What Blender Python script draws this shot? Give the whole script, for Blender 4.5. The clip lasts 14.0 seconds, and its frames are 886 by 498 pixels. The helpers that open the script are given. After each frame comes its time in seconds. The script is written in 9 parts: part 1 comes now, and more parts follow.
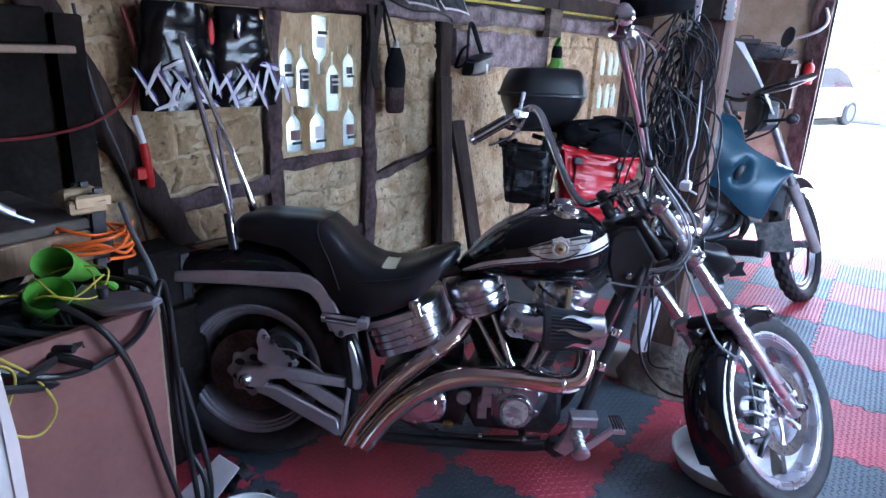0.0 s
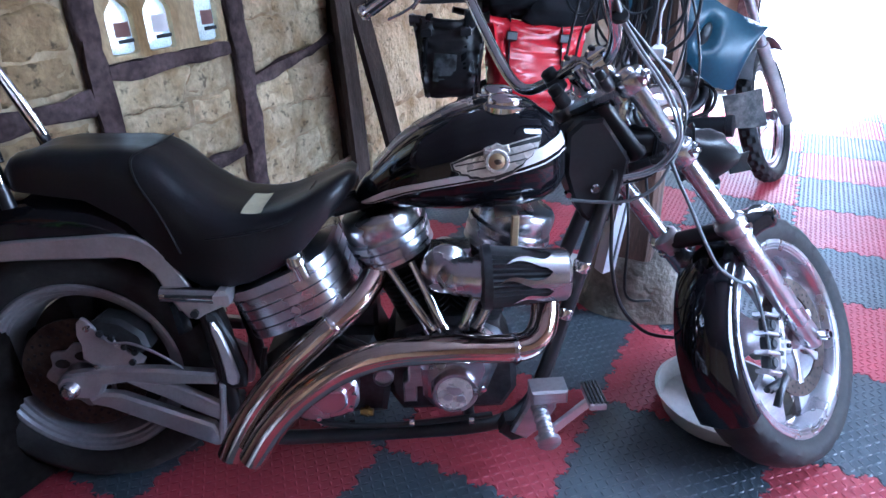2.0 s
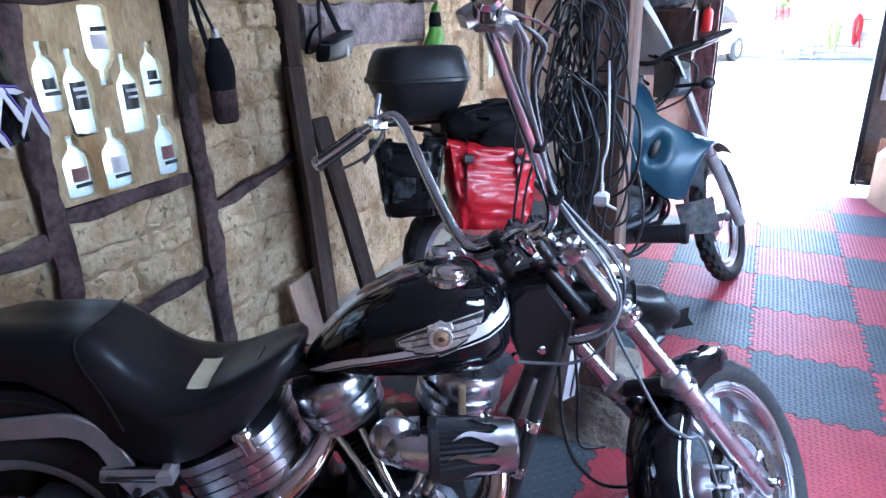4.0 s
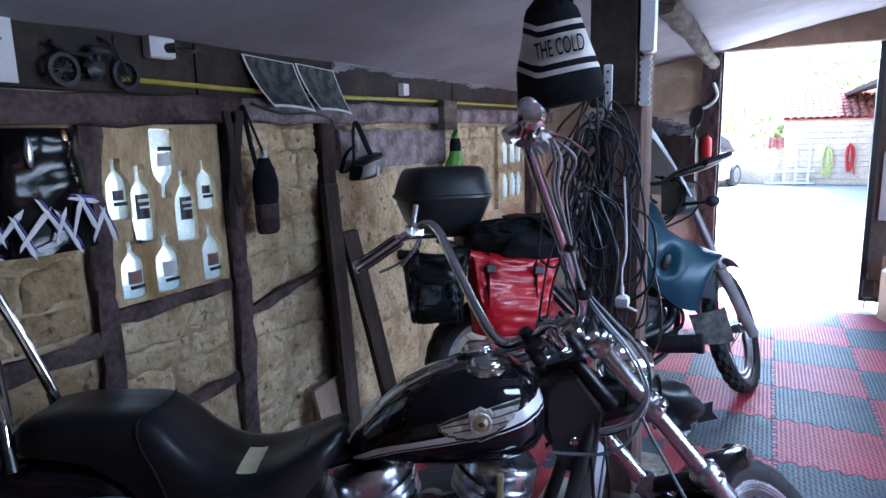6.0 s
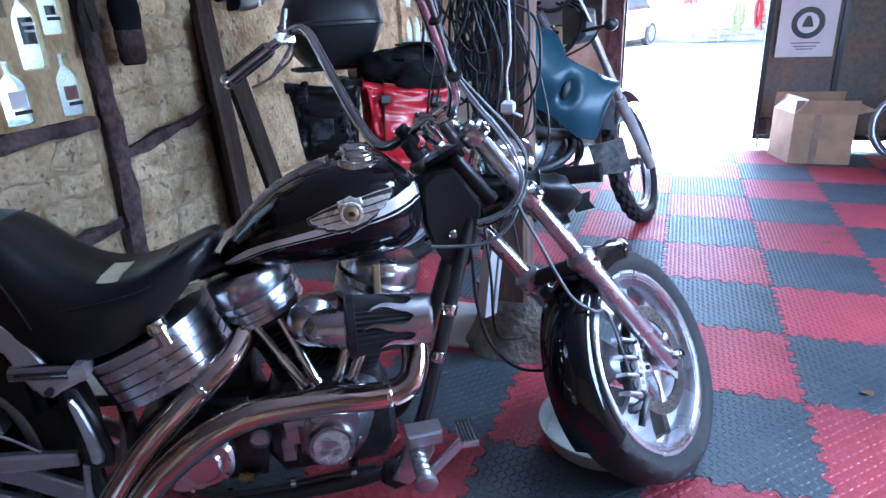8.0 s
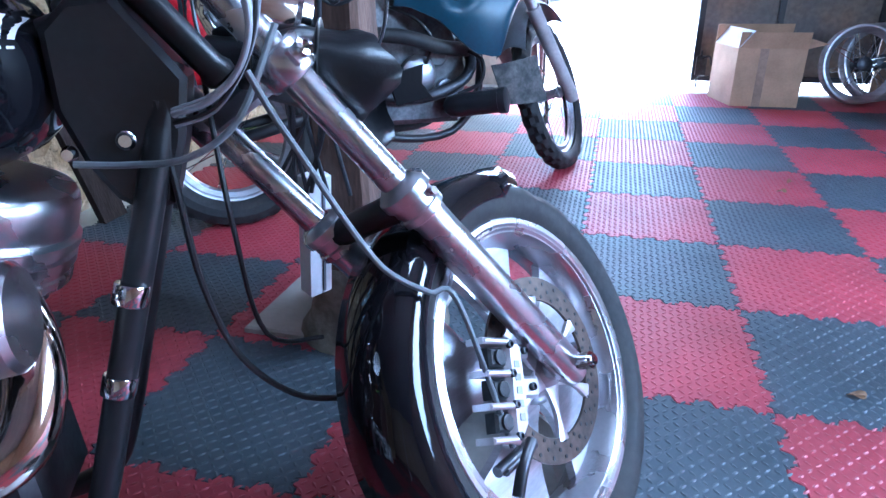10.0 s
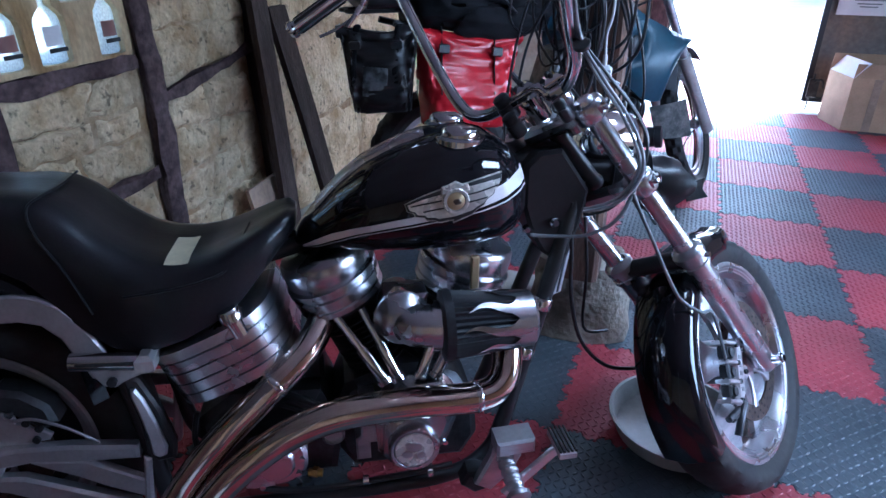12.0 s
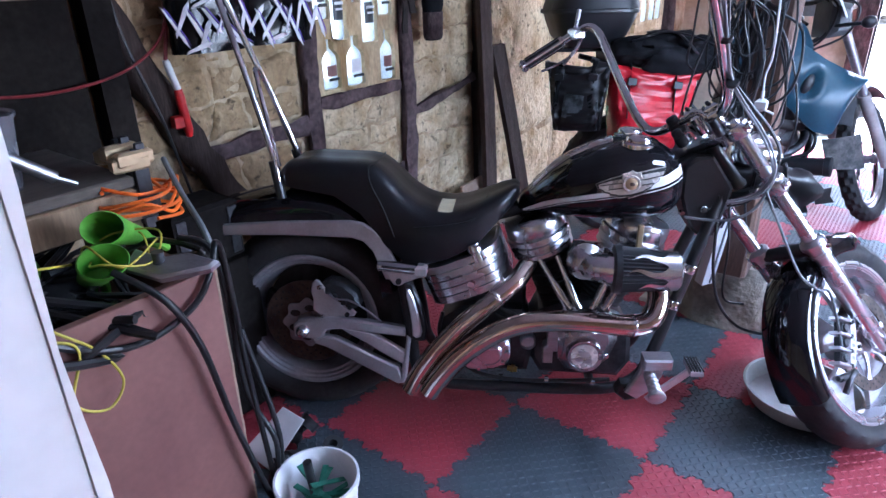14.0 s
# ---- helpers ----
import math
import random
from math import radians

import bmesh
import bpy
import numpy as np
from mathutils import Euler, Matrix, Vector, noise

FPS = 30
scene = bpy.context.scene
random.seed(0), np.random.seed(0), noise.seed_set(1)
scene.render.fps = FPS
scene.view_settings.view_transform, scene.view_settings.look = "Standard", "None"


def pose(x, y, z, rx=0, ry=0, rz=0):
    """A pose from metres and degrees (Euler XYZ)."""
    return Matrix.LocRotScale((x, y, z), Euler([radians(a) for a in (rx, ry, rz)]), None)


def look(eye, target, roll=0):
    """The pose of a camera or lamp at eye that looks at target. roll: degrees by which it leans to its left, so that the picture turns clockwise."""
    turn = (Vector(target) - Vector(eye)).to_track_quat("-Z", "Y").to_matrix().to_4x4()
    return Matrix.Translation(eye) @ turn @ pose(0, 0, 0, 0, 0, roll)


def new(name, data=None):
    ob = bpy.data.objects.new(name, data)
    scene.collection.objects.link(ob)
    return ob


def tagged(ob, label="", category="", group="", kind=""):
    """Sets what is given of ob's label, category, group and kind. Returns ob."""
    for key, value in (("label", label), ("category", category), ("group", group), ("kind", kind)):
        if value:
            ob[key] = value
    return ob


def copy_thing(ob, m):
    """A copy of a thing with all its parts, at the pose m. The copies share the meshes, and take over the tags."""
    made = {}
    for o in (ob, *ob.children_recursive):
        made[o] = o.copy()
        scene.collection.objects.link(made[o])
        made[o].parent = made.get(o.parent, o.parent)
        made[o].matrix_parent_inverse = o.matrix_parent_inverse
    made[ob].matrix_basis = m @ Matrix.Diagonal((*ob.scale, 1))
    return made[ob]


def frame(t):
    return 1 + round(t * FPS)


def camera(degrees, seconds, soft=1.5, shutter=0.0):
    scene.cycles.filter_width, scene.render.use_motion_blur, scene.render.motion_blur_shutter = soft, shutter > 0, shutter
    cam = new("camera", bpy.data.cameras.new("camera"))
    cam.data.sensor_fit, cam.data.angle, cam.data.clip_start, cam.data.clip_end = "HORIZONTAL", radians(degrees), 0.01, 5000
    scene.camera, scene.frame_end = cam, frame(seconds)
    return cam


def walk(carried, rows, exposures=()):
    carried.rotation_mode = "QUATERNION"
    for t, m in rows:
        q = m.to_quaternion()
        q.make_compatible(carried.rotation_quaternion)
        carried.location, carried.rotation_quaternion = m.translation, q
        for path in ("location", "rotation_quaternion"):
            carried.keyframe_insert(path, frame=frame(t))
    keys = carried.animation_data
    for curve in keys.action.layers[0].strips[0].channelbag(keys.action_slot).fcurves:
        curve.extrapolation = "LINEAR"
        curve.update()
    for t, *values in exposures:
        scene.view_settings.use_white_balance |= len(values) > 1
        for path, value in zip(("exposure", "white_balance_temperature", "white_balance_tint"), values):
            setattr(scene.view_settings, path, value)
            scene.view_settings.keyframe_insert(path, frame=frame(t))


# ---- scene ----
cam = camera(69.9, 14.0)
PATH = [
    (0, (0.096, -2.501, 1.374), (-0.979, -0.928, 0.766), 2.5),
    (0.5, (0.043, -2.38, 1.305), (-1.011, -0.854, 0.556), 1.1),
    (1, (-0.026, -2.238, 1.265), (-1.038, -0.713, 0.458), -1.3),
    (1.5, (-0.091, -2.052, 1.249), (-0.997, -0.491, 0.387), -1.5),
    (2, (-0.135, -1.953, 1.234), (-1.001, -0.388, 0.339), -1.5),
    (2.5, (-0.151, -1.877, 1.204), (-1.002, -0.307, 0.302), -1.7),
    (3, (-0.159, -1.837, 1.199), (-0.993, -0.266, 0.286), -1.8),
    (3.5, (-0.13, -1.829, 1.32), (-0.955, -0.243, 0.423), -2.0),
    (4, (-0.105, -1.855, 1.445), (-0.942, -0.186, 0.728), -1.7),
    (4.2, (-0.097, -1.864, 1.477), (-0.94, -0.168, 0.834), -1.5),
    (6.3, (-0.111, -2.058, 1.401), (-1.011, -0.306, 1.055), -1.5),
    (6.5, (-0.114, -2.082, 1.382), (-1.038, -0.343, 1.03), -1.5),
    (6.8, (-0.002, -2.08, 1.398), (-1.034, -0.43, 0.936), -2.1),
    (7, (-0.084, -2.14, 1.328), (-1.052, -0.473, 0.795), -1.7),
    (7.5, (-0.035, -2.075, 1.279), (-0.915, -0.41, 0.607), -3.6),
    (8, (-0.006, -1.956, 1.225), (-0.662, -0.211, 0.499), -2.6),
    (8.5, (0.003, -1.759, 1.164), (-0.447, 0.024, 0.377), -1.9),
    (8.7, (0.008, -1.645, 1.134), (-0.389, 0.139, 0.322), -1.5),
    (10.8, (0.065, -1.198, 0.834), (-0.45, 0.539, -0.013), -0.4),
    (11, (0.029, -1.282, 0.942), (-0.481, 0.45, 0.083), -0.1),
    (11.5, (-0.122, -1.55, 1.176), (-0.609, 0.173, 0.286), 0.6),
    (12, (-0.258, -1.857, 1.264), (-0.893, -0.188, 0.364), 0.1),
    (12.5, (-0.298, -2.112, 1.297), (-1.179, -0.566, 0.383), -0.6),
    (13, (-0.249, -2.286, 1.299), (-1.267, -0.816, 0.405), -0.7),
    (13.5, (-0.145, -2.42, 1.353), (-1.208, -0.964, 0.487), -0.9),
    (14, (-0.042, -2.455, 1.377), (-1.143, -1.002, 0.554), -1.0),
]
walk(cam, [(t, look(eye, target, roll)) for t, eye, target, roll in PATH], exposures=[(0.0, 4.05, 4750, 10), (1.5, 4.3, 4750, 10), (3.0, 4.5, 4750, 10), (4.2, 4.2, 4750, 8), (6.3, 3.4, 4750, 8), (7.5, 3.9, 4650, 8), (8.7, 4.25, 4500, 6), (10.8, 4.0, 4400, 6), (12.0, 3.65, 4600, 8), (12.5, 3.6, 4700, 10), (13.2, 4.05, 4900, 14), (14.0, 4.4, 4900, 14)])

# ---- light ----
world = bpy.data.worlds.new("world")
scene.world = world
world.use_nodes = True
sky = world.node_tree.nodes.new("ShaderNodeTexSky")
sky.sky_type, sky.sun_disc = "NISHITA", False
sky.sun_elevation, sky.sun_rotation = radians(48), radians(35)
sky.air_density, sky.dust_density = 1.0, 4.0
bg = world.node_tree.nodes["Background"]
world.node_tree.links.new(sky.outputs[0], bg.inputs[0])
bg.inputs[1].default_value = 0.15
sun = new("sun", bpy.data.lights.new("sun", "SUN"))
sun.data.energy, sun.data.angle, sun.data.color = 4.0, radians(15), (1, 0.96, 0.9)
sun.matrix_world = look((3.0, 6.0, 8.0), (0, 2.2, 0))
# No side window is seen; lamp added to light the bike's near side.
side_fill = new("side_fill_light", bpy.data.lights.new("side_fill_light", "AREA"))
side_fill.data.shape, side_fill.data.size, side_fill.data.size_y = "RECTANGLE", 2.2, 0.9
side_fill.data.energy, side_fill.data.color = 5.0, (0.86, 0.93, 1.0)
side_fill.matrix_world = look((2.58, 0.0, 1.4), (0.1, -0.1, -0.5))
# Roof opening is unseen, added for overhead light inferred from highlights below it.
SKYLIGHT = (0.1, -0.6, 0.6, 0.1)
roof_light = new("skylight_light", bpy.data.lights.new("skylight_light", "AREA"))
roof_light.data.shape, roof_light.data.size, roof_light.data.size_y = "RECTANGLE", 0.46, 0.66
roof_light.data.energy, roof_light.data.color = 2.0, (0.88, 0.94, 1.0)
roof_light.matrix_world = look((0.35, -0.25, 2.235), (0.33, -0.28, 0))


# ---- mesh helpers ----
class Geo:
    """Vertices and faces of one mesh."""
    def __init__(self):
        self.v, self.f = [], []

    def add(self, vs, fs, m=None):
        n = len(self.v)
        self.v += [tuple(m @ Vector(p)) if m else tuple(p) for p in vs]
        self.f += [tuple(i + n for i in q) for q in fs]
        return self


def spline(pts, k=5, closed=False):
    P = [Vector(p) for p in pts]
    if k < 2 or len(P) < 3:
        return P
    out, n = [], len(P)
    for i in range(n if closed else n - 1):
        a, b, c, d = (P[(i + j) % n] if closed else P[min(max(i + j, 0), n - 1)] for j in (-1, 0, 1, 2))
        for s in range(k):
            t = s / k
            out.append(0.5 * (2 * b + (c - a) * t + (2 * a - 5 * b + 4 * c - d) * t * t + (3 * b - a - 3 * c + d) * t ** 3))
    return out if closed else out + [P[-1]]


def tube(g, pts, r, n=10, k=5, closed=False, flat=1.0, m=None, caps=True):
    """A round bar along a smooth line; r may be a pair for a taper."""
    P = spline(pts, k, closed)
    N = len(P)
    vs, fs, side = [], [], None
    for i in range(N):
        d = (P[(i + 1) % N] - P[i - 1]) if closed else (P[min(i + 1, N - 1)] - P[max(i - 1, 0)])
        d = d.normalized() if d.length > 1e-9 else Vector((0, 0, 1))
        if side is None:
            side = d.cross(Vector((0, 0, 1)) if abs(d.z) < 0.9 else Vector((1, 0, 0)))
        side = (side - d * side.dot(d)).normalized()
        up = d.cross(side)
        rr = r if isinstance(r, (int, float)) else r[0] + (r[1] - r[0]) * i / (N - 1)
        for j in range(n):
            a = 2 * math.pi * j / n
            vs.append(P[i] + rr * (math.cos(a) * side + math.sin(a) * up * flat))
    for i in range(N if closed else N - 1):
        for j in range(n):
            fs.append((i * n + j, i * n + (j + 1) % n, ((i + 1) % N) * n + (j + 1) % n, ((i + 1) % N) * n + j))
    if caps and not closed:
        fs += [tuple(range(n))[::-1], tuple((N - 1) * n + j for j in range(n))]
    return g.add(vs, fs, m)


def lathe(g, prof, m=None, n=32, ring=False):
    """Turns a line of (radius, height) round the z axis; ring: the line closes on itself."""
    vs, fs, N = [], [], len(prof)
    for r, z in prof:
        vs += [(r * math.cos(2 * math.pi * j / n), r * math.sin(2 * math.pi * j / n), z) for j in range(n)]
    for i in range(N if ring else N - 1):
        for j in range(n):
            fs.append((i * n + j, i * n + (j + 1) % n, ((i + 1) % N) * n + (j + 1) % n, ((i + 1) % N) * n + j))
    if not ring:
        if prof[0][0] > 1e-4:
            fs.append(tuple(range(n))[::-1])
        if prof[-1][0] > 1e-4:
            fs.append(tuple((N - 1) * n + j for j in range(n)))
    return g.add(vs, fs, m)


def inset(poly, d):
    out, n = [], len(poly)
    for i in range(n):
        a, b, c = (Vector(poly[(i + j) % n][:2]) for j in (-1, 0, 1))
        p, q = (b - a).normalized(), (c - b).normalized()
        n1, n2 = Vector((-p.y, p.x)), Vector((-q.y, q.x))
        h = (n1 + n2) / max(0.35, 1 + n1.dot(n2))
        out.append(b + h * d)
    return out


def slab(g, poly, t, m=None, bev=0.003):
    """An outline in the xy plane (counter-clockwise) with thickness t about z = 0 and softened edges."""
    area = sum(poly[i - 1][0] * poly[i][1] - poly[i][0] * poly[i - 1][1] for i in range(len(poly)))
    poly = list(poly) if area > 0 else list(poly)[::-1]
    n, h, small = len(poly), t / 2, inset(poly, bev)
    bev = min(bev, h * 0.9)
    vs = [(*small[i], -h) for i in range(n)] + [(*poly[i][:2], -h + bev) for i in range(n)] + [(*poly[i][:2], h - bev) for i in range(n)] + [(*small[i], h) for i in range(n)]
    fs = [(k * n + i, k * n + (i + 1) % n, (k + 1) * n + (i + 1) % n, (k + 1) * n + i) for k in range(3) for i in range(n)]
    fs += [tuple(range(n))[::-1], tuple(3 * n + i for i in range(n))]
    return g.add(vs, fs, m)


def rbox(g, lo, hi, bev=0.004, m=None):
    x, y, z = ((a + b) / 2 for a, b in zip(lo, hi))
    w, d = (hi[0] - lo[0]) / 2, (hi[1] - lo[1]) / 2
    q = Matrix.Translation((x, y, z))
    return slab(g, [(-w, -d), (w, -d), (w, d), (-w, d)], hi[2] - lo[2], (m @ q) if m else q, min(bev, w * 0.8, d * 0.8))


def loft(g, rings, m=None, closed=True, caps=True):
    n, N, vs, fs = len(rings[0]), len(rings), [], []
    for r in rings:
        vs += r
    for i in range(N - 1):
        for j in range(n if closed else n - 1):
            fs.append((i * n + j, i * n + (j + 1) % n, (i + 1) * n + (j + 1) % n, (i + 1) * n + j))
    if caps:
        fs += [tuple(range(n))[::-1], tuple((N - 1) * n + j for j in range(n))]
    return g.add(vs, fs, m)


def blob(g, m, n=14, rough=0.0, seed=0):
    """A ball with an uneven surface."""
    vs, fs = [], []
    for i in range(n // 2 + 1):
        for j in range(n):
            a, b = math.pi * i / (n // 2), 2 * math.pi * j / n
            p = Vector((math.sin(a) * math.cos(b), math.sin(a) * math.sin(b), math.cos(a)))
            vs.append(p * (1 + rough * noise.noise(p * 1.7 + Vector((seed, 0, 0)))))
    for i in range(n // 2):
        for j in range(n):
            fs.append((i * n + j, (i + 1) * n + j, (i + 1) * n + (j + 1) % n, i * n + (j + 1) % n))
    return g.add(vs, fs, m)


def mesh_of(name, g, material, angle=40):
    me = bpy.data.meshes.new(name)
    me.from_pydata(g.v, [], g.f)
    bm = bmesh.new()
    bm.from_mesh(me)
    bmesh.ops.remove_doubles(bm, verts=bm.verts, dist=1e-5)
    bmesh.ops.recalc_face_normals(bm, faces=bm.faces)
    bm.to_mesh(me)
    bm.free()
    me.polygons.foreach_set("use_smooth", [True] * len(me.polygons))
    me.set_sharp_from_angle(angle=radians(angle))
    me.materials.append(material)
    return me


def part(name, g, material, parent, label="", angle=40):
    ob = new(name, mesh_of(name, g, material, angle))
    ob.parent = parent
    return tagged(ob, label)


def thing(name, m, label, category, group=""):
    ob = new(name)
    ob.empty_display_size = 0.05
    ob.matrix_world = m
    return tagged(ob, label, category, group)


def single(name, g, material, label, category, m=None, group="", kind="", angle=40):
    ob = new(name, mesh_of(name, g, material, angle))
    if m:
        ob.matrix_world = m
    return tagged(ob, label, category, group, kind)


def span(a, b):
    """The pose whose z axis runs from a to b, and the length."""
    a, b = Vector(a), Vector(b)
    return Matrix.Translation(a) @ (b - a).to_track_quat("Z", "Y").to_matrix().to_4x4(), (b - a).length


def rod(g, a, b, r, n=12, r2=None):
    m, h = span(a, b)
    return lathe(g, [(r, 0), (r if r2 is None else r2, h)], m, n)


# ---- materials ----
def surface(name, col, rough=0.6, metal=0.0, var=0.15, scale=8.0, fine=60.0, bump=0.15, rvar=0.12, col2=None, stain=0.0, spread=(0.4, 0.65), coat=0.0, island=0.0, stretch=(1, 1, 1), bump_scale=None, depth=0.002, obj=0.0, pits=0.0):
    m = bpy.data.materials.new(name)
    m.use_nodes = True
    nt = m.node_tree
    N, Lk = nt.nodes, nt.links
    b = N["Principled BSDF"]
    co = N.new("ShaderNodeTexCoord")
    mp = N.new("ShaderNodeMapping")
    mp.inputs["Scale"].default_value = stretch
    Lk.new(co.outputs["Object"], mp.inputs[0])
    big, small = N.new("ShaderNodeTexNoise"), N.new("ShaderNodeTexNoise")
    for t, s, d in ((big, scale, 4), (small, fine, 6)):
        t.inputs["Scale"].default_value = s
        t.inputs["Detail"].default_value = d
        Lk.new(mp.outputs[0], t.inputs[0])
    mix = N.new("ShaderNodeMix")
    mix.data_type = "RGBA"
    ramp = N.new("ShaderNodeValToRGB")
    ramp.color_ramp.elements[0].position, ramp.color_ramp.elements[1].position = spread
    Lk.new(big.outputs[0], ramp.inputs[0])
    Lk.new(ramp.outputs[0], mix.inputs["Factor"])
    mix.inputs[6].default_value = (*col, 1)
    mix.inputs[7].default_value = (*(col2 or [c * (1 - var * 1.6) for c in col]), 1)
    hsv = N.new("ShaderNodeHueSaturation")
    tone = mix.outputs[2]
    if pits:
        spot, lim, dark = N.new("ShaderNodeTexNoise"), N.new("ShaderNodeMapRange"), N.new("ShaderNodeMix")
        spot.inputs["Scale"].default_value, spot.inputs["Detail"].default_value = 34, 7
        lim.inputs["From Min"].default_value, lim.inputs["From Max"].default_value, lim.inputs["To Max"].default_value = 0.59, 0.68, pits
        Lk.new(mp.outputs[0], spot.inputs[0])
        Lk.new(spot.outputs[0], lim.inputs["Value"])
        dark.data_type = "RGBA"
        dark.inputs[7].default_value = (*[c * 0.2 for c in col], 1)
        Lk.new(lim.outputs[0], dark.inputs["Factor"])
        Lk.new(tone, dark.inputs[6])
        tone = dark.outputs[2]
    Lk.new(tone, hsv.inputs["Color"])
    val = N.new("ShaderNodeMapRange")
    val.inputs["To Min"].default_value, val.inputs["To Max"].default_value = 1 - var * 1.5, 1 + var * 1.5
    Lk.new(small.outputs[0], val.inputs["Value"])
    last = val.outputs[0]
    if island or obj:
        rnd = N.new("ShaderNodeObjectInfo" if obj else "ShaderNodeNewGeometry")
        mr = N.new("ShaderNodeMapRange")
        mr.inputs["To Min"].default_value, mr.inputs["To Max"].default_value = 1 - max(island, obj), 1 + max(island, obj)
        Lk.new(rnd.outputs["Random" if obj else "Random Per Island"], mr.inputs["Value"])
        mu = N.new("ShaderNodeMath")
        mu.operation = "MULTIPLY"
        Lk.new(last, mu.inputs[0])
        Lk.new(mr.outputs[0], mu.inputs[1])
        last = mu.outputs[0]
    Lk.new(last, hsv.inputs["Value"])
    Lk.new(hsv.outputs[0], b.inputs["Base Color"])
    rr = N.new("ShaderNodeMapRange")
    rr.inputs["To Min"].default_value, rr.inputs["To Max"].default_value = max(0.02, rough - rvar), min(1, rough + rvar)
    Lk.new(big.outputs[0], rr.inputs["Value"])
    Lk.new(rr.outputs[0], b.inputs["Roughness"])
    b.inputs["Metallic"].default_value = metal
    if coat:
        b.inputs["Coat Weight"].default_value, b.inputs["Coat Roughness"].default_value = coat, 0.06
    if bump:
        bp = N.new("ShaderNodeBump")
        bp.inputs["Strength"].default_value, bp.inputs["Distance"].default_value = bump, depth
        if bump_scale:
            t = N.new("ShaderNodeTexNoise")
            t.inputs["Scale"].default_value, t.inputs["Detail"].default_value = bump_scale, 8
            Lk.new(mp.outputs[0], t.inputs[0])
            Lk.new(t.outputs[0], bp.inputs["Height"])
        else:
            Lk.new(small.outputs[0], bp.inputs["Height"])
        Lk.new(bp.outputs[0], b.inputs["Normal"])
    return m


CHROME = surface("chrome", (0.72, 0.73, 0.75), 0.09, 1.0, 0.03, 6, 90, 0.02, 0.05)
ALU = surface("polished_aluminium", (0.6, 0.6, 0.63), 0.27, 1.0, 0.08, 9, 120, 0.06, 0.1)
ALU_DULL = surface("dull_aluminium", (0.5, 0.5, 0.53), 0.42, 1.0, 0.14, 10, 90, 0.12, 0.12, stretch=(1, 1, 6))
ALU_MILL = surface("brushed_aluminium", (0.66, 0.64, 0.66), 0.36, 0.85, 0.1, 12, 150, 0.1, 0.1)
STEEL_DARK = surface("dark_steel", (0.07, 0.07, 0.075), 0.42, 0.8, 0.3, 14, 80, 0.2, 0.15)
IRON = surface("cast_iron", (0.035, 0.035, 0.037), 0.5, 0.4, 0.3, 20, 120, 0.3, 0.15)
BLACK_PAINT = surface("black_gloss_paint", (0.006, 0.006, 0.008), 0.06, 0.0, 0.1, 4, 60, 0.0, 0.03)
BLACK_SATIN = surface("black_satin_paint", (0.018, 0.018, 0.02), 0.38, 0.0, 0.25, 8, 90, 0.08, 0.12)
SILVER_PAINT = surface("silver_stripe_paint", (0.72, 0.7, 0.71), 0.5, 0.0, 0.08, 20, 300, 0.02, 0.05, coat=0.3)
# Brown tint covers heat staining and stands in for warm reflections.
EXHAUST = surface("warm_tinted_chrome", (0.72, 0.65, 0.6), 0.1, 1.0, 0.08, 5, 60, 0.02, 0.05, col2=(0.6, 0.46, 0.36), spread=(0.35, 0.8))
TAN = surface("tan_metal", (0.45, 0.34, 0.2), 0.4, 0.5, 0.1, 20, 90, 0.05)
BRONZE = surface("rust_browned_steel", (0.1, 0.075, 0.06), 0.45, 0.7, 0.4, 12, 80, 0.2, 0.12, col2=(0.05, 0.04, 0.035))
CAST = surface("cast_wheel_alloy", (0.36, 0.36, 0.38), 0.42, 0.45, 0.15, 10, 90, 0.1, 0.1)
FORK_GREY = surface("chalky_grey_alloy", (0.42, 0.39, 0.38), 0.5, 0.2, 0.15, 10, 90, 0.1, 0.1)
CAST_GREY = surface("grimy_cast_engine", (0.16, 0.16, 0.165), 0.5, 0.5, 0.4, 16, 80, 0.3, 0.12, col2=(0.07, 0.07, 0.07))
BADGE = surface("worn_badge_silver", (0.72, 0.69, 0.65), 0.28, 0.5, 0.2, 30, 160, 0.05, 0.08)
LEATHER = surface("black_leather", (0.009, 0.009, 0.011), 0.32, 0.0, 0.3, 7, 160, 0.28, 0.12, depth=0.0015, bump_scale=160)
RUBBER = surface("tyre_rubber", (0.02, 0.0195, 0.02), 0.62, 0.0, 0.3, 9, 80, 0.25, 0.12, col2=(0.035, 0.033, 0.031))
CABLE = surface("black_cable", (0.012, 0.012, 0.013), 0.42, 0.0, 0.3, 12, 90, 0.05)
CABLE_GREY = surface("grey_cable", (0.17, 0.18, 0.19), 0.45, 0.0, 0.2, 12, 90, 0.05)
CABLE_PALE = surface("pale_grey_cable", (0.33, 0.34, 0.37), 0.35, 0.0, 0.15, 12, 90, 0.05)
CABLE_SLATE = surface("slate_cable", (0.035, 0.038, 0.044), 0.36, 0.0, 0.3, 12, 90, 0.05)
GOLD = surface("brass_gold", (0.62, 0.42, 0.2), 0.25, 1.0, 0.1, 14, 90, 0.05)
BRASS = surface("brass_fitting", (0.55, 0.38, 0.12), 0.35, 1.0, 0.15, 20, 90, 0.05)
TAPE = surface("masking_tape", (0.62, 0.57, 0.38), 0.7, 0, 0.08, 20, 120, 0.1)
PLASTIC_BLACK = surface("black_plastic", (0.016, 0.017, 0.02), 0.4, 0, 0.25, 8, 140, 0.15)
PLASTIC_GREY = surface("grey_plastic", (0.1, 0.105, 0.115), 0.5, 0, 0.2, 8, 140, 0.1)
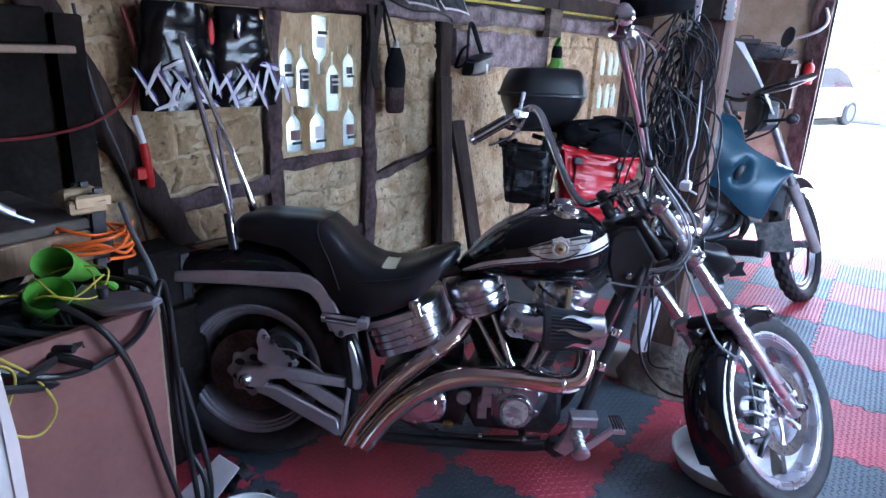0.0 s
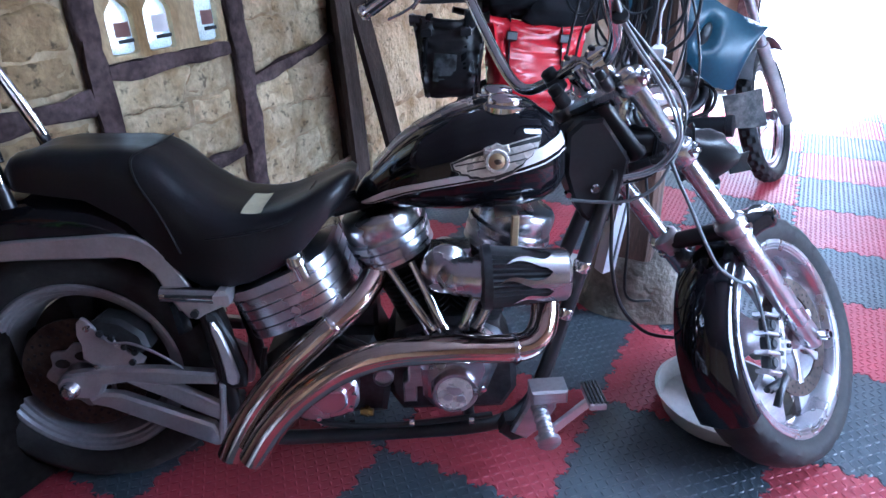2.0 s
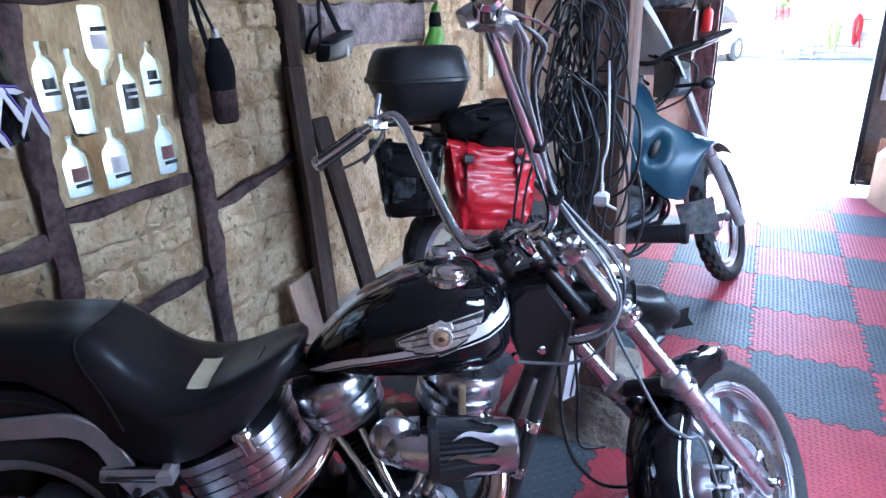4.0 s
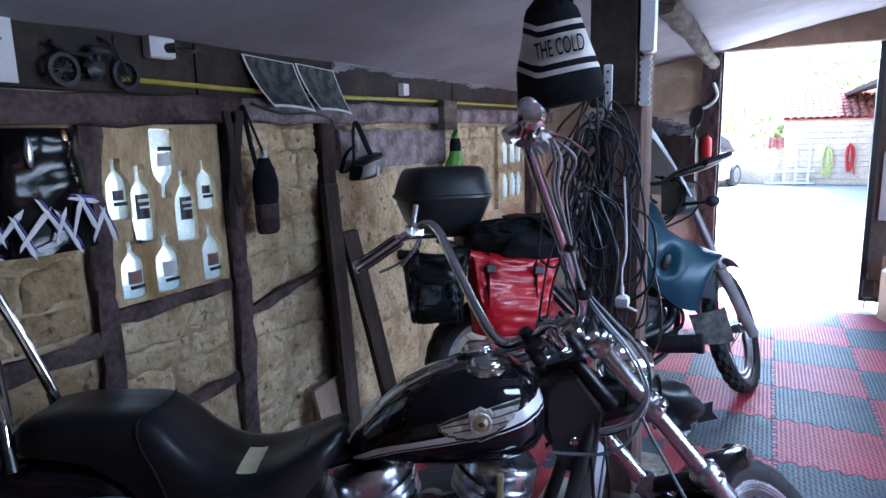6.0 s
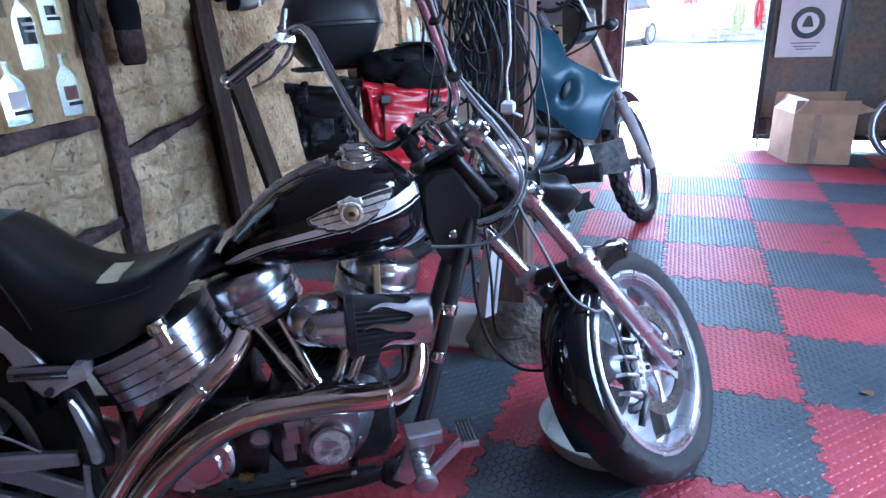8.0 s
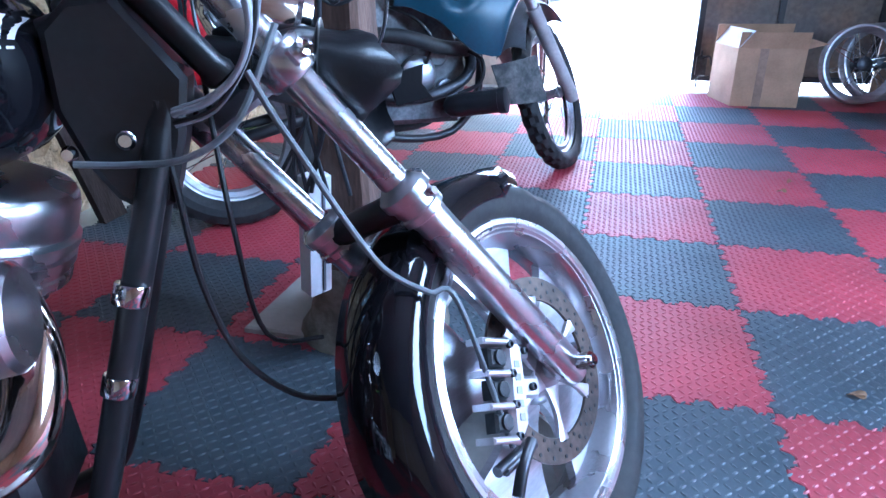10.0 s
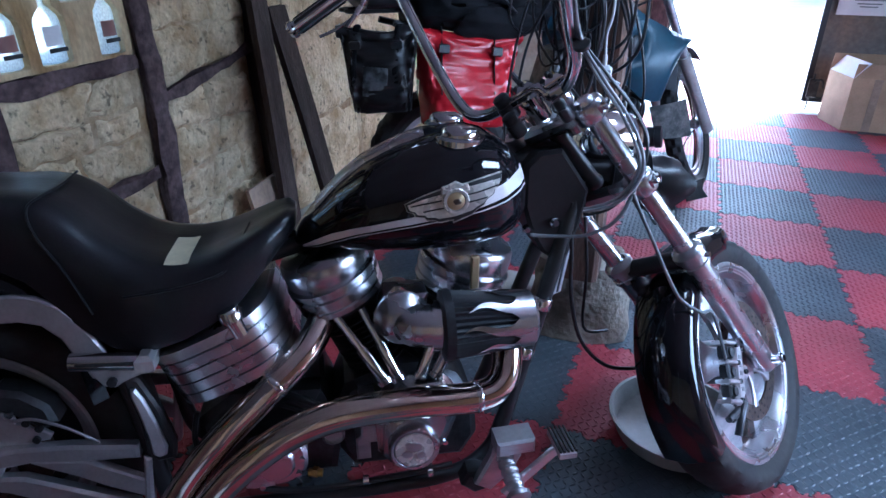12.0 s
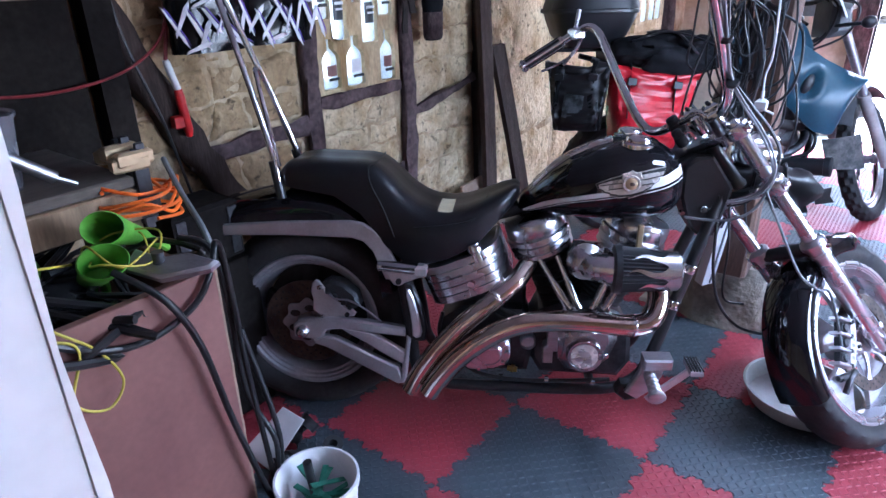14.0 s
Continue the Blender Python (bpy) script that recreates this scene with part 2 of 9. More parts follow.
PLASTIC_WHITE = surface("white_plastic", (0.74, 0.74, 0.76), 0.45, 0, 0.06, 8, 90, 0.05)
TEAL = surface("teal_plastic", (0.013, 0.047, 0.075), 0.36, 0, 0.2, 5, 60, 0.08, 0.12, col2=(0.019, 0.063, 0.094))
RED_TARP = surface("red_tarpaulin", (0.48, 0.012, 0.022), 0.25, 0, 0.15, 7, 60, 0.4, 0.1, depth=0.004, bump_scale=14)
BLACK_TARP = surface("black_tarpaulin", (0.012, 0.012, 0.013), 0.36, 0, 0.25, 7, 60, 0.5, 0.1, depth=0.004, bump_scale=18)
BLACK_PATENT = surface("black_patent_leather", (0.005, 0.005, 0.006), 0.16, 0, 0.25, 7, 60, 0.5, 0.06, depth=0.004, bump_scale=12)
BLACK_PATENT.node_tree.nodes["Principled BSDF"].inputs["Specular IOR Level"].default_value = 0.3
CLOTH_BLACK = surface("black_cloth", (0.01, 0.01, 0.012), 0.85, 0, 0.3, 12, 220, 0.3)
CLOTH_WHITE = surface("white_knit", (0.55, 0.52, 0.5), 0.9, 0, 0.15, 12, 220, 0.4)
LIME = surface("lime_rubber", (0.15, 0.4, 0.04), 0.5, 0, 0.15, 9, 80, 0.15)
ORANGE = surface("orange_plastic", (0.85, 0.16, 0.012), 0.45, 0, 0.12, 9, 80, 0.08)
YELLOW = surface("yellow_cord", (0.5, 0.42, 0.05), 0.55, 0, 0.15, 14, 120, 0.1)
HOSE_LIME = surface("faded_lime_hose", (0.5, 0.5, 0.16), 0.55, 0, 0.15, 14, 120, 0.1)
RED_PAINT = surface("red_paint", (0.5, 0.015, 0.015), 0.35, 0, 0.2, 12, 90, 0.1)
RED_HOSE = surface("dark_red_hose", (0.16, 0.008, 0.01), 0.5, 0, 0.2, 12, 90, 0.1)
PURPLE = surface("purple_print", (0.1, 0.04, 0.35), 0.5, 0, 0.1, 10, 90, 0.05)
WHITE_PRINT = surface("white_print", (0.62, 0.6, 0.64), 0.5, 0, 0.06, 10, 90, 0.05)
WOOD_DARK = surface("dark_old_wood", (0.03, 0.0195, 0.016), 0.8, 0, 0.45, 6, 50, 0.6, 0.1, col2=(0.058, 0.04, 0.033), stretch=(3, 3, 0.5), depth=0.004, obj=0.2)
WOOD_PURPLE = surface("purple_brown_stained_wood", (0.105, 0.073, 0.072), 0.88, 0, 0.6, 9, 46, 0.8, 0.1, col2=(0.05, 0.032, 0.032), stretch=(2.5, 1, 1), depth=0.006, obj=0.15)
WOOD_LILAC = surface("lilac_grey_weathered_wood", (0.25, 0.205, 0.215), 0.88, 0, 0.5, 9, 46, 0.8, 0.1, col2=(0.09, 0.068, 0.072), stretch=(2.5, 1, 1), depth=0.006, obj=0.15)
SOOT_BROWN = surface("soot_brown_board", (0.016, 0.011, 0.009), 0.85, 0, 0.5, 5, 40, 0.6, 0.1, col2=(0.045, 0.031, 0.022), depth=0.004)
WOOD_POST = surface("reddish_old_wood", (0.15, 0.088, 0.062), 0.8, 0, 0.4, 6, 50, 0.6, 0.1, col2=(0.07, 0.042, 0.033), stretch=(3, 3, 0.5), depth=0.004)
WOOD_RAW = surface("raw_pine_wood", (0.3, 0.2, 0.115), 0.7, 0, 0.25, 6, 50, 0.3, 0.1, stretch=(4, 4, 0.7))
GREY_WOOD = surface("greyed_bench_wood", (0.1, 0.082, 0.068), 0.8, 0, 0.3, 5, 50, 0.35, 0.1, stretch=(3, 0.6, 3))
PLY = surface("weathered_plywood", (0.3, 0.215, 0.15), 0.75, 0, 0.2, 5, 60, 0.3, 0.1)
BROWN_BOARD = surface("brown_faced_chipboard", (0.19, 0.085, 0.07), 0.55, 0, 0.12, 3.5, 60, 0.1, 0.12, col2=(0.155, 0.066, 0.056))
DRY_LEAF = surface("dry_leaf", (0.2, 0.11, 0.05), 0.8, 0, 0.2, 20, 90, 0.2)
CARD = surface("cardboard", (0.42, 0.28, 0.17), 0.8, 0, 0.12, 7, 90, 0.15)
PAPER = surface("paper", (0.72, 0.71, 0.72), 0.7, 0, 0.05, 9, 90, 0.05)
PLASTER = surface("lime_plaster", (0.62, 0.55, 0.43), 0.9, 0, 0.12, 4, 34, 0.7, 0.06, col2=(0.46, 0.36, 0.24), depth=0.01)
WALL_TAN = surface("tan_plaster", (0.6, 0.47, 0.34), 0.85, 0, 0.15, 2, 30, 0.4, 0.08, col2=(0.5, 0.36, 0.24))
BOTTLE_CLAY = surface("tan_bottle_clay", (0.5, 0.385, 0.22), 0.92, 0, 0.3, 6, 55, 0.8, 0.05, col2=(0.3, 0.19, 0.08), depth=0.012, bump_scale=20, spread=(0.45, 0.7), stretch=(1, 1.6, 0.7))
CLAY = surface("clay_render", (0.6, 0.49, 0.31), 0.92, 0, 0.28, 9, 55, 1.0, 0.05, col2=(0.38, 0.265, 0.135), depth=0.02, bump_scale=26, spread=(0.42, 0.72), obj=0.1, pits=0.75)
# Browner, smoked clay, darkened further to hold the shade of the left end.
CLAY_SMOKED_DIM = surface("smoked_shaded_clay", (0.38, 0.275, 0.15), 0.92, 0, 0.3, 7, 55, 1.0, 0.05, col2=(0.27, 0.18, 0.09), depth=0.02, bump_scale=26, spread=(0.38, 0.7), obj=0.12, pits=0.8)
MUD = surface("mud_joint", (0.5, 0.4, 0.26), 0.95, 0, 0.25, 7, 44, 0.9, 0.04, col2=(0.3, 0.2, 0.1), depth=0.012)
CEIL = surface("ceiling_sheet", (0.3, 0.28, 0.31), 0.8, 0, 0.1, 2.5, 40, 0.25, 0.08, col2=(0.24, 0.22, 0.245))
WHITE_WALL = surface("white_painted_panel", (0.72, 0.73, 0.76), 0.55, 0, 0.05, 4, 50, 0.1, 0.1)
STONE = surface("field_stone", (0.3, 0.27, 0.22), 0.9, 0, 0.35, 7, 40, 1.0, 0.05, col2=(0.16, 0.13, 0.1), depth=0.012)
CONCRETE = surface("pale_concrete", (0.5, 0.49, 0.45), 0.85, 0, 0.1, 1.2, 22, 0.4, 0.08, col2=(0.4, 0.385, 0.35), depth=0.006)
YARD = surface("courtyard_concrete", (0.5, 0.48, 0.44), 0.85, 0, 0.12, 0.9, 18, 0.4, 0.08, col2=(0.4, 0.385, 0.35), depth=0.006)
MAT_RED = surface("red_rubber_tile", (0.34, 0.036, 0.055), 0.54, 0, 0.16, 2.4, 60, 0.12, 0.13, col2=(0.25, 0.026, 0.038), obj=0.1)
MAT_GREY = surface("slate_grey_rubber_tile", (0.05, 0.066, 0.08), 0.54, 0, 0.16, 2.4, 60, 0.12, 0.13, col2=(0.032, 0.043, 0.053), obj=0.1)
for gloss_surface, gloss in ((MAT_RED, 0.6), (MAT_GREY, 0.6), (RUBBER, 0.3), (LEATHER, 0.45), (CLOTH_BLACK, 0.15), (WOOD_DARK, 0.2), (WOOD_PURPLE, 0.25)):
    gloss_surface.node_tree.nodes["Principled BSDF"].inputs["Specular IOR Level"].default_value = gloss
# Bench-corner wood made near black, with the corner's shade put into the colour.
SHADED_WOOD = surface("shade_black_wood", (0.008, 0.0065, 0.006), 0.9, 0, 0.5, 6, 50, 0.5, 0.06, col2=(0.018, 0.015, 0.013))
SHADED_WOOD.node_tree.nodes["Principled BSDF"].inputs["Specular IOR Level"].default_value = 0.08
GATE_STEEL = surface("rusty_gate_steel", (0.11, 0.1, 0.09), 0.6, 0.3, 0.35, 3.5, 30, 0.3, 0.15, col2=(0.17, 0.12, 0.085))
TERRACOTTA = surface("terracotta_tile", (0.42, 0.14, 0.09), 0.85, 0, 0.25, 6, 40, 0.3, obj=0.2, island=0)
RUBBLE = surface("warm_rubble_stone", (0.62, 0.5, 0.37), 0.9, 0, 0.25, 2.2, 14, 0.8, 0.05, col2=(0.5, 0.4, 0.3), depth=0.02)
BARK = surface("bark", (0.14, 0.11, 0.085), 0.9, 0, 0.4, 6, 40, 1.0, 0.05, depth=0.01, stretch=(1, 1, 3))
CAR_WHITE = surface("white_car_paint", (0.75, 0.75, 0.76), 0.2, 0, 0.03, 4, 40, 0.0, coat=0.8)
GLASS_DARK = surface("dark_glass", (0.02, 0.022, 0.025), 0.08, 0, 0.05, 4, 40, 0.0)
SCREEN = surface("hazy_windscreen", (0.8, 0.82, 0.86), 0.4, 0, 0.12, 5, 50, 0.05)
TUB = surface("cloudy_plastic", (0.6, 0.6, 0.66), 0.25, 0, 0.15, 8, 60, 0.05)
for clear_surface, clear_share in ((SCREEN, 0.3), (TUB, 0.8)):
    clear_surface.node_tree.nodes["Principled BSDF"].inputs["Transmission Weight"].default_value = clear_share
    clear_surface.node_tree.nodes["Principled BSDF"].inputs["IOR"].default_value = 1.1
PAN = surface("grey_enamelled_tin", (0.5, 0.5, 0.48), 0.4, 0.2, 0.12, 6, 60, 0.1, 0.12)
DUSTY = surface("dusty_black_plastic", (0.03, 0.03, 0.03), 0.7, 0, 0.5, 18, 90, 0.4, 0.1, col2=(0.11, 0.105, 0.095))
PHOTO = surface("dark_photo_print", (0.075, 0.08, 0.085), 0.5, 0, 0.7, 22, 60, 0.02, col2=(0.008, 0.01, 0.01), spread=(0.42, 0.58))


def bottle_glass():
    m = bpy.data.materials.new("clear_bottle_glass")
    m.use_nodes = True
    nt = m.node_tree
    b, out = nt.nodes["Principled BSDF"], nt.nodes["Material Output"]
    b.inputs["Base Color"].default_value = (0.86, 0.9, 0.88, 1)
    b.inputs["Roughness"].default_value, b.inputs["IOR"].default_value = 0.12, 1.45
    clear, mix = nt.nodes.new("ShaderNodeBsdfTransparent"), nt.nodes.new("ShaderNodeMixShader")
    frost, blend = nt.nodes.new("ShaderNodeBsdfTranslucent"), nt.nodes.new("ShaderNodeMixShader")
    frost.inputs[0].default_value, blend.inputs[0].default_value = (0.72, 0.76, 0.74, 1), 0.45
    clear.inputs[0].default_value = (0.8, 0.84, 0.82, 1)
    tex, rng = nt.nodes.new("ShaderNodeTexNoise"), nt.nodes.new("ShaderNodeMapRange")
    tex.inputs["Scale"].default_value = 26
    rng.inputs["To Min"].default_value, rng.inputs["To Max"].default_value = -0.25, 0.75
    nt.links.new(tex.outputs[0], rng.inputs["Value"])
    nt.links.new(rng.outputs[0], mix.inputs[0])
    nt.links.new(clear.outputs[0], blend.inputs[1])
    nt.links.new(frost.outputs[0], blend.inputs[2])
    nt.links.new(blend.outputs[0], mix.inputs[1])
    nt.links.new(b.outputs[0], mix.inputs[2])
    nt.links.new(mix.outputs[0], out.inputs[0])
    return m


GLASS = bottle_glass()


def frosted_sheet():
    m = bpy.data.materials.new("frosted_roof_sheet")
    m.use_nodes = True
    nt = m.node_tree
    lit, tex, tone = nt.nodes.new("ShaderNodeBsdfTranslucent"), nt.nodes.new("ShaderNodeTexNoise"), nt.nodes.new("ShaderNodeMapRange")
    tex.inputs["Scale"].default_value = 9
    tone.inputs["To Min"].default_value, tone.inputs["To Max"].default_value = 0.2, 0.45
    nt.links.new(tex.outputs[0], tone.inputs["Value"])
    nt.links.new(tone.outputs[0], lit.inputs["Color"])
    nt.links.new(lit.outputs[0], nt.nodes["Material Output"].inputs[0])
    return m


FROSTED = frosted_sheet()


def leaf_surface():
    """Thin leaves that let light through, each of its own tint."""
    m = bpy.data.materials.new("foliage")
    m.use_nodes = True
    nt = m.node_tree
    lit, skin, mix, geo, ramp = nt.nodes.new("ShaderNodeBsdfTranslucent"), nt.nodes["Principled BSDF"], nt.nodes.new("ShaderNodeMixShader"), nt.nodes.new("ShaderNodeNewGeometry"), nt.nodes.new("ShaderNodeValToRGB")
    ramp.color_ramp.elements[0].color, ramp.color_ramp.elements[1].color = (0.08, 0.11, 0.035, 1), (0.27, 0.26, 0.1, 1)
    skin.inputs["Roughness"].default_value = 0.6
    mix.inputs[0].default_value = 0.5
    nt.links.new(geo.outputs["Random Per Island"], ramp.inputs[0])
    for shader, socket in ((lit, "Color"), (skin, "Base Color")):
        nt.links.new(ramp.outputs[0], shader.inputs[socket])
    nt.links.new(skin.outputs[0], mix.inputs[1])
    nt.links.new(lit.outputs[0], mix.inputs[2])
    nt.links.new(mix.outputs[0], nt.nodes["Material Output"].inputs[0])
    return m


LEAF = leaf_surface()


# ---- the setting ----
L = 0.455


def tooth(t, amp=0.012, n=11):
    """The sideways offset of the interlocking edge at t of a tile's side."""
    u = (t * n) % 1.0
    s = 1 if int(t * n) % 2 else -1
    if t < 0.04 or t > 0.96:
        return 0.0
    return s * amp * min(1.0, 8 * min(u, 1 - u))


def tile_geo():
    g, k = Geo(), 88
    ts = [i / k for i in range(k)]
    loop = [(t * L, tooth(t)) for t in ts] + [(L + tooth(t), t * L) for t in ts] + [((1 - t) * L, L + tooth(1 - t)) for t in ts] + [(tooth(1 - t), (1 - t) * L) for t in ts]
    lo, n = inset(loop, 0.0007), 4 * k
    top = inset(loop, 0.002)
    g.add([(*p, -0.014) for p in lo] + [(*p, -0.0025) for p in lo] + [(*p, 0.0) for p in top],
          [(r * n + i, r * n + (i + 1) % n, (r + 1) * n + (i + 1) % n, (r + 1) * n + i) for r in range(2) for i in range(n)] + [tuple(2 * n + i for i in range(n))])
    c = 23
    step = L / c
    for i in range(c):
        for j in range(c):
            a = radians(45 if (i + j) % 2 else -45)
            x, y = (i + 0.5) * step, (j + 0.5) * step
            ca, sa = math.cos(a), math.sin(a)
            h, w, z = 0.0098, 0.0036, 0.002
            pts = [(-h, 0, 0), (-h * 0.4, -w, 0), (h * 0.4, -w, 0), (h, 0, 0), (h * 0.4, w, 0), (-h * 0.4, w, 0), (-h * 0.55, 0, z), (h * 0.55, 0, z)]
            g.add([(x + ca * p - sa * q, y + sa * p + ca * q, e) for p, q, e in pts], [(0, 1, 6), (1, 2, 7, 6), (2, 3, 7), (3, 4, 7), (4, 5, 6, 7), (5, 0, 6)])
    return g


floor_g = Geo()
rbox(floor_g, (-2.25, -4.6, -0.3), (2.75, 3.84, -0.0145), 0.01)
floor = single("floor", floor_g, CONCRETE, "worn grey concrete floor under red and grey tiles", "floor", kind="structure")
ground_g = Geo()
ground_g.add([(-120, -120, -0.07), (120, -120, -0.07), (120, 160, -0.07), (-120, 160, -0.07)], [(0, 1, 2, 3)])
ground = single("ground", ground_g, YARD, "pale sunlit concrete courtyard in front of the garage", "ground", kind="structure")
sill_g = Geo()
rbox(sill_g, (-0.62, 3.84, -0.3), (2.75, 4.2, -0.03), 0.02)
single("threshold", sill_g, CONCRETE, "cracked pale concrete threshold of the garage gate", "threshold", kind="structure")

CEIL0, SLOPE = 1.775, 0.2


def ceil_z(x):
    return CEIL0 + SLOPE * (x + 1.96)


g = Geo()
nx, ny = 40, 50
for t in (0, 1):
    vs = []
    for i in range(nx + 1):
        for j in range(ny + 1):
            x, y = -2.3 + 5.1 * i / nx, -4.7 + 8.65 * j / ny
            sag = 0.012 * noise.noise(Vector((x * 1.6, y * 1.6, 3))) + 0.006 * noise.noise(Vector((x * 5, y * 5, 8)))
            vs.append((x, y, ceil_z(x) + (sag if not t else 0.06)))
    g.add(vs, [(i * (ny + 1) + j, (i + 1) * (ny + 1) + j, (i + 1) * (ny + 1) + j + 1, i * (ny + 1) + j + 1) for i in range(nx) for j in range(ny) if not (SKYLIGHT[0] < -2.3 + 5.1 * (i + 0.5) / nx < SKYLIGHT[2] and SKYLIGHT[1] < -4.7 + 8.65 * (j + 0.5) / ny < SKYLIGHT[3])])
single("ceiling", g, CEIL, "pale lilac-white sheet ceiling sagging between nails", "ceiling", kind="structure")

pane = thing("window_1", pose(0, 0, 0), "frosted roof window set into the sheet ceiling", "window")
tagged(pane, kind="structure")
g = Geo()
x0, y0, x1, y1 = SKYLIGHT
loft(g, [[(x, y, ceil_z(x) + h) for x, y in ((x0 - 0.08, y0 - 0.1), (x1 + 0.08, y0 - 0.1), (x1 + 0.08, y1 + 0.1), (x0 - 0.08, y1 + 0.1))] for h in (0.066, 0.07)])
part("pane", g, FROSTED, pane)
for a, b in (((x0 - 0.03, y0 - 0.06), (x1 + 0.03, y0 - 0.02)), ((x0 - 0.03, y1 + 0.02), (x1 + 0.03, y1 + 0.06)), ((x0 - 0.07, y0 - 0.06), (x0 - 0.03, y1 + 0.06)), ((x1 + 0.03, y0 - 0.06), (x1 + 0.07, y1 + 0.06))):
    g = Geo()
    loft(g, [[(x, y, ceil_z(x) + h) for x, y in (a, (b[0], a[1]), b, (a[0], b[1]))] for h in (-0.03, -0.014)])
    part("window_frame", g, WOOD_DARK, pane)

# outer shell of the garage
WX = -1.975
# South and east walls are unseen; their tan is chosen to reflect light back.
for nm, lo, hi, mt, lab in (
        ("wall_south", (-2.3, -4.7, -0.3), (2.78, -4.55, 3.2), WALL_TAN, "plain tan plastered wall closing the garage"),
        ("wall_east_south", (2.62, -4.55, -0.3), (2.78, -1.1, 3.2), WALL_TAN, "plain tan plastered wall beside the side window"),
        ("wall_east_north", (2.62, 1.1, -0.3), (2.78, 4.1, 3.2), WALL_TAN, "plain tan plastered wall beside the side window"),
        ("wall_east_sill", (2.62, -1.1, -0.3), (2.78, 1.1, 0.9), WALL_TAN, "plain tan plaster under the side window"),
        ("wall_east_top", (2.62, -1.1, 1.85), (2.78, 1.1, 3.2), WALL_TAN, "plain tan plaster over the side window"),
        ("wall_north_west", (-2.3, 3.88, -0.3), (-0.62, 4.1, 2.6), PLASTER, "rough plaster wall beside the gate opening"),
        ("wall_north_top", (-0.62, 3.9, 2.05), (2.62, 4.02, 3.2), PLY, "weathered grey-brown boarding over the gate opening"),
        ("wall_north_east", (2.3, 3.9, -0.3), (2.62, 4.1, 3.2), PLASTER, "plain rough plaster wall beside the gate")):
    g = Geo()
    rbox(g, lo, hi, 0.01)
    single(nm, g, mt, lab, "wall", kind="structure")

# half-timbered west wall
west = thing("wall_west", pose(0, 0, 0), "half-timbered wall of yellow clay blocks and purple-brown beams", "wall")
tagged(west, kind="structure")


def holed_panel(y0, y1, z0, z1, holes, x, depth, material, name):
    """A rendered panel with openings, in the plane of the west wall."""
    bm = bmesh.new()
    def ring(pts):
        vs = [bm.verts.new((x, p[0], p[1])) for p in pts]
        return [bm.edges.new((vs[i], vs[(i + 1) % len(vs)])) for i in range(len(vs))]
    edges = ring([(y0 + (y1 - y0) * i / 8, z0) for i in range(8)] + [(y1, z0 + (z1 - z0) * i / 8) for i in range(8)] + [(y1 - (y1 - y0) * i / 8, z1) for i in range(8)] + [(y0, z1 - (z1 - z0) * i / 8) for i in range(8)])
    for h in holes:
        edges += ring(h)
    r = bmesh.ops.triangle_fill(bm, use_beauty=True, use_dissolve=False, edges=edges)
    faces = [f for f in r["geom"] if isinstance(f, bmesh.types.BMFace)]
    ext = bmesh.ops.extrude_face_region(bm, geom=faces)
    for v in ext["geom"]:
        if isinstance(v, bmesh.types.BMVert):
            v.co.x -= depth
    bmesh.ops.recalc_face_normals(bm, faces=bm.faces)
    me = bpy.data.meshes.new(name)
    bm.to_mesh(me)
    bm.free()
    me.materials.append(material)
    ob = new(name, me)
    ob.parent = west
    return ob


def bottle_half(w, h):
    """Half outline of a bottle: (half width, height) from the base up."""
    return [(w * 0.86, 0), (w, h * 0.03), (w, h * 0.55), (w * 0.92, h * 0.64), (w * 0.62, h * 0.73), (w * 0.36, h * 0.79), (w * 0.33, h * 0.92), (w * 0.38, h * 0.93), (w * 0.38, h)]


# (y, foot z, half width, height, upside down, label)
BOTTLES = [(-0.662, 1.185, 0.041, 0.2, False, 2), (-0.578, 1.1, 0.045, 0.26, False, 1), (-0.477, 1.235, 0.047, 0.24, True, 3), (-0.4, 1.078, 0.045, 0.255, False, 1),
           (-0.3, 1.18, 0.041, 0.185, False, 2), (-0.635, 0.918, 0.046, 0.195, False, 4), (-0.497, 0.915, 0.05, 0.2, False, 5), (-0.297, 0.912, 0.045, 0.21, False, 4)]
holes = []
for y, z, w, h, turned, lab in BOTTLES:
    half = [(a + 0.003, b) for a, b in bottle_half(w, h)]
    o = [(a, b - 0.002) for a, b in half] + [(-a, b - 0.002) for a, b in half[::-1]]
    if turned:
        o = [(-a, h - b) for a, b in o]
    holes.append([(y + a, z + b) for a, b in o])
holed_panel(-0.715, -0.222, 0.9, 1.49, holes, WX + 0.012, 0.06, BOTTLE_CLAY, "bottle_panel")
holed_panel(2.6, 3.2, 0.85, 1.49, [[(yy + a, zz + b) for a, b in ((-0.06, 0), (0.06, 0), (0.06, 0.13), (0.03, 0.2), (-0.03, 0.2), (-0.06, 0.13))] for yy in (2.76, 2.93, 3.07) for zz in (0.93, 1.2)], WX + 0.012, 0.06, CLAY, "bottle_panel")

# solid backing round the two bottle panels
g = Geo()
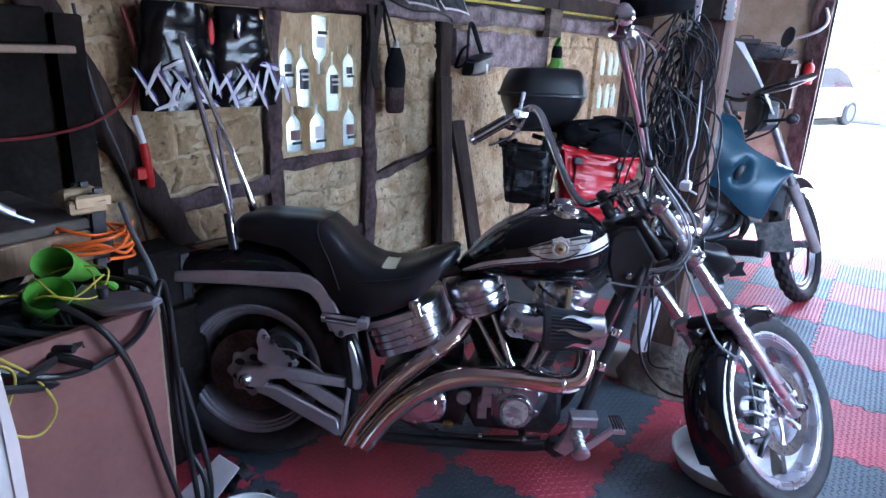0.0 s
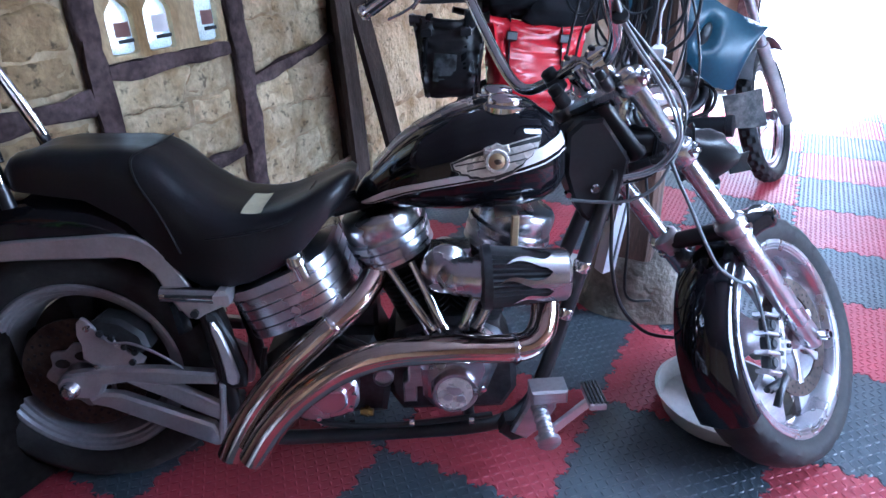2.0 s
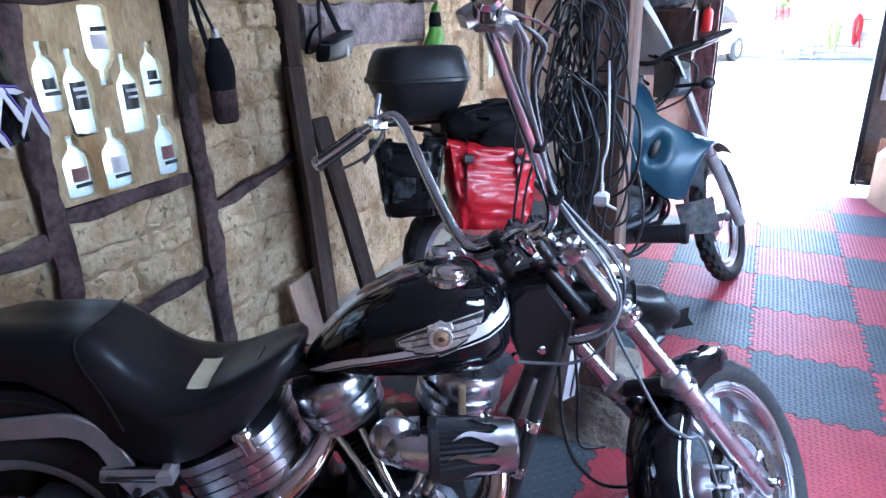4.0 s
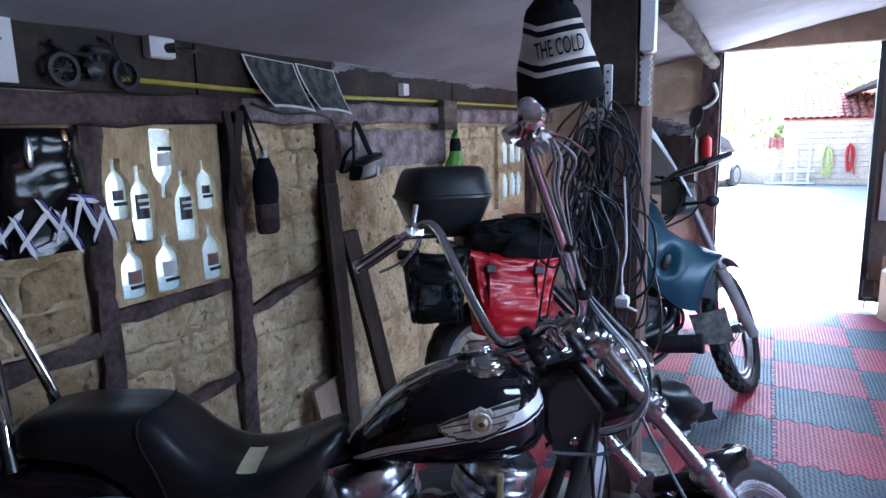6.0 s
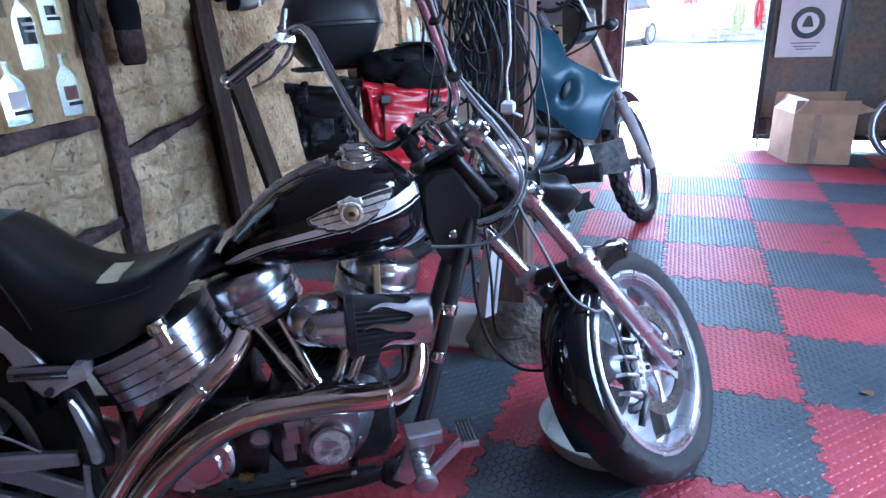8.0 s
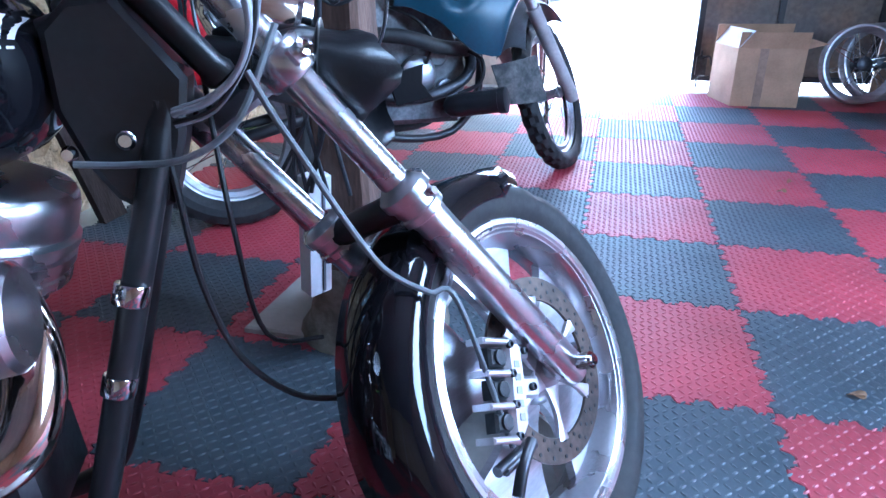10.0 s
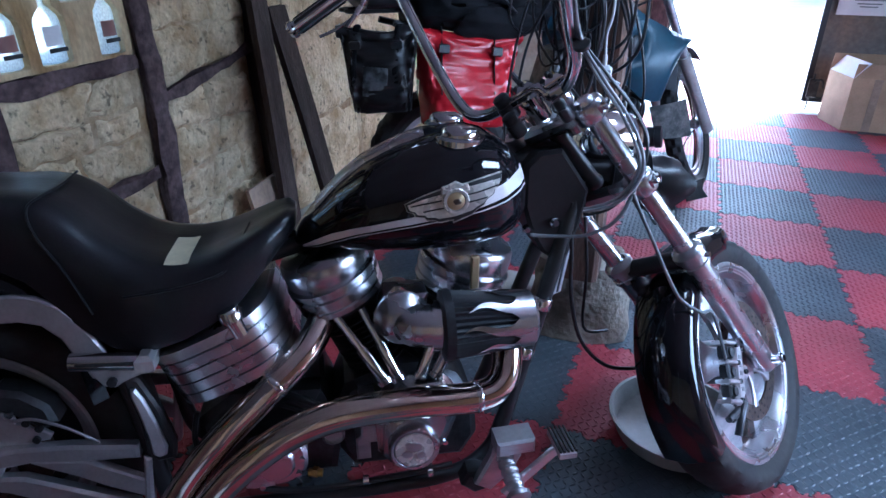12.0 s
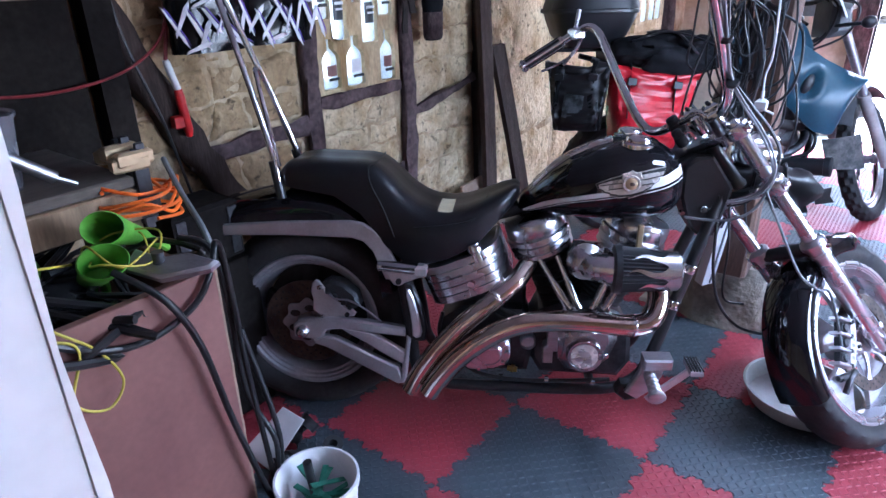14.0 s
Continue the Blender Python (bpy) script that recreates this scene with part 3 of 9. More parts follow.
for lo, hi in (((-2.25, -4.6, -0.3), (WX - 0.02, -0.715, 1.8)), ((-2.25, -0.715, -0.3), (WX - 0.02, -0.222, 0.9)), ((-2.25, -0.222, -0.3), (WX - 0.02, 2.6, 1.8)), ((-2.25, 2.6, -0.3), (WX - 0.02, 3.2, 0.85)), ((-2.25, 3.2, -0.3), (WX - 0.02, 3.9, 1.8)), ((-2.25, -0.715, 1.49), (WX - 0.02, -0.222, 1.8)), ((-2.25, 2.6, 1.49), (WX - 0.02, 3.2, 1.8))):
    rbox(g, lo, hi, 0.004)
part("mud_infill", g, MUD, west)


def beam(name, pts, w, d, x=WX, wob=0.014, material=None, seed=0):
    """An uneven hewn timber through (y, z) points: w across the wall's face, d proud of it."""
    g, P = Geo(), spline([(0, p[0], p[1]) for p in pts], 6)
    rings = []
    for i, p in enumerate(P):
        dr = (P[min(i + 1, len(P) - 1)] - P[max(i - 1, 0)]).normalized()
        sd = Vector((0, -dr.z, dr.y))
        ring = []
        for a, b in ((-1, -0.6), (-1, 0.7), (-0.8, 1), (-0.25, 1.08), (0.3, 1.04), (0.8, 1), (1, 0.7), (1, -0.6)):
            n1 = noise.noise(Vector((p.y * 7 + a * 3 + seed, p.z * 7 + b * 2, seed)))
            q = p + sd * (a * w / 2 + n1 * wob * 2)
            ring.append((x + b * d * (1 + 0.15 * n1), q.y, q.z))
        rings.append(ring)
    loft(g, rings)
    return part(name, g, material or WOOD_PURPLE, west, angle=60)


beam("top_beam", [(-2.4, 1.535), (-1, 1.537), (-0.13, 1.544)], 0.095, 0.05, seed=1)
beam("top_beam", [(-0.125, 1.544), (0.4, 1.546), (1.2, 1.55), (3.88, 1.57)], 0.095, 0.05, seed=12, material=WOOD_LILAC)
beam("post", [(-0.737, 1.5), (-0.75, 1.1), (-0.742, 0.85), (-0.762, 0.4), (-0.77, 0.0)], 0.066, 0.02, seed=2)
beam("post", [(-0.165, 1.5), (-0.17, 1.1), (-0.15, 0.8), (-0.165, 0.4), (-0.16, 0.0)], 0.078, 0.022, seed=3)
beam("post", [(0.44, 1.5), (0.45, 0.8), (0.47, 0.0)], 0.1, 0.03, seed=4, material=WOOD_DARK)
beam("rail", [(-1.32, 0.775), (-1.1, 0.79), (-0.785, 0.8)], 0.06, 0.018, seed=5)
beam("rail", [(-0.71, 0.878), (-0.45, 0.872), (-0.215, 0.868)], 0.042, 0.016, seed=6)
beam("rail", [(-0.71, 0.47), (-0.45, 0.475), (-0.215, 0.49)], 0.042, 0.014, seed=7)
beam("rail", [(-0.12, 0.735), (0.1, 0.775), (0.39, 0.825)], 0.036, 0.016, seed=8)
beam("brace", [(-1.62, 1.5), (-1.5, 1.25), (-1.34, 0.9), (-1.16, 0.6), (-1.0, 0.36), (-0.88, 0.0)], 0.1, 0.035, seed=9, material=WOOD_DARK)
beam("post", [(3.35, 1.5), (3.36, 0.8), (3.34, 0.0)], 0.12, 0.05, seed=10)
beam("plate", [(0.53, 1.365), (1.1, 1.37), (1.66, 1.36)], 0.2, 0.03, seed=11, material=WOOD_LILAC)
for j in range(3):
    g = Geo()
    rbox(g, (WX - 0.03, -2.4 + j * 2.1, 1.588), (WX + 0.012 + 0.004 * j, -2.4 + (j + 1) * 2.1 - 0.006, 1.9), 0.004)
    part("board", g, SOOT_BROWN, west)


def clay_block(name, ys, zs, seed, clay):
    """One uneven clay block of the infill between four slanting edges."""
    g, n, mrows, vs = Geo(), 15, 11, []
    for i in range(n):
        for j in range(mrows):
            a, b = i / (n - 1), j / (mrows - 1)
            edge = min(a, 1 - a, b, 1 - b)
            y = (ys[0] * (1 - b) + ys[1] * b) * (1 - a) + (ys[2] * (1 - b) + ys[3] * b) * a
            z = (zs[0] * (1 - a) + zs[1] * a) * (1 - b) + (zs[2] * (1 - a) + zs[3] * a) * b
            q = Vector((y * 8, z * 8, 1.3))
            pit = max(0.0, noise.noise(Vector((y * 30, z * 34, 4.0))) - 0.28)
            off = 0.014 * noise.noise(q) + 0.009 * noise.noise(q * 3.1) + 0.006 * noise.noise(q * 7) - 0.05 * pit
            off += 0.007 * math.sin(seed * 7) + (0.006 if edge > 0.01 else -0.012)
            w = 0.012 if edge > 0.01 else 0.02
            vs.append((WX - 0.012 + off, y + w * noise.noise(q * 1.8 + Vector((5, 0, 0))), z + w * noise.noise(q * 1.8 + Vector((0, 7, 0)))))
    g.add(vs, [(i * mrows + j, (i + 1) * mrows + j, (i + 1) * mrows + j + 1, i * mrows + j + 1) for i in range(n - 1) for j in range(mrows - 1)])
    return part(name, g, clay, west, angle=80)


def infill(y0, y1, z0, z1, bh=0.135, bw=0.23, clay=None):
    rows = max(1, round((z1 - z0) / bh))
    lev = [[z0 + (z1 - z0) * r / rows + (random.uniform(-0.03, 0.03) if 0 < r < rows else 0) for k in range(2)] for r in range(rows + 1)]

    def height(r, y):
        f = (y - y0) / (y1 - y0)
        return lev[r][0] * (1 - f) + lev[r][1] * f
    for r in range(rows):
        cuts = [(y0, y0)]
        while cuts[-1][0] < y1 - 0.02:
            e = cuts[-1][0] + bw * random.uniform(0.6, 1.35)
            t = random.uniform(-0.03, 0.03)
            cuts.append((y1, y1) if y1 - e < 0.1 else (e - t, e + t))
        for (a0, a1), (b0, b1) in zip(cuts, cuts[1:]):
            clay_block("clay_block", (a0 + 0.002, a1 + 0.002, b0 - 0.002, b1 - 0.002), (height(r, a0) + 0.002, height(r, b0) + 0.002, height(r + 1, a1) - 0.002, height(r + 1, b1) - 0.002), random.uniform(0, 50), clay or CLAY)


infill(-0.71, -0.215, 0.5, 0.85)
infill(-0.71, -0.215, 0.0, 0.45)
infill(-0.12, 0.39, 0.0, 0.73)
infill(-0.12, 0.39, 0.8, 1.49)
infill(-1.6, -0.785, 0.83, 1.49, clay=CLAY_SMOKED_DIM)
infill(-1.35, -0.785, 0.3, 0.75, clay=CLAY_SMOKED_DIM)
infill(0.5, 2.6, 0.0, 1.26, 0.42, 0.7)
infill(1.66, 2.6, 1.27, 1.49)


# ---- the chopper ----
chopper = thing("chopper_motorcycle", pose(-1.486, -1.261, 0, -5, 0, 30.6), "black custom chopper with chrome engine and silver tank stripe", "motorcycle")


def at(x, xs, ys):
    return float(np.interp(x, xs, ys))


def xz(y):
    """Lays an outline drawn in (x, z) into the plane at y."""
    return Matrix.Translation((0, y, 0)) @ Matrix.Rotation(radians(90), 4, "X")


def wheel_pose(x, z, y=0.0):
    """The z axis of a lathe laid along the bike's right side."""
    return Matrix.Translation((x, y, z)) @ Matrix.Rotation(radians(90), 4, "X")


A0, RAKE = Vector((1.276, 0, 0.80)), 38.3
AX = Vector((-math.sin(radians(RAKE)), 0, math.cos(radians(RAKE))))


def steered(degrees):
    return Matrix.Translation(A0) @ Matrix.Rotation(radians(degrees), 4, AX) @ Matrix.Translation(-A0)


# the fork stands on full lock; the bar sits askew in its risers
TURNED, BAR_TURN = steered(44.9), steered(27.0)


def tyre(R, r, w, m, n=90, groove=0.004, knob=0):
    g = Geo()
    prof = [(r, -0.36 * w), (r + 0.25 * (R - r), -0.47 * w), (r + 0.55 * (R - r), -0.5 * w), (r + 0.8 * (R - r), -0.42 * w), (R - 0.04 * (R - r), -0.22 * w), (R, 0)]
    prof = prof + [(a, -b) for a, b in prof[-2::-1]]
    prof += [(r - 0.006, 0.3 * w), (r - 0.006, -0.3 * w)]
    N, vs, fs = len(prof), [], []
    for i, (a, z) in enumerate(prof):
        for j in range(n):
            q = a
            if groove and 2 < i < 8 and i != 5 and (j + abs(i - 5) * 2) % 6 == 0:
                q -= groove
            if knob and 3 <= i <= 7 and (j // 3 + i) % 2 == 0:
                q += knob
            vs.append((q * math.cos(2 * math.pi * j / n), q * math.sin(2 * math.pi * j / n), z))
    for i in range(N):
        for j in range(n):
            fs.append((i * n + j, i * n + (j + 1) % n, ((i + 1) % N) * n + (j + 1) % n, ((i + 1) % N) * n + j))
    return g.add(vs, fs, m)


def rim(r, w, m, lip=0.014):
    g = Geo()
    lathe(g, [(r - 0.002, -w / 2), (r + 0.008, -w / 2 + 0.004), (r + 0.008, -w / 2 + 0.012), (r - 0.004, -w / 2 + 0.016), (r - 0.03, -w * 0.2), (r - 0.03, w * 0.2), (r - 0.004, w / 2 - 0.016), (r + 0.008, w / 2 - 0.012),
              (r + 0.008, w / 2 - 0.004), (r - 0.002, w / 2), (r - lip, w / 2 - 0.003), (r - lip - 0.006, w / 2 - 0.012), (r - 0.036, w * 0.22), (r - 0.044, 0.0), (r - 0.036, -w * 0.22), (r - lip - 0.006, -w / 2 + 0.012), (r - lip, -w / 2 + 0.003)], m, 64, ring=True)
    return g


def spokes(r0, r1, w0, w1, t, n, m, z0=0.0, z1=0.0):
    g = Geo()
    for i in range(n):
        q = m @ Matrix.Rotation(2 * math.pi * i / n + 0.4, 4, "Z")
        rings = []
        for s in range(7):
            f = s / 6
            r, w = r0 + (r1 - r0) * f, w0 + (w1 - w0) * f ** 1.4 - 0.012 * math.sin(math.pi * f)
            z = z0 + (z1 - z0) * f
            rings.append([(r, -w, z - t), (r, -w * 0.9, z + t * 0.6), (r, -w * 0.5, z + t), (r, w * 0.5, z + t), (r, w * 0.9, z + t * 0.6), (r, w, z - t)])
        loft(g, rings, q)
    return g


def disc(r0, r1, t, m, holes=3):
    """A brake disc drilled in rows."""
    g, n = Geo(), 60
    lathe(g, [(r0, -t / 2), (r1, -t / 2), (r1, t / 2), (r0, t / 2)], m, 60, ring=True)
    return g


def dots(r, n, rad, m, rows=1, dr=0.012):
    g = Geo()
    for k in range(rows):
        for i in range(n):
            a = 2 * math.pi * (i + 0.4 * k) / n
            lathe(g, [(rad, -0.0008), (rad, 0.0008)], m @ Matrix.Translation(((r + k * dr) * math.cos(a), (r + k * dr) * math.sin(a), 0)), 8)
    return g


# rear wheel
RW = wheel_pose(0, 0.322)
g = Geo()
lathe(g, [(0.2, -0.075), (0.226, -0.074), (0.228, -0.066), (0.216, -0.055), (0.19, -0.03), (0.19, 0.03), (0.216, 0.055), (0.228, 0.066), (0.227, 0.073), (0.222, 0.076), (0.213, 0.075), (0.209, 0.068), (0.203, 0.066),
          (0.199, 0.058), (0.192, 0.056), (0.187, 0.046), (0.178, 0.02), (0.172, -0.02), (0.176, -0.05), (0.19, -0.068)], RW, 72, ring=True)
rear = part("rear_wheel", g, CAST, chopper, "dull cast aluminium rear wheel", 30)
part("tyre", tyre(0.322, 0.218, 0.18, RW), RUBBER, rear)
part("spokes", spokes(0.045, 0.18, 0.03, 0.045, 0.012, 5, RW, 0.02, -0.01), IRON, rear)
g = Geo()
lathe(g, [(0.0, 0.172), (0.01, 0.17), (0.018, 0.162), (0.021, 0.148), (0.021, 0.118), (0.036, 0.098), (0.036, 0.07), (0.05, 0.05), (0.05, -0.06), (0.0, -0.06)], RW, 28)
part("hub", g, ALU, rear)
part("belt_pulley", disc(0.04, 0.168, 0.03, RW @ Matrix.Translation((0, 0, -0.03))), IRON, rear)
part("brake_disc", disc(0.07, 0.142, 0.006, RW @ Matrix.Translation((0, 0, 0.075))), BRONZE, rear)
tagged(part("disc_hole", dots(0.104, 22, 0.004, RW @ Matrix.Translation((0, 0, 0.0785)), 3, 0.012), IRON, rear), kind="stuff")
g, rim_line, n = Geo(), [], 72
for k in range(n):
    a = 2 * math.pi * k / n
    r = 0.079 + 0.007 * math.cos(a * 8)
    rim_line.append((r * math.cos(a), r * math.sin(a)))
slab(g, rim_line, 0.007, RW @ Matrix.Translation((0, 0, 0.084)), 0.002)
carrier = part("disc_carrier", g, CAST, rear, "scalloped alloy disc carrier")
for k in range(6):
    a = 2 * math.pi * (k + 0.35) / 6
    g = Geo()
    lathe(g, [(0.0, 0), (0.0135, 0), (0.0135, 0.0012), (0.0, 0.0012)], RW @ Matrix.Translation((0.052 * math.cos(a), 0.052 * math.sin(a), 0.0876)) @ Matrix.Diagonal((1.25, 0.85, 1, 1)), 18)
    part("carrier_hole", g, IRON, carrier)
g = Geo()
slab(g, [(0.034, 0.475), (0.046, 0.487), (0.056, 0.483), (0.066, 0.468), (0.074, 0.462), (0.072, 0.447), (0.082, 0.436), (0.096, 0.437), (0.108, 0.426), (0.11, 0.414), (0.126, 0.408), (0.136, 0.395), (0.152, 0.394), (0.168, 0.38),
         (0.16, 0.368), (0.14, 0.366), (0.12, 0.355), (0.085, 0.352), (0.055, 0.357), (0.05, 0.37), (0.03, 0.385), (0.034, 0.42), (0.028, 0.445)], 0.012, xz(-0.118), 0.003)
cal = part("brake_caliper", g, ALU_MILL, chopper, "milled alloy caliper bracket")
g = Geo()
slab(g, [(0.06, 0.47), (0.085, 0.485), (0.13, 0.475), (0.17, 0.44), (0.18, 0.4), (0.15, 0.385), (0.11, 0.42), (0.07, 0.44)], 0.06, xz(-0.09), 0.01)
part("caliper_body", g, IRON, cal)
for x, z in ((0.058, 0.465), (0.083, 0.45), (0.105, 0.437), (0.13, 0.415), (0.15, 0.4), (0.06, 0.366), (0.14, 0.375)):
    g = Geo()
    lathe(g, [(0.0075, 0), (0.0075, 0.007), (0.004, 0.008), (0.0, 0.006)], wheel_pose(x, z, -0.124), 10)
    part("bolt", g, IRON if x > 0.06 else CHROME, cal)
g = Geo()
tube(g, [(0.09, -0.13, 0.445), (0.11, -0.14, 0.432), (0.15, -0.14, 0.43), (0.2, -0.135, 0.4), (0.25, -0.13, 0.355)], 0.003, 8, 6)
part("brake_line", g, ALU_DULL, chopper)

# swingarm and frame
for side in (-1, 1):
    g = Geo()
    y = 0.13 * side
    slab(g, [(-0.03, 0.3), (-0.032, 0.335), (-0.015, 0.355), (0.02, 0.36), (0.107, 0.367), (0.2, 0.362), (0.322, 0.345), (0.322, 0.315), (0.21, 0.322), (0.13, 0.332), (0.075, 0.326), (0.06, 0.3), (0.03, 0.292)], 0.03, xz(y), 0.006)
    slab(g, [(0.03, 0.29), (0.06, 0.305), (0.105, 0.3), (0.3, 0.205), (0.318, 0.15), (0.295, 0.146), (0.07, 0.265), (0.035, 0.276)], 0.028, xz(y), 0.006)
    slab(g, [(0.12, 0.333), (0.222, 0.321), (0.328, 0.256), (0.326, 0.21), (0.24, 0.258), (0.2, 0.285), (0.15, 0.312)], 0.022, xz(y), 0.004)
    slab(g, [(0.3, 0.148), (0.322, 0.155), (0.342, 0.31), (0.328, 0.318), (0.318, 0.25)], 0.03, xz(y), 0.005)
    part("swingarm", g, ALU_MILL, chopper)
g = Geo()
for side in (-1, 1):
    y = side
    tube(g, [(0.31, 0.1 * y, 0.5), (0.34, 0.12 * y, 0.32), (0.36, 0.125 * y, 0.19), (0.43, 0.125 * y, 0.152), (0.68, 0.125 * y, 0.15), (0.93, 0.12 * y, 0.155), (1.03, 0.105 * y, 0.19), (1.075, 0.095 * y, 0.27), (1.13, 0.08 * y, 0.44), (1.2, 0.055 * y, 0.66), (1.24, 0.03 * y, 0.8)], 0.0175, 12)
    tube(g, [(0.31, 0.1 * y, 0.5), (0.36, 0.09 * y, 0.6), (0.5, 0.05 * y, 0.66), (0.66, 0.02 * y, 0.7)], 0.016, 10)
tube(g, [(0.6, 0, 0.68), (0.9, 0, 0.76), (1.2, 0, 0.86)], 0.022, 12)
rod(g, (0.43, -0.125, 0.152), (0.43, 0.125, 0.152), 0.014)
rod(g, (0.9, -0.12, 0.156), (0.9, 0.12, 0.156), 0.014)
m1, h1 = span(A0 + AX * -0.03, A0 + AX * 0.12)
lathe(g, [(0.02, 0), (0.022, 0.01), (0.018, 0.02), (0.018, h1 - 0.02), (0.022, h1 - 0.01), (0.02, h1)], m1, 20)
frame_part = part("frame", g, BLACK_SATIN, chopper)
g = Geo()
slab(g, [(1.12, 0.84), (1.15, 0.868), (1.197, 0.872), (1.234, 0.82), (1.259, 0.783), (1.246, 0.714), (1.222, 0.64), (1.19, 0.632), (1.162, 0.652), (1.137, 0.696), (1.118, 0.755)], 0.11, xz(0), 0.008)
part("neck_panel", g, BLACK_SATIN, chopper)
g = Geo()
lathe(g, [(0.0, 0.012), (0.007, 0.012), (0.009, 0.008), (0.011, 0.006), (0.011, 0)], wheel_pose(1.185, 0.72, -0.056), 14)
part("bolt", g, CHROME, chopper)
g = Geo()
lathe(g, [(0.0, 0.012), (0.006, 0.012), (0.008, 0.006), (0.009, 0)], wheel_pose(1.125, 0.71, -0.056), 14)
part("bolt", g, CHROME, chopper)
for x, z in ((1.125, 0.43), (1.16, 0.545)):
    g = Geo()
    q, h = span((x - 0.004, -0.082, z - 0.012), (x + 0.004, -0.078, z + 0.012))
    lathe(g, [(0.0195, 0), (0.0205, 0.002), (0.0205, h - 0.002), (0.0195, h)], q, 16)
    part("clamp_ring", g, CHROME, chopper)

# fender, its strut and the sissy bar
g = Geo()
rings = []
path = [Vector((p[0], 0, p[1])) for p in [(q.x, q.y) for q in spline([(a, b, 0) for a, b in ((-0.365, 0.66), (-0.3, 0.7), (-0.2, 0.733), (-0.08, 0.757), (0.05, 0.762), (0.15, 0.74), (0.235, 0.68), (0.29, 0.58), (0.315, 0.46))], 4)]]
for i, p in enumerate(path):
    c = (Vector((0, 0, 0.322)) - p).normalized()
    d = 0.11 if p.x < 0.2 else 0.07
    out = []
    for th in (0.0, 0.006):
        u = [(-0.118 + th, d), (-0.117 + th, d * 0.5), (-0.108 + th, 0.035 + th), (-0.075, 0.012 + th), (0, th), (0.075, 0.012 + th), (0.108 - th, 0.035 + th), (0.117 - th, d * 0.5), (0.118 - th, d)]
        out += [tuple(p + Vector((0, a, 0)) + c * b) for a, b in (u if not th else u[::-1])]
    rings.append(out)
loft(g, rings)
part("rear_fender", g, BLACK_PAINT, chopper, "gloss black rear fender", 50)
for side in (-1, 1):
    g = Geo()
    slab(g, [(-0.236, 0.626), (-0.242, 0.643), (-0.234, 0.66), (-0.04, 0.675), (0.17, 0.682), (0.205, 0.676), (0.24, 0.655), (0.268, 0.625), (0.302, 0.556), (0.295, 0.5), (0.268, 0.5), (0.245, 0.555), (0.232, 0.588), (0.205, 0.618), (0.17, 0.629), (-0.04, 0.631)], 0.014, xz(0.128 * side), 0.004)
    part("fender_strut", g, ALU_MILL, chopper, "brushed aluminium fender strut")
g = Geo()
slab(g, [(0.318, 0.5), (0.348, 0.492), (0.375, 0.42), (0.392, 0.34), (0.385, 0.3), (0.35, 0.295), (0.33, 0.32), (0.333, 0.39), (0.322, 0.45)], 0.024, xz(-0.125), 0.006)
plate = part("side_bracket", g, BLACK_SATIN, chopper)
g = Geo()
slab(g, [(0.331, 0.474), (0.34, 0.475), (0.352, 0.45), (0.366, 0.395), (0.377, 0.335), (0.372, 0.317), (0.358, 0.312), (0.347, 0.32), (0.345, 0.36), (0.34, 0.4), (0.33, 0.455)], 0.012, xz(-0.14), 0.004)
part("side_plate", g, ALU_MILL, plate)
g = Geo()
slab(g, [(0.26, 0.545), (0.385, 0.535), (0.372, 0.517), (0.33, 0.5), (0.312, 0.489), (0.294, 0.494), (0.27, 0.53)], 0.016, xz(-0.15), 0.005)
rbox(g, (0.365, -0.19, 0.53), (0.398, -0.14, 0.566), 0.008)
part("peg_bracket", g, ALU_MILL, chopper)
g = Geo()
rod(g, (0.312, -0.158, 0.507), (0.312, -0.167, 0.507), 0.009, 12)
part("bolt", g, STEEL_DARK, chopper)
g = Geo()
tube(g, [(0.255, -0.17, 0.56), (0.32, -0.172, 0.556), (0.386, -0.17, 0.548)], 0.0165, 14, 3)
peg = part("passenger_peg", g, CHROME, chopper, "folded chrome passenger peg")
g = Geo()
rbox(g, (-0.05, -0.002, -0.0035), (0.05, 0.002, 0.0035), 0.001, Matrix.Translation((0.318, -0.1875, 0.559)) @ Matrix.Rotation(radians(4), 4, "Y"))
part("peg_groove", g, IRON, peg)
g = Geo()
tube(g, [(-0.045, -0.112, 0.77), (-0.06, -0.1, 0.86), (-0.14, -0.055, 1.1), (-0.225, -0.016, 1.345), (-0.235, 0.0, 1.375), (-0.225, 0.016, 1.345), (-0.14, 0.055, 1.1), (-0.06, 0.1, 0.86), (-0.045, 0.112, 0.77)], 0.0095, 10)
tube(g, [(-0.05, -0.085, 0.83), (-0.11, -0.03, 1.05), (-0.128, 0, 1.105), (-0.11, 0.03, 1.05), (-0.05, 0.085, 0.83)], 0.007, 8)
sissy = part("sissy_bar", g, CHROME, chopper, "tall triangular chrome sissy bar")
g = Geo()
for s in (-1, 1):
    g = Geo()
    rod(g, (-0.04, 0.113 * s, 0.74), (-0.062, 0.1 * s, 0.85), 0.014)
    part("mount", g, STEEL_DARK, sissy)

# seat
SX = [-0.06, -0.045, -0.02, 0.04, 0.12, 0.2, 0.24, 0.27, 0.318, 0.36, 0.4, 0.45, 0.5, 0.55, 0.61, 0.645, 0.66]
ST = [0.8, 0.826, 0.845, 0.853, 0.85, 0.848, 0.84, 0.818, 0.766, 0.733, 0.715, 0.709, 0.716, 0.735, 0.762, 0.776, 0.77]
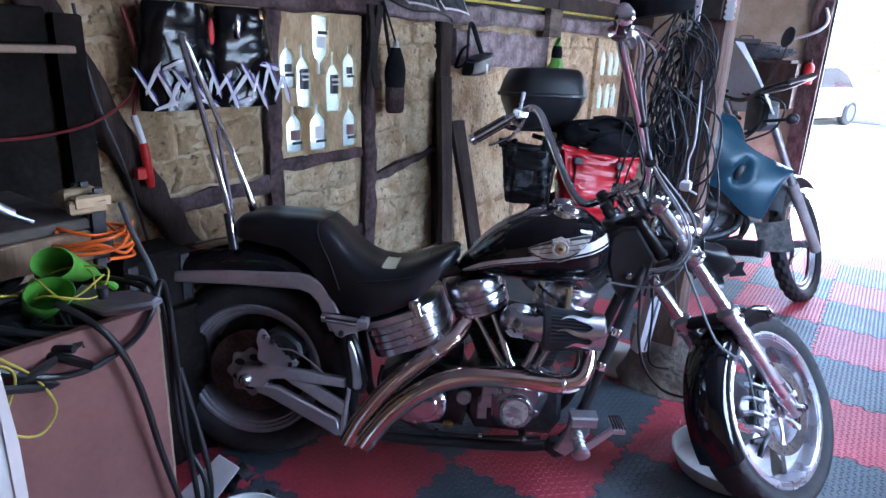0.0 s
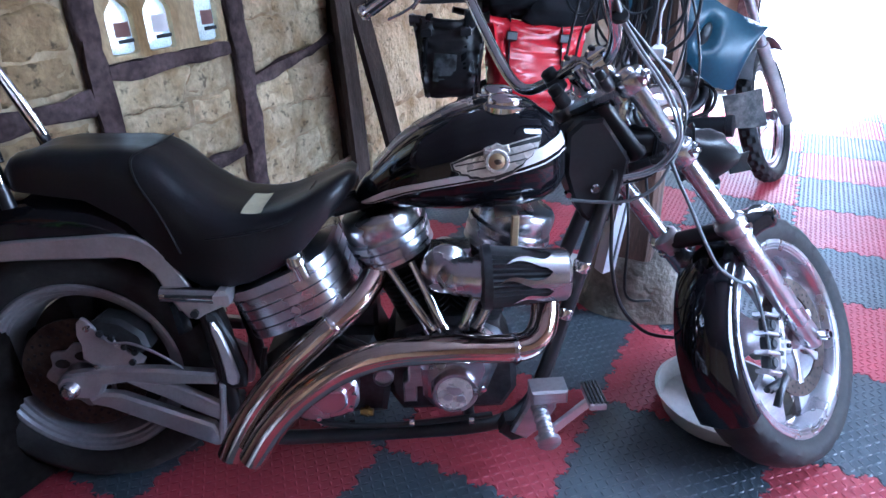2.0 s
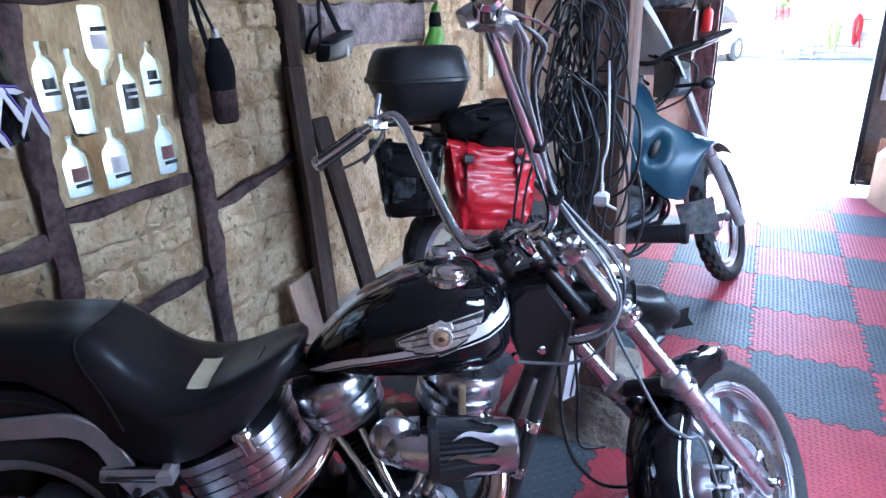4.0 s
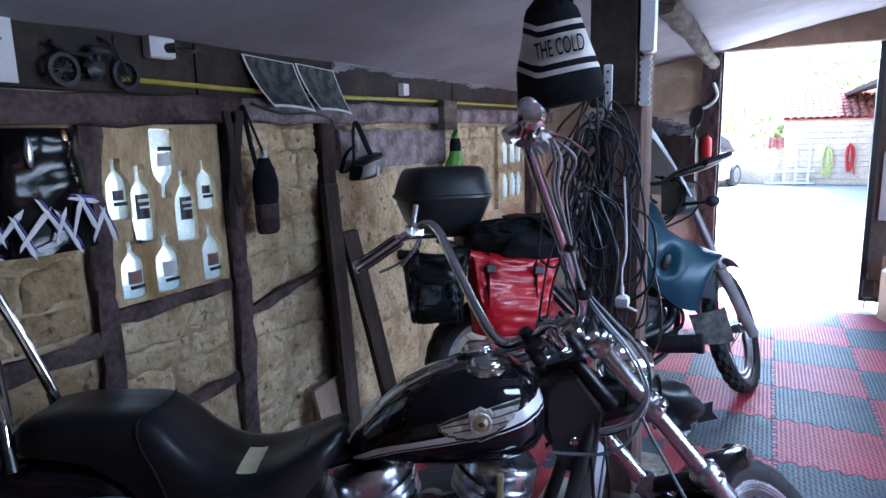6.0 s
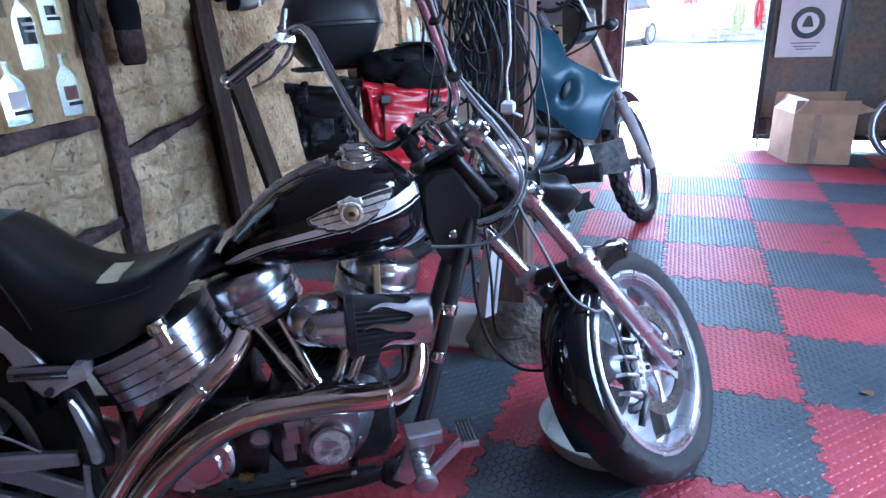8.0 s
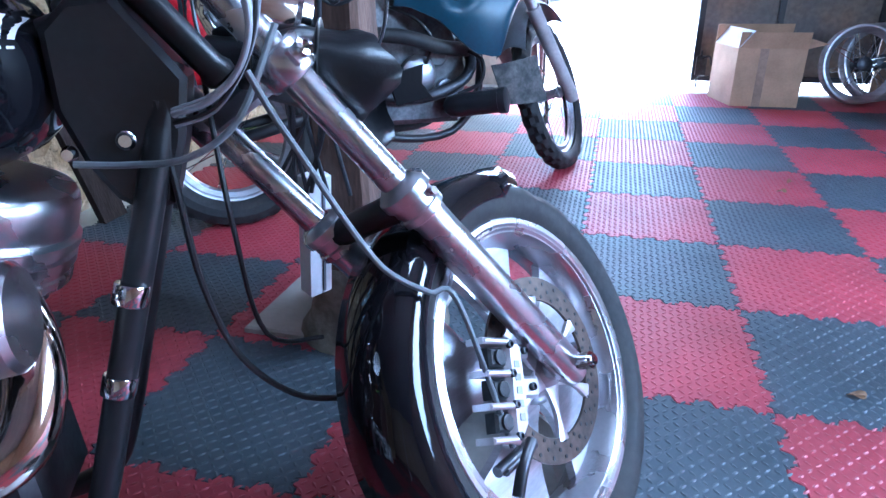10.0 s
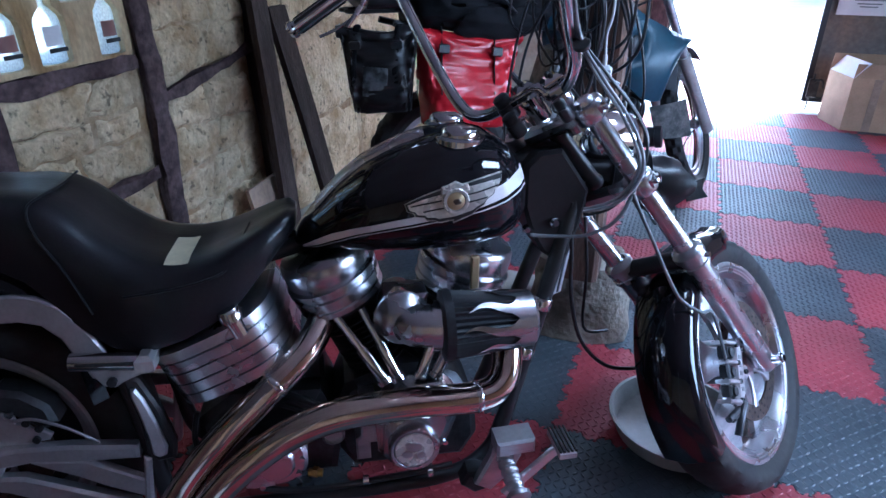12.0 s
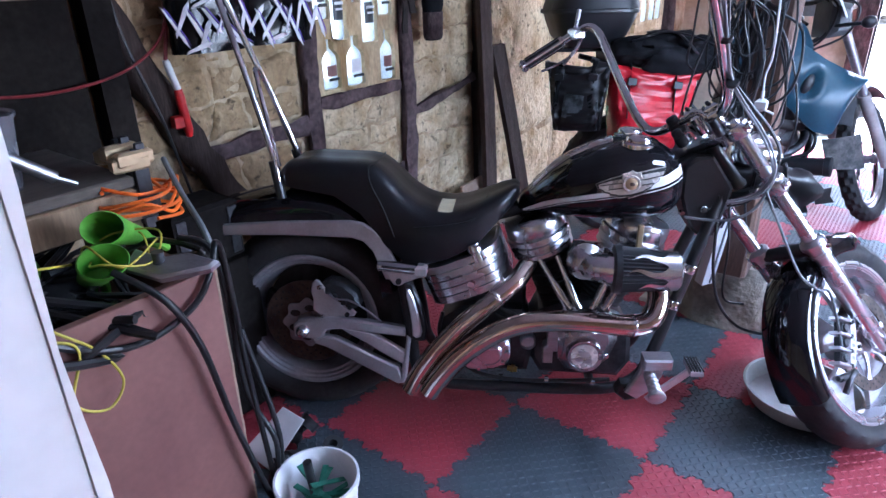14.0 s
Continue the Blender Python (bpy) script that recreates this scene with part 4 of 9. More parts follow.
SB = [0.785, 0.782, 0.776, 0.768, 0.755, 0.703, 0.65, 0.61, 0.57, 0.558, 0.564, 0.578, 0.6, 0.63, 0.695, 0.73, 0.745]
SW = [0.07, 0.095, 0.118, 0.126, 0.13, 0.133, 0.135, 0.139, 0.148, 0.156, 0.162, 0.162, 0.153, 0.136, 0.105, 0.075, 0.05]


def seat_top(x):
    return at(x, SX, ST)


g = Geo()
rings = []
for i in range(57):
    x = -0.06 + 0.72 * i / 56
    zt, zb, w = seat_top(x), at(x, SX, SB), at(x, SX, SW)
    h = zt - zb
    prof = [(-0.98 * w, zb), (-w, zb + 0.25 * h), (-w, zb + 0.55 * h), (-0.96 * w, zb + 0.8 * h), (-0.84 * w, zb + 0.95 * h), (-0.6 * w, zt + 0.002), (-0.25 * w, zt), (0, zt - 0.002)]
    prof = prof + [(-a, b) for a, b in prof[-2::-1]]
    rings.append([(x, a, b) for a, b in prof])
loft(g, rings)
seat = part("seat", g, LEATHER, chopper, "stepped black leather double seat", 60)
g = Geo()
tube(g, [(0.3, -0.147, 0.64), (0.27, -0.14, 0.72), (0.235, -0.134, 0.79), (0.225, -0.118, 0.832), (0.235, -0.08, 0.843), (0.24, 0, 0.842), (0.235, 0.1, 0.842)], 0.0026, 6)
part("piping", g, LEATHER, seat)
g = Geo()
tube(g, [(0.36, -0.157, 0.672), (0.44, -0.163, 0.682), (0.5, -0.152, 0.69), (0.535, -0.136, 0.7), (0.555, -0.11, 0.728), (0.565, -0.06, 0.742), (0.568, 0, 0.744)], 0.0026, 6)
part("piping", g, LEATHER, seat)
g = Geo()
tape = [[(x, y, seat_top(x) + 0.004 + (-0.004 if abs(y) > 0.1 else 0)) for y in (-0.115, -0.08, -0.04, 0.0, 0.02)] for x in (0.425, 0.44, 0.455, 0.468)]
g.add([p for r in tape for p in r], [(i * 5 + j, i * 5 + j + 1, i * 5 + j + 6, i * 5 + j + 5) for i in range(3) for j in range(4)])
part("tape_patch", g, TAPE, seat, "cream masking tape patch")

# tank
TX = [0.655, 0.67, 0.70, 0.75, 0.80, 0.87, 0.94, 1.0, 1.05, 1.085, 1.105, 1.115]
TT = [0.72, 0.742, 0.772, 0.822, 0.86, 0.893, 0.914, 0.92, 0.908, 0.885, 0.858, 0.83]
TB = [0.70, 0.695, 0.692, 0.692, 0.69, 0.688, 0.688, 0.69, 0.698, 0.712, 0.735, 0.775]
TW = [0.03, 0.055, 0.085, 0.122, 0.148, 0.17, 0.182, 0.184, 0.172, 0.145, 0.11, 0.06]


def tank_y(x, z, off=0.0):
    """The right-hand surface of the tank at x and height z."""
    zt, zb, w = at(x, TX, TT), at(x, TX, TB), at(x, TX, TW)
    zc, h = zb + (zt - zb) * 0.5, (zt - zb) / 2
    s = min(0.995, abs(z - zc) / h)
    return -(w * (1 - s ** 2.5) ** (1 / 2.5) + off)


g = Geo()
rings = []
for i in range(41):
    x = 0.655 + 0.46 * i / 40
    zt, zb, w = at(x, TX, TT), at(x, TX, TB), at(x, TX, TW)
    zc, h = (zt + zb) / 2, (zt - zb) / 2
    ring = []
    for j in range(36):
        a = 2 * math.pi * j / 36
        c, s = math.cos(a), math.sin(a)
        ring.append((x, math.copysign(abs(c) ** 0.8, c) * w, zc + math.copysign(abs(s) ** 0.8, s) * h))
    rings.append(ring)
loft(g, rings)
tank = part("fuel_tank", g, BLACK_PAINT, chopper, "gloss black teardrop fuel tank", 60)


def on_tank(rows, off):
    """A patch of (x, z) rows that follows the tank's right side."""
    g = Geo()
    n = len(rows[0])
    g.add([(x, tank_y(x, z, off), z) for r in rows for x, z in r], [(i * n + j, i * n + j + 1, (i + 1) * n + j + 1, (i + 1) * n + j) for i in range(len(rows) - 1) for j in range(n - 1)])
    return g


stripe_x = [0.672, 0.70, 0.73, 0.76, 0.79, 0.86, 0.95, 1.03, 1.07, 1.095, 1.108]
lo_z = [0.703, 0.712, 0.727, 0.741, 0.752, 0.768, 0.786, 0.803, 0.815, 0.824, 0.822]
hi_z = [0.711, 0.732, 0.75, 0.762, 0.771, 0.789, 0.811, 0.841, 0.856, 0.862, 0.855]
fine_x = [0.672 + 0.436 * k / 60 for k in range(61)]


def band(a, b, off):
    """The part of the tank band between two shares of its height."""
    return on_tank([[(x, at(x, stripe_x, lo_z) + (at(x, stripe_x, hi_z) - at(x, stripe_x, lo_z)) * (a + (b - a) * k / 6)) for x in fine_x] for k in range(7)], off)


part("stripe", band(0.26, 0.9, 0.0022), SILVER_PAINT, tank, "silver band swept along the tank")
part("pinstripe", band(0.0, 0.08, 0.0022), SILVER_PAINT, tank, "thin silver pinstripe")


def tank_badge(poly, off, t=0.004):
    g = Geo()
    n = len(poly)
    cx, cz = sum(p[0] for p in poly) / n, sum(p[1] for p in poly) / n
    vs = [(x, tank_y(x, z, off + t), z) for x, z in poly] + [(x, tank_y(x, z, off), z) for x, z in poly] + [(cx, tank_y(cx, cz, off + t), cz)]
    return g.add(vs, [(i, (i + 1) % n, n + (i + 1) % n, n + i) for i in range(n)] + [(i, (i + 1) % n, 2 * n) for i in range(n)])


EX, EZ = 0.953, 0.821
wing = [(0.0, 0.016), (-0.03, 0.0175), (-0.065, 0.016), (-0.1, 0.012), (-0.096, 0.002), (-0.084, -0.003), (-0.08, -0.009), (-0.064, -0.013), (-0.06, -0.018), (-0.044, -0.021), (-0.036, -0.0255), (0.0, -0.028)]
for sgn in (1, -1):
    poly = [(EX + sgn * 0.85 * a, EZ + b + 0.2 * sgn * a) for a, b in wing]
    cx, cz = EX - sgn * 0.04, EZ - 0.003 - 0.009 * sgn
    for nm, wide, tall, off, mt in (("badge_edge", 1.12, 1.42, 0.0024, BADGE), ("badge_outline", 1.09, 1.32, 0.0032, BLACK_SATIN), ("badge_wing", 1.0, 1.0, 0.0044, BADGE)):
        badge = part(nm, tank_badge([(cx + (x - cx) * wide, cz + (z - cz) * tall) for x, z in poly], off, 0.0012), mt, tank)
    g = Geo()
    for z, end in ((0.006, -0.08), (-0.008, -0.058)):
        tube(g, [(EX + sgn * a, tank_y(EX + sgn * a, EZ + z + 0.2 * sgn * a, 0.0058), EZ + z + 0.2 * sgn * a) for a in (-0.02, -0.045, end)], 0.0014, 6, 3)
    part("feather", g, BLACK_SATIN, badge)
g = Geo()
q = Matrix.Translation((EX, tank_y(EX, EZ) - 0.003, EZ)) @ Matrix.Rotation(radians(90), 4, "X")
lathe(g, [(0.0, 0.004), (0.017, 0.004), (0.018, 0.007), (0.0225, 0.007), (0.024, 0.005), (0.0245, -0.004)], q, 32)
slab(g, [(-0.026, 0.012), (0.026, 0.018), (0.022, 0.032), (0.012, 0.03), (0.0, 0.036), (-0.012, 0.03), (-0.026, 0.026)], 0.008, q, 0.002)
part("badge_medallion", g, BADGE, tank)
g = Geo()
lathe(g, [(0.0, 0.0095), (0.01, 0.009), (0.0165, 0.005)], q, 24)
part("badge_face", g, TAN, tank)
g = Geo()
blob(g, q @ Matrix.Translation((0.001, 0, 0.0085)) @ Matrix.Diagonal((0.009, 0.006, 0.0025, 1)), 12, 0.5, 3)
part("badge_relief", g, BRONZE, tank)
for y in (-0.075, 0.075):
    g = Geo()
    lathe(g, [(0.046, -0.02), (0.046, 0.004), (0.042, 0.008), (0.036, 0.009), (0.036, 0.018), (0.031, 0.024), (0.02, 0.028), (0.0, 0.029)], Matrix.Translation((0.982, y, 0.905)) @ Matrix.Rotation(radians(4), 4, "Y"), 30)
    part("filler_cap", g, CHROME, tank)
g = Geo()
rings = []
for i in range(12):
    x = 0.7 + 0.22 * i / 11
    z = at(x, TX, TT)
    rings.append([(x, a, z + b) for a, b in ((-0.03, -0.01), (-0.026, 0.006), (-0.012, 0.011), (0.012, 0.011), (0.026, 0.006), (0.03, -0.01))])
loft(g, rings)
part("tank_console", g, ALU, tank)

# oil tank
g = Geo()
prof, z = [(0.9, -0.056)], -0.054
for k in range(5):
    prof += [(0.965, z), (1.0, z + 0.0012), (1.0, z + 0.0195), (0.965, z + 0.0206)]
    z += 0.0216
prof += [(0.93, 0.056), (0.0, 0.058)]
OT = Matrix.Translation((0.503, 0, 0.522)) @ Matrix.Rotation(radians(-22), 4, "Y") @ Matrix.Diagonal((0.132, 0.165, 1.14, 1))
loft(g, [[(r * math.copysign(abs(math.cos(a)) ** 0.62, math.cos(a)), r * math.copysign(abs(math.sin(a)) ** 0.62, math.sin(a)), z) for a in [2 * math.pi * j / 72 for j in range(72)]] for r, z in prof if r > 0], OT)
oil = part("oil_tank", g, ALU, chopper, "polished ribbed round oil tank", 35)
g = Geo()
q = Matrix.Translation((0.548, -0.145, 0.575)) @ Matrix.Rotation(radians(-20), 4, "Y")
lathe(g, [(0.02, 0), (0.02, 0.03), (0.0225, 0.032), (0.0225, 0.05), (0.019, 0.056), (0.0, 0.058)], q, 20)
part("oil_filler", g, CHROME, oil)

# engine
g = Geo()
slab(g, [(0.71, 0.24), (0.74, 0.19), (0.98, 0.185), (1.015, 0.24), (1.01, 0.33), (0.97, 0.4), (0.9, 0.435), (0.82, 0.435), (0.73, 0.4), (0.7, 0.33)], 0.2, xz(0.0), 0.015)
slab(g, [(0.43, 0.24), (0.47, 0.195), (0.7, 0.195), (0.72, 0.3), (0.68, 0.40), (0.5, 0.41), (0.43, 0.36)], 0.22, xz(0.0), 0.015)
slab(g, [(0.44, 0.41), (0.69, 0.40), (0.69, 0.46), (0.46, 0.46)], 0.12, xz(0.0), 0.01)
case = part("crankcase", g, STEEL_DARK, chopper)
g = Geo()
slab(g, [(0.79, 0.27), (0.815, 0.235), (0.9, 0.238), (0.935, 0.275), (0.96, 0.34), (0.955, 0.4), (0.925, 0.425), (0.83, 0.418), (0.785, 0.37)], 0.07, xz(-0.13), 0.014)
slab(g, [(0.8, 0.29), (0.825, 0.255), (0.895, 0.255), (0.92, 0.3), (0.945, 0.36), (0.935, 0.4), (0.84, 0.4), (0.805, 0.36)], 0.05, xz(-0.178), 0.016)
part("cam_cover", g, ALU, chopper)
g = Geo()
q = wheel_pose(0.86, 0.317, -0.205)
lathe(g, [(0.052, -0.01), (0.052, 0.01), (0.048, 0.017), (0.042, 0.017), (0.04, 0.013), (0.0, 0.013)], q, 36)
timer = part("timer_cover", g, ALU, chopper)
g = Geo()
lathe(g, [(0.039, 0.0135), (0.039, 0.016), (0.0, 0.017)], q, 28)
face = part("timer_face", g, BADGE, timer)
for k, (a, b, c, d) in enumerate(((0.0, 0.008, 0.016, 0.01), (-0.015, -0.008, 0.011, 0.008), (0.013, -0.012, 0.009, 0.009), (-0.012, 0.016, 0.007, 0.006))):
    g = Geo()
    lathe(g, [(0.0, 0.019), (1.0, 0.0185), (1.0, 0.0165)], q @ Matrix.Translation((a, b, 0)) @ Matrix.Diagonal((c, d, 1, 1)), 14)
    part("face_relief", g, ALU_DULL, face)
for a in (100, 350):
    g = Geo()
    lathe(g, [(0.006, 0), (0.006, 0.006), (0.0, 0.007)], wheel_pose(0.86 + 0.066 * math.cos(radians(a)), 0.325 + 0.066 * math.sin(radians(a)), -0.2), 8)
    part("bolt", g, CHROME, timer)
g = Geo()
cap = []
for i in range(28):
    a = 2 * math.pi * i / 28
    cap.append((0.575 + 0.073 * math.copysign(abs(math.cos(a)) ** 0.7, math.cos(a)), 0.289 + 0.053 * math.copysign(abs(math.sin(a)) ** 0.7, math.sin(a)) + 0.1 * 0.12 * math.cos(a)))
slab(g, cap, 0.05, xz(-0.16), 0.008)
slab(g, [(x + (0.575 - x) * 0.35, z + (0.289 - z) * 0.35) for x, z in cap], 0.05, xz(-0.168), 0.006)
gear = part("gearbox_cover", g, ALU, chopper)
for i in range(0, 28, 5):
    g = Geo()
    x, z = cap[i]
    lathe(g, [(0.006, 0), (0.006, 0.005), (0, 0.006)], wheel_pose(x + (0.575 - x) * 0.16, z + (0.289 - z) * 0.16, -0.185), 8)
    part("bolt", g, CHROME, gear)
g = Geo()
lathe(g, [(0.018, 0), (0.024, 0.01), (0.024, 0.035), (0.019, 0.04), (0.019, 0.03), (0.0, 0.028)], wheel_pose(0.7, 0.31, -0.1), 20)
slab(g, [(0.745, 0.25), (0.775, 0.25), (0.775, 0.29), (0.79, 0.29), (0.79, 0.4), (0.757, 0.4), (0.757, 0.31), (0.745, 0.3)], 0.06, xz(-0.12), 0.004)
part("oil_pump", g, ALU_DULL, chopper)
for x, z, ln in ((0.47, 0.225, 0.05), (0.545, 0.22, 0.035), (0.64, 0.215, 0.03)):
    g = Geo()
    rod(g, (x, -0.125, z), (x + ln, -0.13, z - 0.002), 0.009, 8)
    rod(g, (x + 0.01, -0.125, z), (x + 0.02, -0.13, z), 0.012, 6)
    part("fitting", g, BRASS, chopper)
g = Geo()
tube(g, [(0.5, -0.13, 0.23), (0.56, -0.15, 0.205), (0.66, -0.15, 0.19), (0.8, -0.145, 0.19), (0.95, -0.14, 0.2)], 0.007, 8)
tube(g, [(0.6, -0.12, 0.39), (0.66, -0.14, 0.375), (0.7, -0.14, 0.36), (0.735, -0.13, 0.365)], 0.006, 8)
tube(g, [(0.58, -0.1, 0.42), (0.65, -0.13, 0.4), (0.69, -0.14, 0.385), (0.73, -0.14, 0.385)], 0.008, 8)
tube(g, [(0.44, -0.13, 0.4), (0.43, -0.14, 0.33), (0.47, -0.14, 0.26)], 0.006, 8)
part("oil_line", g, CABLE, chopper)
for x in (0.62, 0.76, 0.9):
    g = Geo()
    rod(g, (x - 0.006, -0.143, 0.19), (x + 0.006, -0.143, 0.19), 0.011, 10)
    part("hose_clip", g, CHROME, chopper)
for p, q2 in (((0.7, -0.142, 0.362), (0.735, -0.132, 0.366)), ((0.695, -0.14, 0.385), (0.73, -0.14, 0.385))):
    g = Geo()
    rod(g, p, q2, 0.011, 8)
    part("hose_clip", g, CHROME, chopper)

CRANK = Vector((0.862, 0, 0.30))
for name, tx in (("rear_cylinder", 0.715), ("front_cylinder", 1.01)):
    q, h = span(CRANK, (tx, 0, 0.64))
    prof = [(0.0, 0.11), (0.055, 0.11)]
    for k in range(10):
        z = 0.13 + 0.0135 * k
        r = 0.074 if k < 8 else 0.08
        prof += [(0.058, z), (r, z + 0.003), (r, z + 0.006), (0.058, z + 0.0085)]
    prof += [(0.07, 0.272), (0.08, 0.28), (0.08, 0.3), (0.0, 0.3)]
    g = Geo()
    lathe(g, prof, q, 36)
    cyl = part(name, g, IRON, chopper, angle=30)
    base = Matrix.Translation((tx, 0, 0.64)) @ Matrix.Rotation(radians(-20 if tx < 0.8 else 19), 4, "Y")
    g = Geo()
    lathe(g, [(0.9, -0.072), (1.0, -0.069), (1.0, -0.058), (0.972, -0.055), (0.972, -0.048), (1.02, -0.045), (1.02, -0.034), (0.972, -0.031), (0.972, -0.025), (1.04, -0.022), (1.04, -0.012), (0.96, -0.008), (0.985, -0.004), (0.98, 0.026), (0.955, 0.038), (0.9, 0.045), (0.75, 0.048), (0.0, 0.05)], base @ Matrix.Diagonal((0.094, 0.112, 1, 1)), 56)
    cover = part("rocker_cover", g, ALU, cyl)
    for k in range(6):
        a = radians(60 * k + 20)
        g = Geo()
        lathe(g, [(0.006, 0), (0.006, 0.006), (0, 0.007)], base @ Matrix.Translation((0.084 * math.cos(a), 0.11 * math.sin(a), -0.02)), 8)
        part("bolt", g, CHROME, cover)
for a, b in (((0.722, -0.1, 0.575), (0.815, -0.142, 0.43)), ((0.775, -0.095, 0.58), (0.842, -0.135, 0.43)), ((0.945, -0.1, 0.57), (0.885, -0.135, 0.43)), ((0.99, -0.1, 0.56), (0.915, -0.14, 0.43))):
    g = Geo()
    q, h = span(a, b)
    lathe(g, [(0.009, 0), (0.009, h * 0.5), (0.0125, h * 0.5), (0.0125, h * 0.93), (0.016, h * 0.94), (0.016, h)], q, 14)
    part("pushrod_tube", g, CHROME, chopper)

# intake and air filter
g = Geo()
tube(g, [(0.852, -0.02, 0.565), (0.85, -0.09, 0.578), (0.85, -0.15, 0.588), (0.872, -0.2, 0.588), (0.93, -0.21, 0.587)], 0.041, 22, 6)
lathe(g, [(0.0, 0.03), (0.03, 0.026), (0.045, 0.012), (0.05, -0.004), (0.054, -0.008), (0.054, -0.016), (0.048, -0.03)], wheel_pose(0.85, 0.592, -0.185), 28)
rod(g, (0.905, -0.207, 0.587), (0.922, -0.21, 0.587), 0.047, 24)
slab(g, [(0.82, 0.53), (0.9, 0.53), (0.905, 0.62), (0.82, 0.62)], 0.08, xz(-0.1), 0.008)
part("carburettor", g, ALU, chopper)
FILT = Matrix.Translation((0.925, -0.21, 0.587)) @ Matrix.Rotation(radians(90), 4, "Y")


def taper(z):
    """The filter's radius at z along it."""
    return 0.066 - 0.09 * z


g = Geo()
rings = []
for z in (0.012, 0.15):
    k = taper(z)
    rings.append([(k * (1.0 if j % 2 else 0.92) * math.cos(2 * math.pi * j / 72), k * (1.0 if j % 2 else 0.92) * math.sin(2 * math.pi * j / 72), z) for j in range(72)])
loft(g, rings, FILT)
air = part("air_filter", g, PLASTIC_BLACK, chopper, "round pleated air filter", 20)
g = Geo()
lathe(g, [(0.05, -0.008), (0.067, -0.004), (0.068, 0.012), (0.05, 0.014)], FILT, 40)
part("filter_band", g, STEEL_DARK, air)


g = Geo()
N = 90
lathe(g, [(taper(0.138) + 0.0025, 0.138), (taper(0.165) + 0.0025, 0.165), (taper(0.165) - 0.004, 0.171), (0.0, 0.171)], FILT, N)
for k in range(9):
    a0, ln = 2 * math.pi * (k + 0.5) / 9, (0.116, 0.086, 0.104)[k % 3]
    rows = []
    for i in range(21):
        f = i / 20
        mid = a0 + 0.17 * math.sin(f * 6.2 + k % 2 * 0.9) * f ** 0.7
        half = 0.352 * max(0.0, 1 - f * 4.5) ** 1.5 + 0.165 * math.sin(math.pi * min(1.0, 0.42 + f * 0.58)) ** 0.9 * (1 - 0.25 * f)
        z = 0.14 - ln * f
        rows.append([((taper(z) + 0.0025) * math.cos(mid + half * u), (taper(z) + 0.0025) * math.sin(mid + half * u), z) for u in (-1, -0.5, 0, 0.5, 1)])
    g.add([p for r in rows for p in r], [(5 * i + j, 5 * i + j + 1, 5 * i + j + 6, 5 * i + j + 5) for i in range(20) for j in range(4)], FILT)
tagged(part("flame_cover", g, ALU, air, "bright flame-cut filter cover"), kind="stuff")
g = Geo()
slab(g, [(0.985, 0.635), (1.0, 0.635), (1.002, 0.70), (0.987, 0.70)], 0.015, xz(-0.16), 0.002)
part("filter_bracket", g, TAN, chopper)

# exhausts
def pipe(name, pts, r, cut):
    g = Geo()
    tube(g, pts, r, 20, 8)
    e = part(name, g, EXHAUST, chopper, "curved chrome exhaust pipe, brown tint part heat, part warm reflection")
    a, b = Vector(pts[-2]), Vector(pts[-1])
    q, h = span(b - (b - a).normalized() * 0.004, b + (b - a).normalized() * 0.0015)
    g = Geo()
    lathe(g, [(0.0, h), (r * 0.86, h)], q, 20)
    part("pipe_mouth", g, IRON, e)
    c = spline(pts, 8)
    i = int(cut * len(c))
    q, h = span(c[i], c[i + 1])
    g = Geo()
    lathe(g, [(r + 0.0005, -0.006), (r + 0.002, -0.004), (r + 0.002, 0.004), (r + 0.0005, 0.006)], q, 20)
    part("pipe_clamp", g, CHROME, e)


pipe("exhaust_pipe", [(0.7, -0.07, 0.555), (0.675, -0.11, 0.525), (0.645, -0.14, 0.498), (0.573, -0.175, 0.445), (0.5, -0.195, 0.385), (0.43, -0.2, 0.305), (0.38, -0.2, 0.23), (0.347, -0.2, 0.165)], 0.029, 0.38)
pipe("exhaust_pipe", [(1.03, -0.08, 0.575), (1.058, -0.12, 0.53), (1.064, -0.155, 0.475), (1.045, -0.185, 0.43), (0.99, -0.2, 0.413), (0.85, -0.215, 0.425), (0.72, -0.225, 0.425), (0.62, -0.23, 0.395), (0.53, -0.235, 0.335), (0.46, -0.235, 0.26), (0.408, -0.235, 0.18)], 0.031, 0.4)

# forward control
g = Geo()
slab(g, [(0.985, 0.2), (1.02, 0.18), (1.06, 0.215), (1.085, 0.26), (1.09, 0.32), (1.03, 0.325), (1.02, 0.27)], 0.03, xz(-0.2), 0.006)
slab(g, [(1.022, 0.298), (1.1, 0.302), (1.1, 0.335), (1.022, 0.332)], 0.06, xz(-0.225), 0.005)
ctl = part("forward_control", g, ALU_DULL, chopper)
g = Geo()
q, h = span((1.04, -0.225, 0.29), (1.05, -0.325, 0.252))
prof = [(0.014, 0)]
for k in range(5):
    z = 0.008 + 0.0155 * k
    prof += [(0.014, z), (0.0175, z + 0.003), (0.0185, z + 0.007), (0.0175, z + 0.011), (0.014, z + 0.014)]
prof += [(0.018, h - 0.018), (0.024, h - 0.014), (0.025, h - 0.004), (0.02, h), (0.0, h + 0.001)]
lathe(g, prof, q, 20)
part("foot_peg", g, ALU_DULL, ctl)
g = Geo()
slab(g, [(1.03, 0.215), (1.045, 0.2), (1.17, 0.315), (1.155, 0.33)], 0.012, xz(-0.255), 0.003)
rbox(g, (1.135, -0.3, 0.312), (1.17, -0.22, 0.33), 0.004)
pedal = part("brake_pedal", g, ALU_MILL, ctl)
